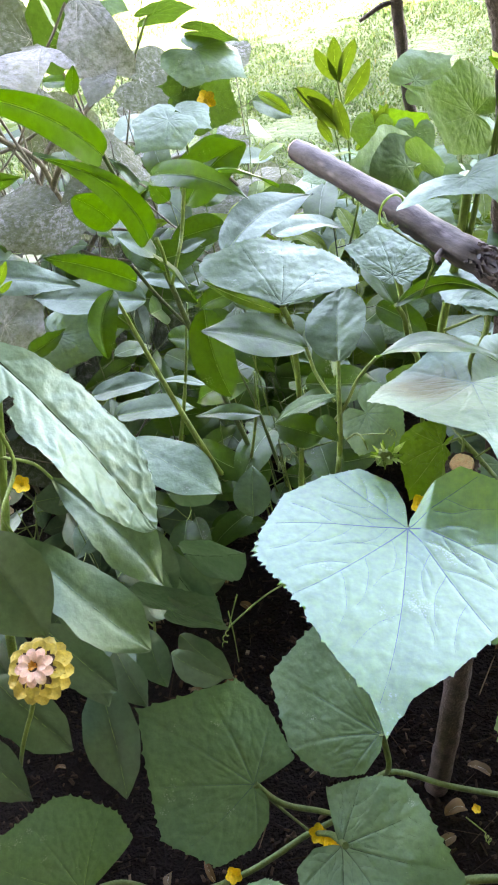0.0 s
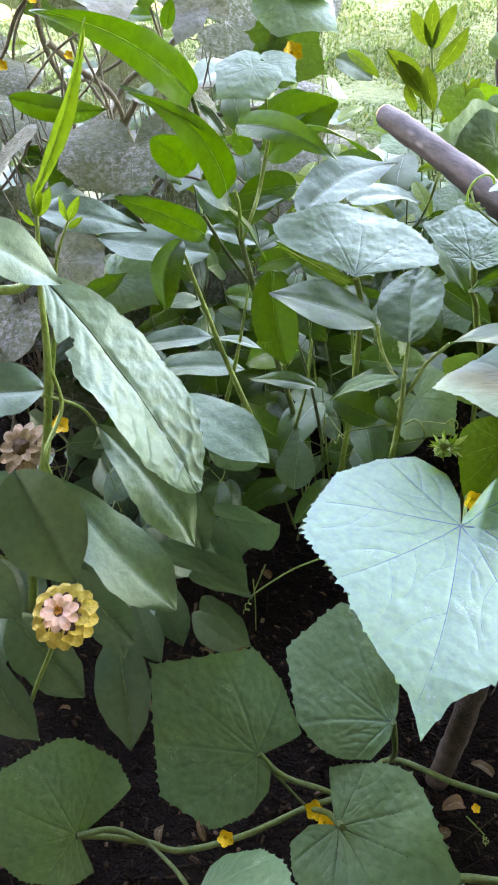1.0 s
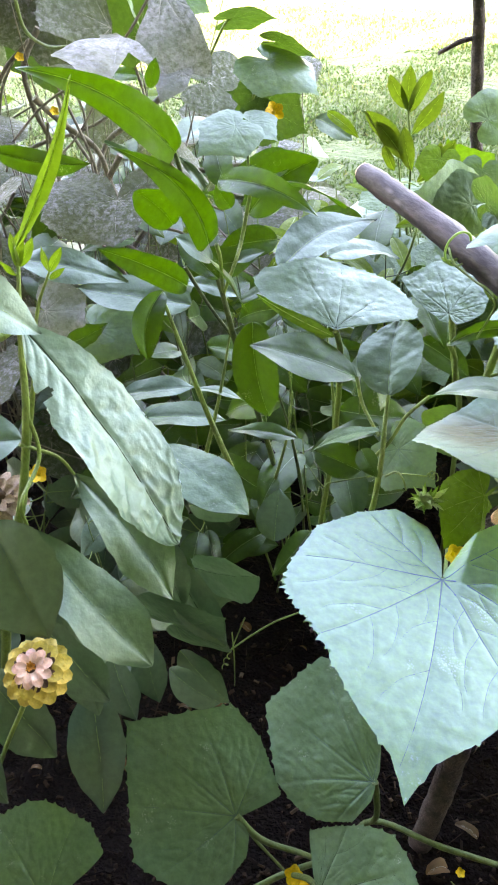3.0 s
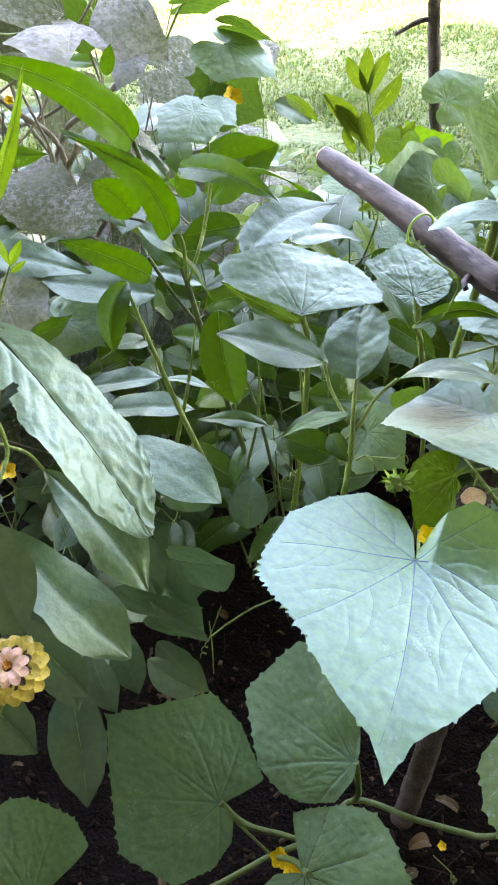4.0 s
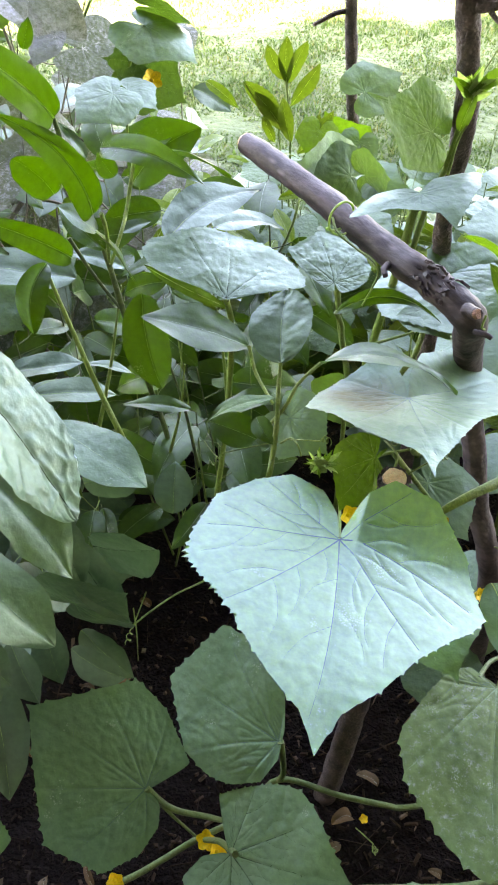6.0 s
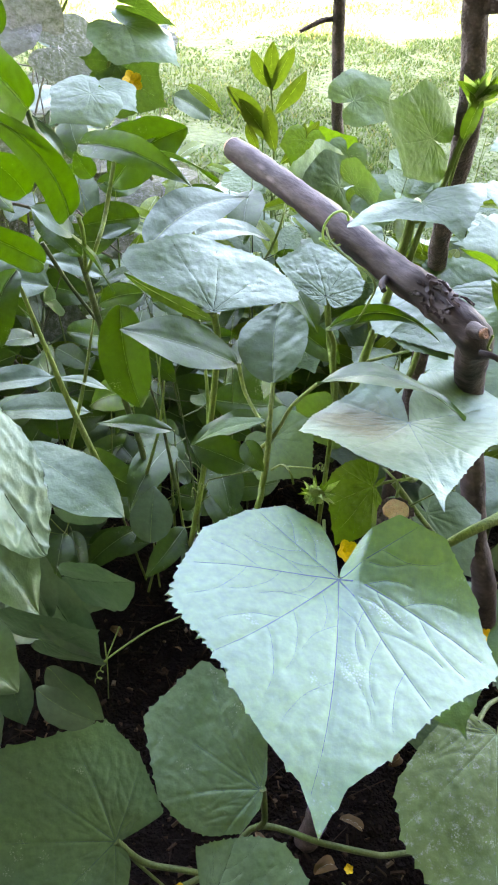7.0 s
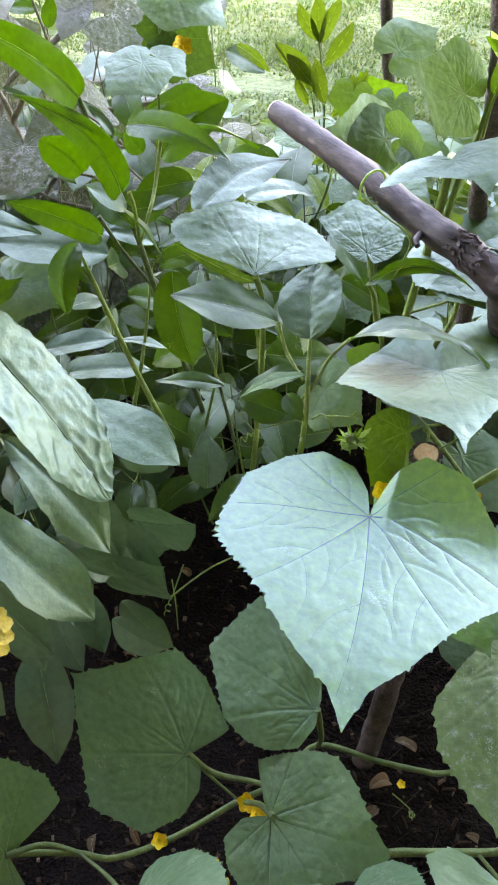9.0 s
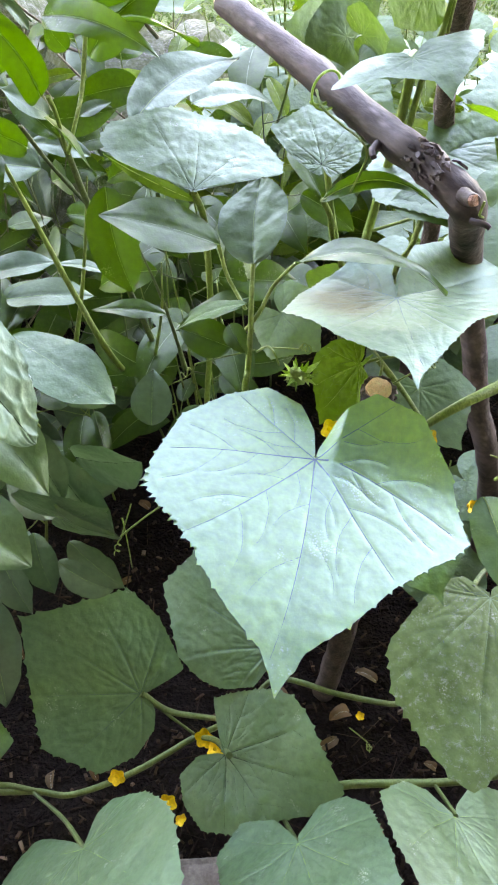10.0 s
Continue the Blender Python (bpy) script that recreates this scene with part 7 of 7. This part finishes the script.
# flat stone at the front edge of the bed
bm = block(-0.125, -0.045, 0.10, 0.192, -0.02, 0.022)
bmesh.ops.bevel(bm, geom=bm.edges[:], offset=0.006, segments=2, affect="EDGES")
bmesh.ops.subdivide_edges(bm, edges=bm.edges[:], cuts=2, use_grid_fill=True)
for v in bm.verts:
    v.co += Vector((noise.noise(v.co * 40), noise.noise(v.co * 40 + Vector((3, 0, 0))), noise.noise(v.co * 40 + Vector((7, 0, 0))))) * 0.002
tagged(part("edging_stone", bm, STONE), "grey edging stone half under the leaves", "stone")

# tendril wound round the branch
along = Vector((0.42, -0.78, -0.05)).normalized()
side = along.orthogonal().normalized()
up = along.cross(side)
turns = [Vector((0.061, 0.575, 0.500)) + (side * math.cos(a) + up * math.sin(a)) * 0.0128 + along * 0.0012 * a for a in (k * 2 * math.pi / 14 for k in range(20))]
part("tendril", tube(turns, [0.0012, 0.0008], 6, 2), VEIN_PALE, cucumber)
stalk(cucumber, [(0.057, 0.575, 0.498), (0.060, 0.562, 0.492), (0.072, 0.548, 0.486), (0.083, 0.533, 0.483), (0.087, 0.525, 0.477), (0.084, 0.525, 0.465), (0.078, 0.530, 0.445)], thick=0.0010, name="tendril")
stalk(cucumber, [(0.148, 0.452, 0.484), (0.146, 0.450, 0.476), (0.150, 0.455, 0.470), (0.145, 0.458, 0.464), (0.146, 0.462, 0.456)], thick=0.0009, name="tendril")

# dry fallen leaves curled on the soil
curled = [long_leaf_meshes(1.0, wide=0.14 + 0.04 * k, bend=1.6 + 0.6 * k, fold=0.5, roll=0.8, pucker=0.03, seed=700 + k, rows=10, cols=6, ribs=4, material=DRYLEAF, vein_material=VEIN_DRY, fleck=0.02) for k in range(3)]
rnd = random.Random(71)
for k in range(70):
    x, y = rnd.uniform(-0.42, 0.36), rnd.uniform(0.16, 0.66)
    place = pose(x, y, ground_height(x, y) + 0.006, rnd.uniform(-25, 25), rnd.uniform(-30, 30), rnd.uniform(0, 360)) @ Matrix.Scale(rnd.uniform(0.010, 0.024), 4)
    fallen = part("dry_leaf", curled[k % 3][0], None, place=place)
    tagged(fallen, "curled dry brown leaf fallen on the soil", "dry leaf", "fallen leaves")
    part("venation", curled[k % 3][1], None, fallen)
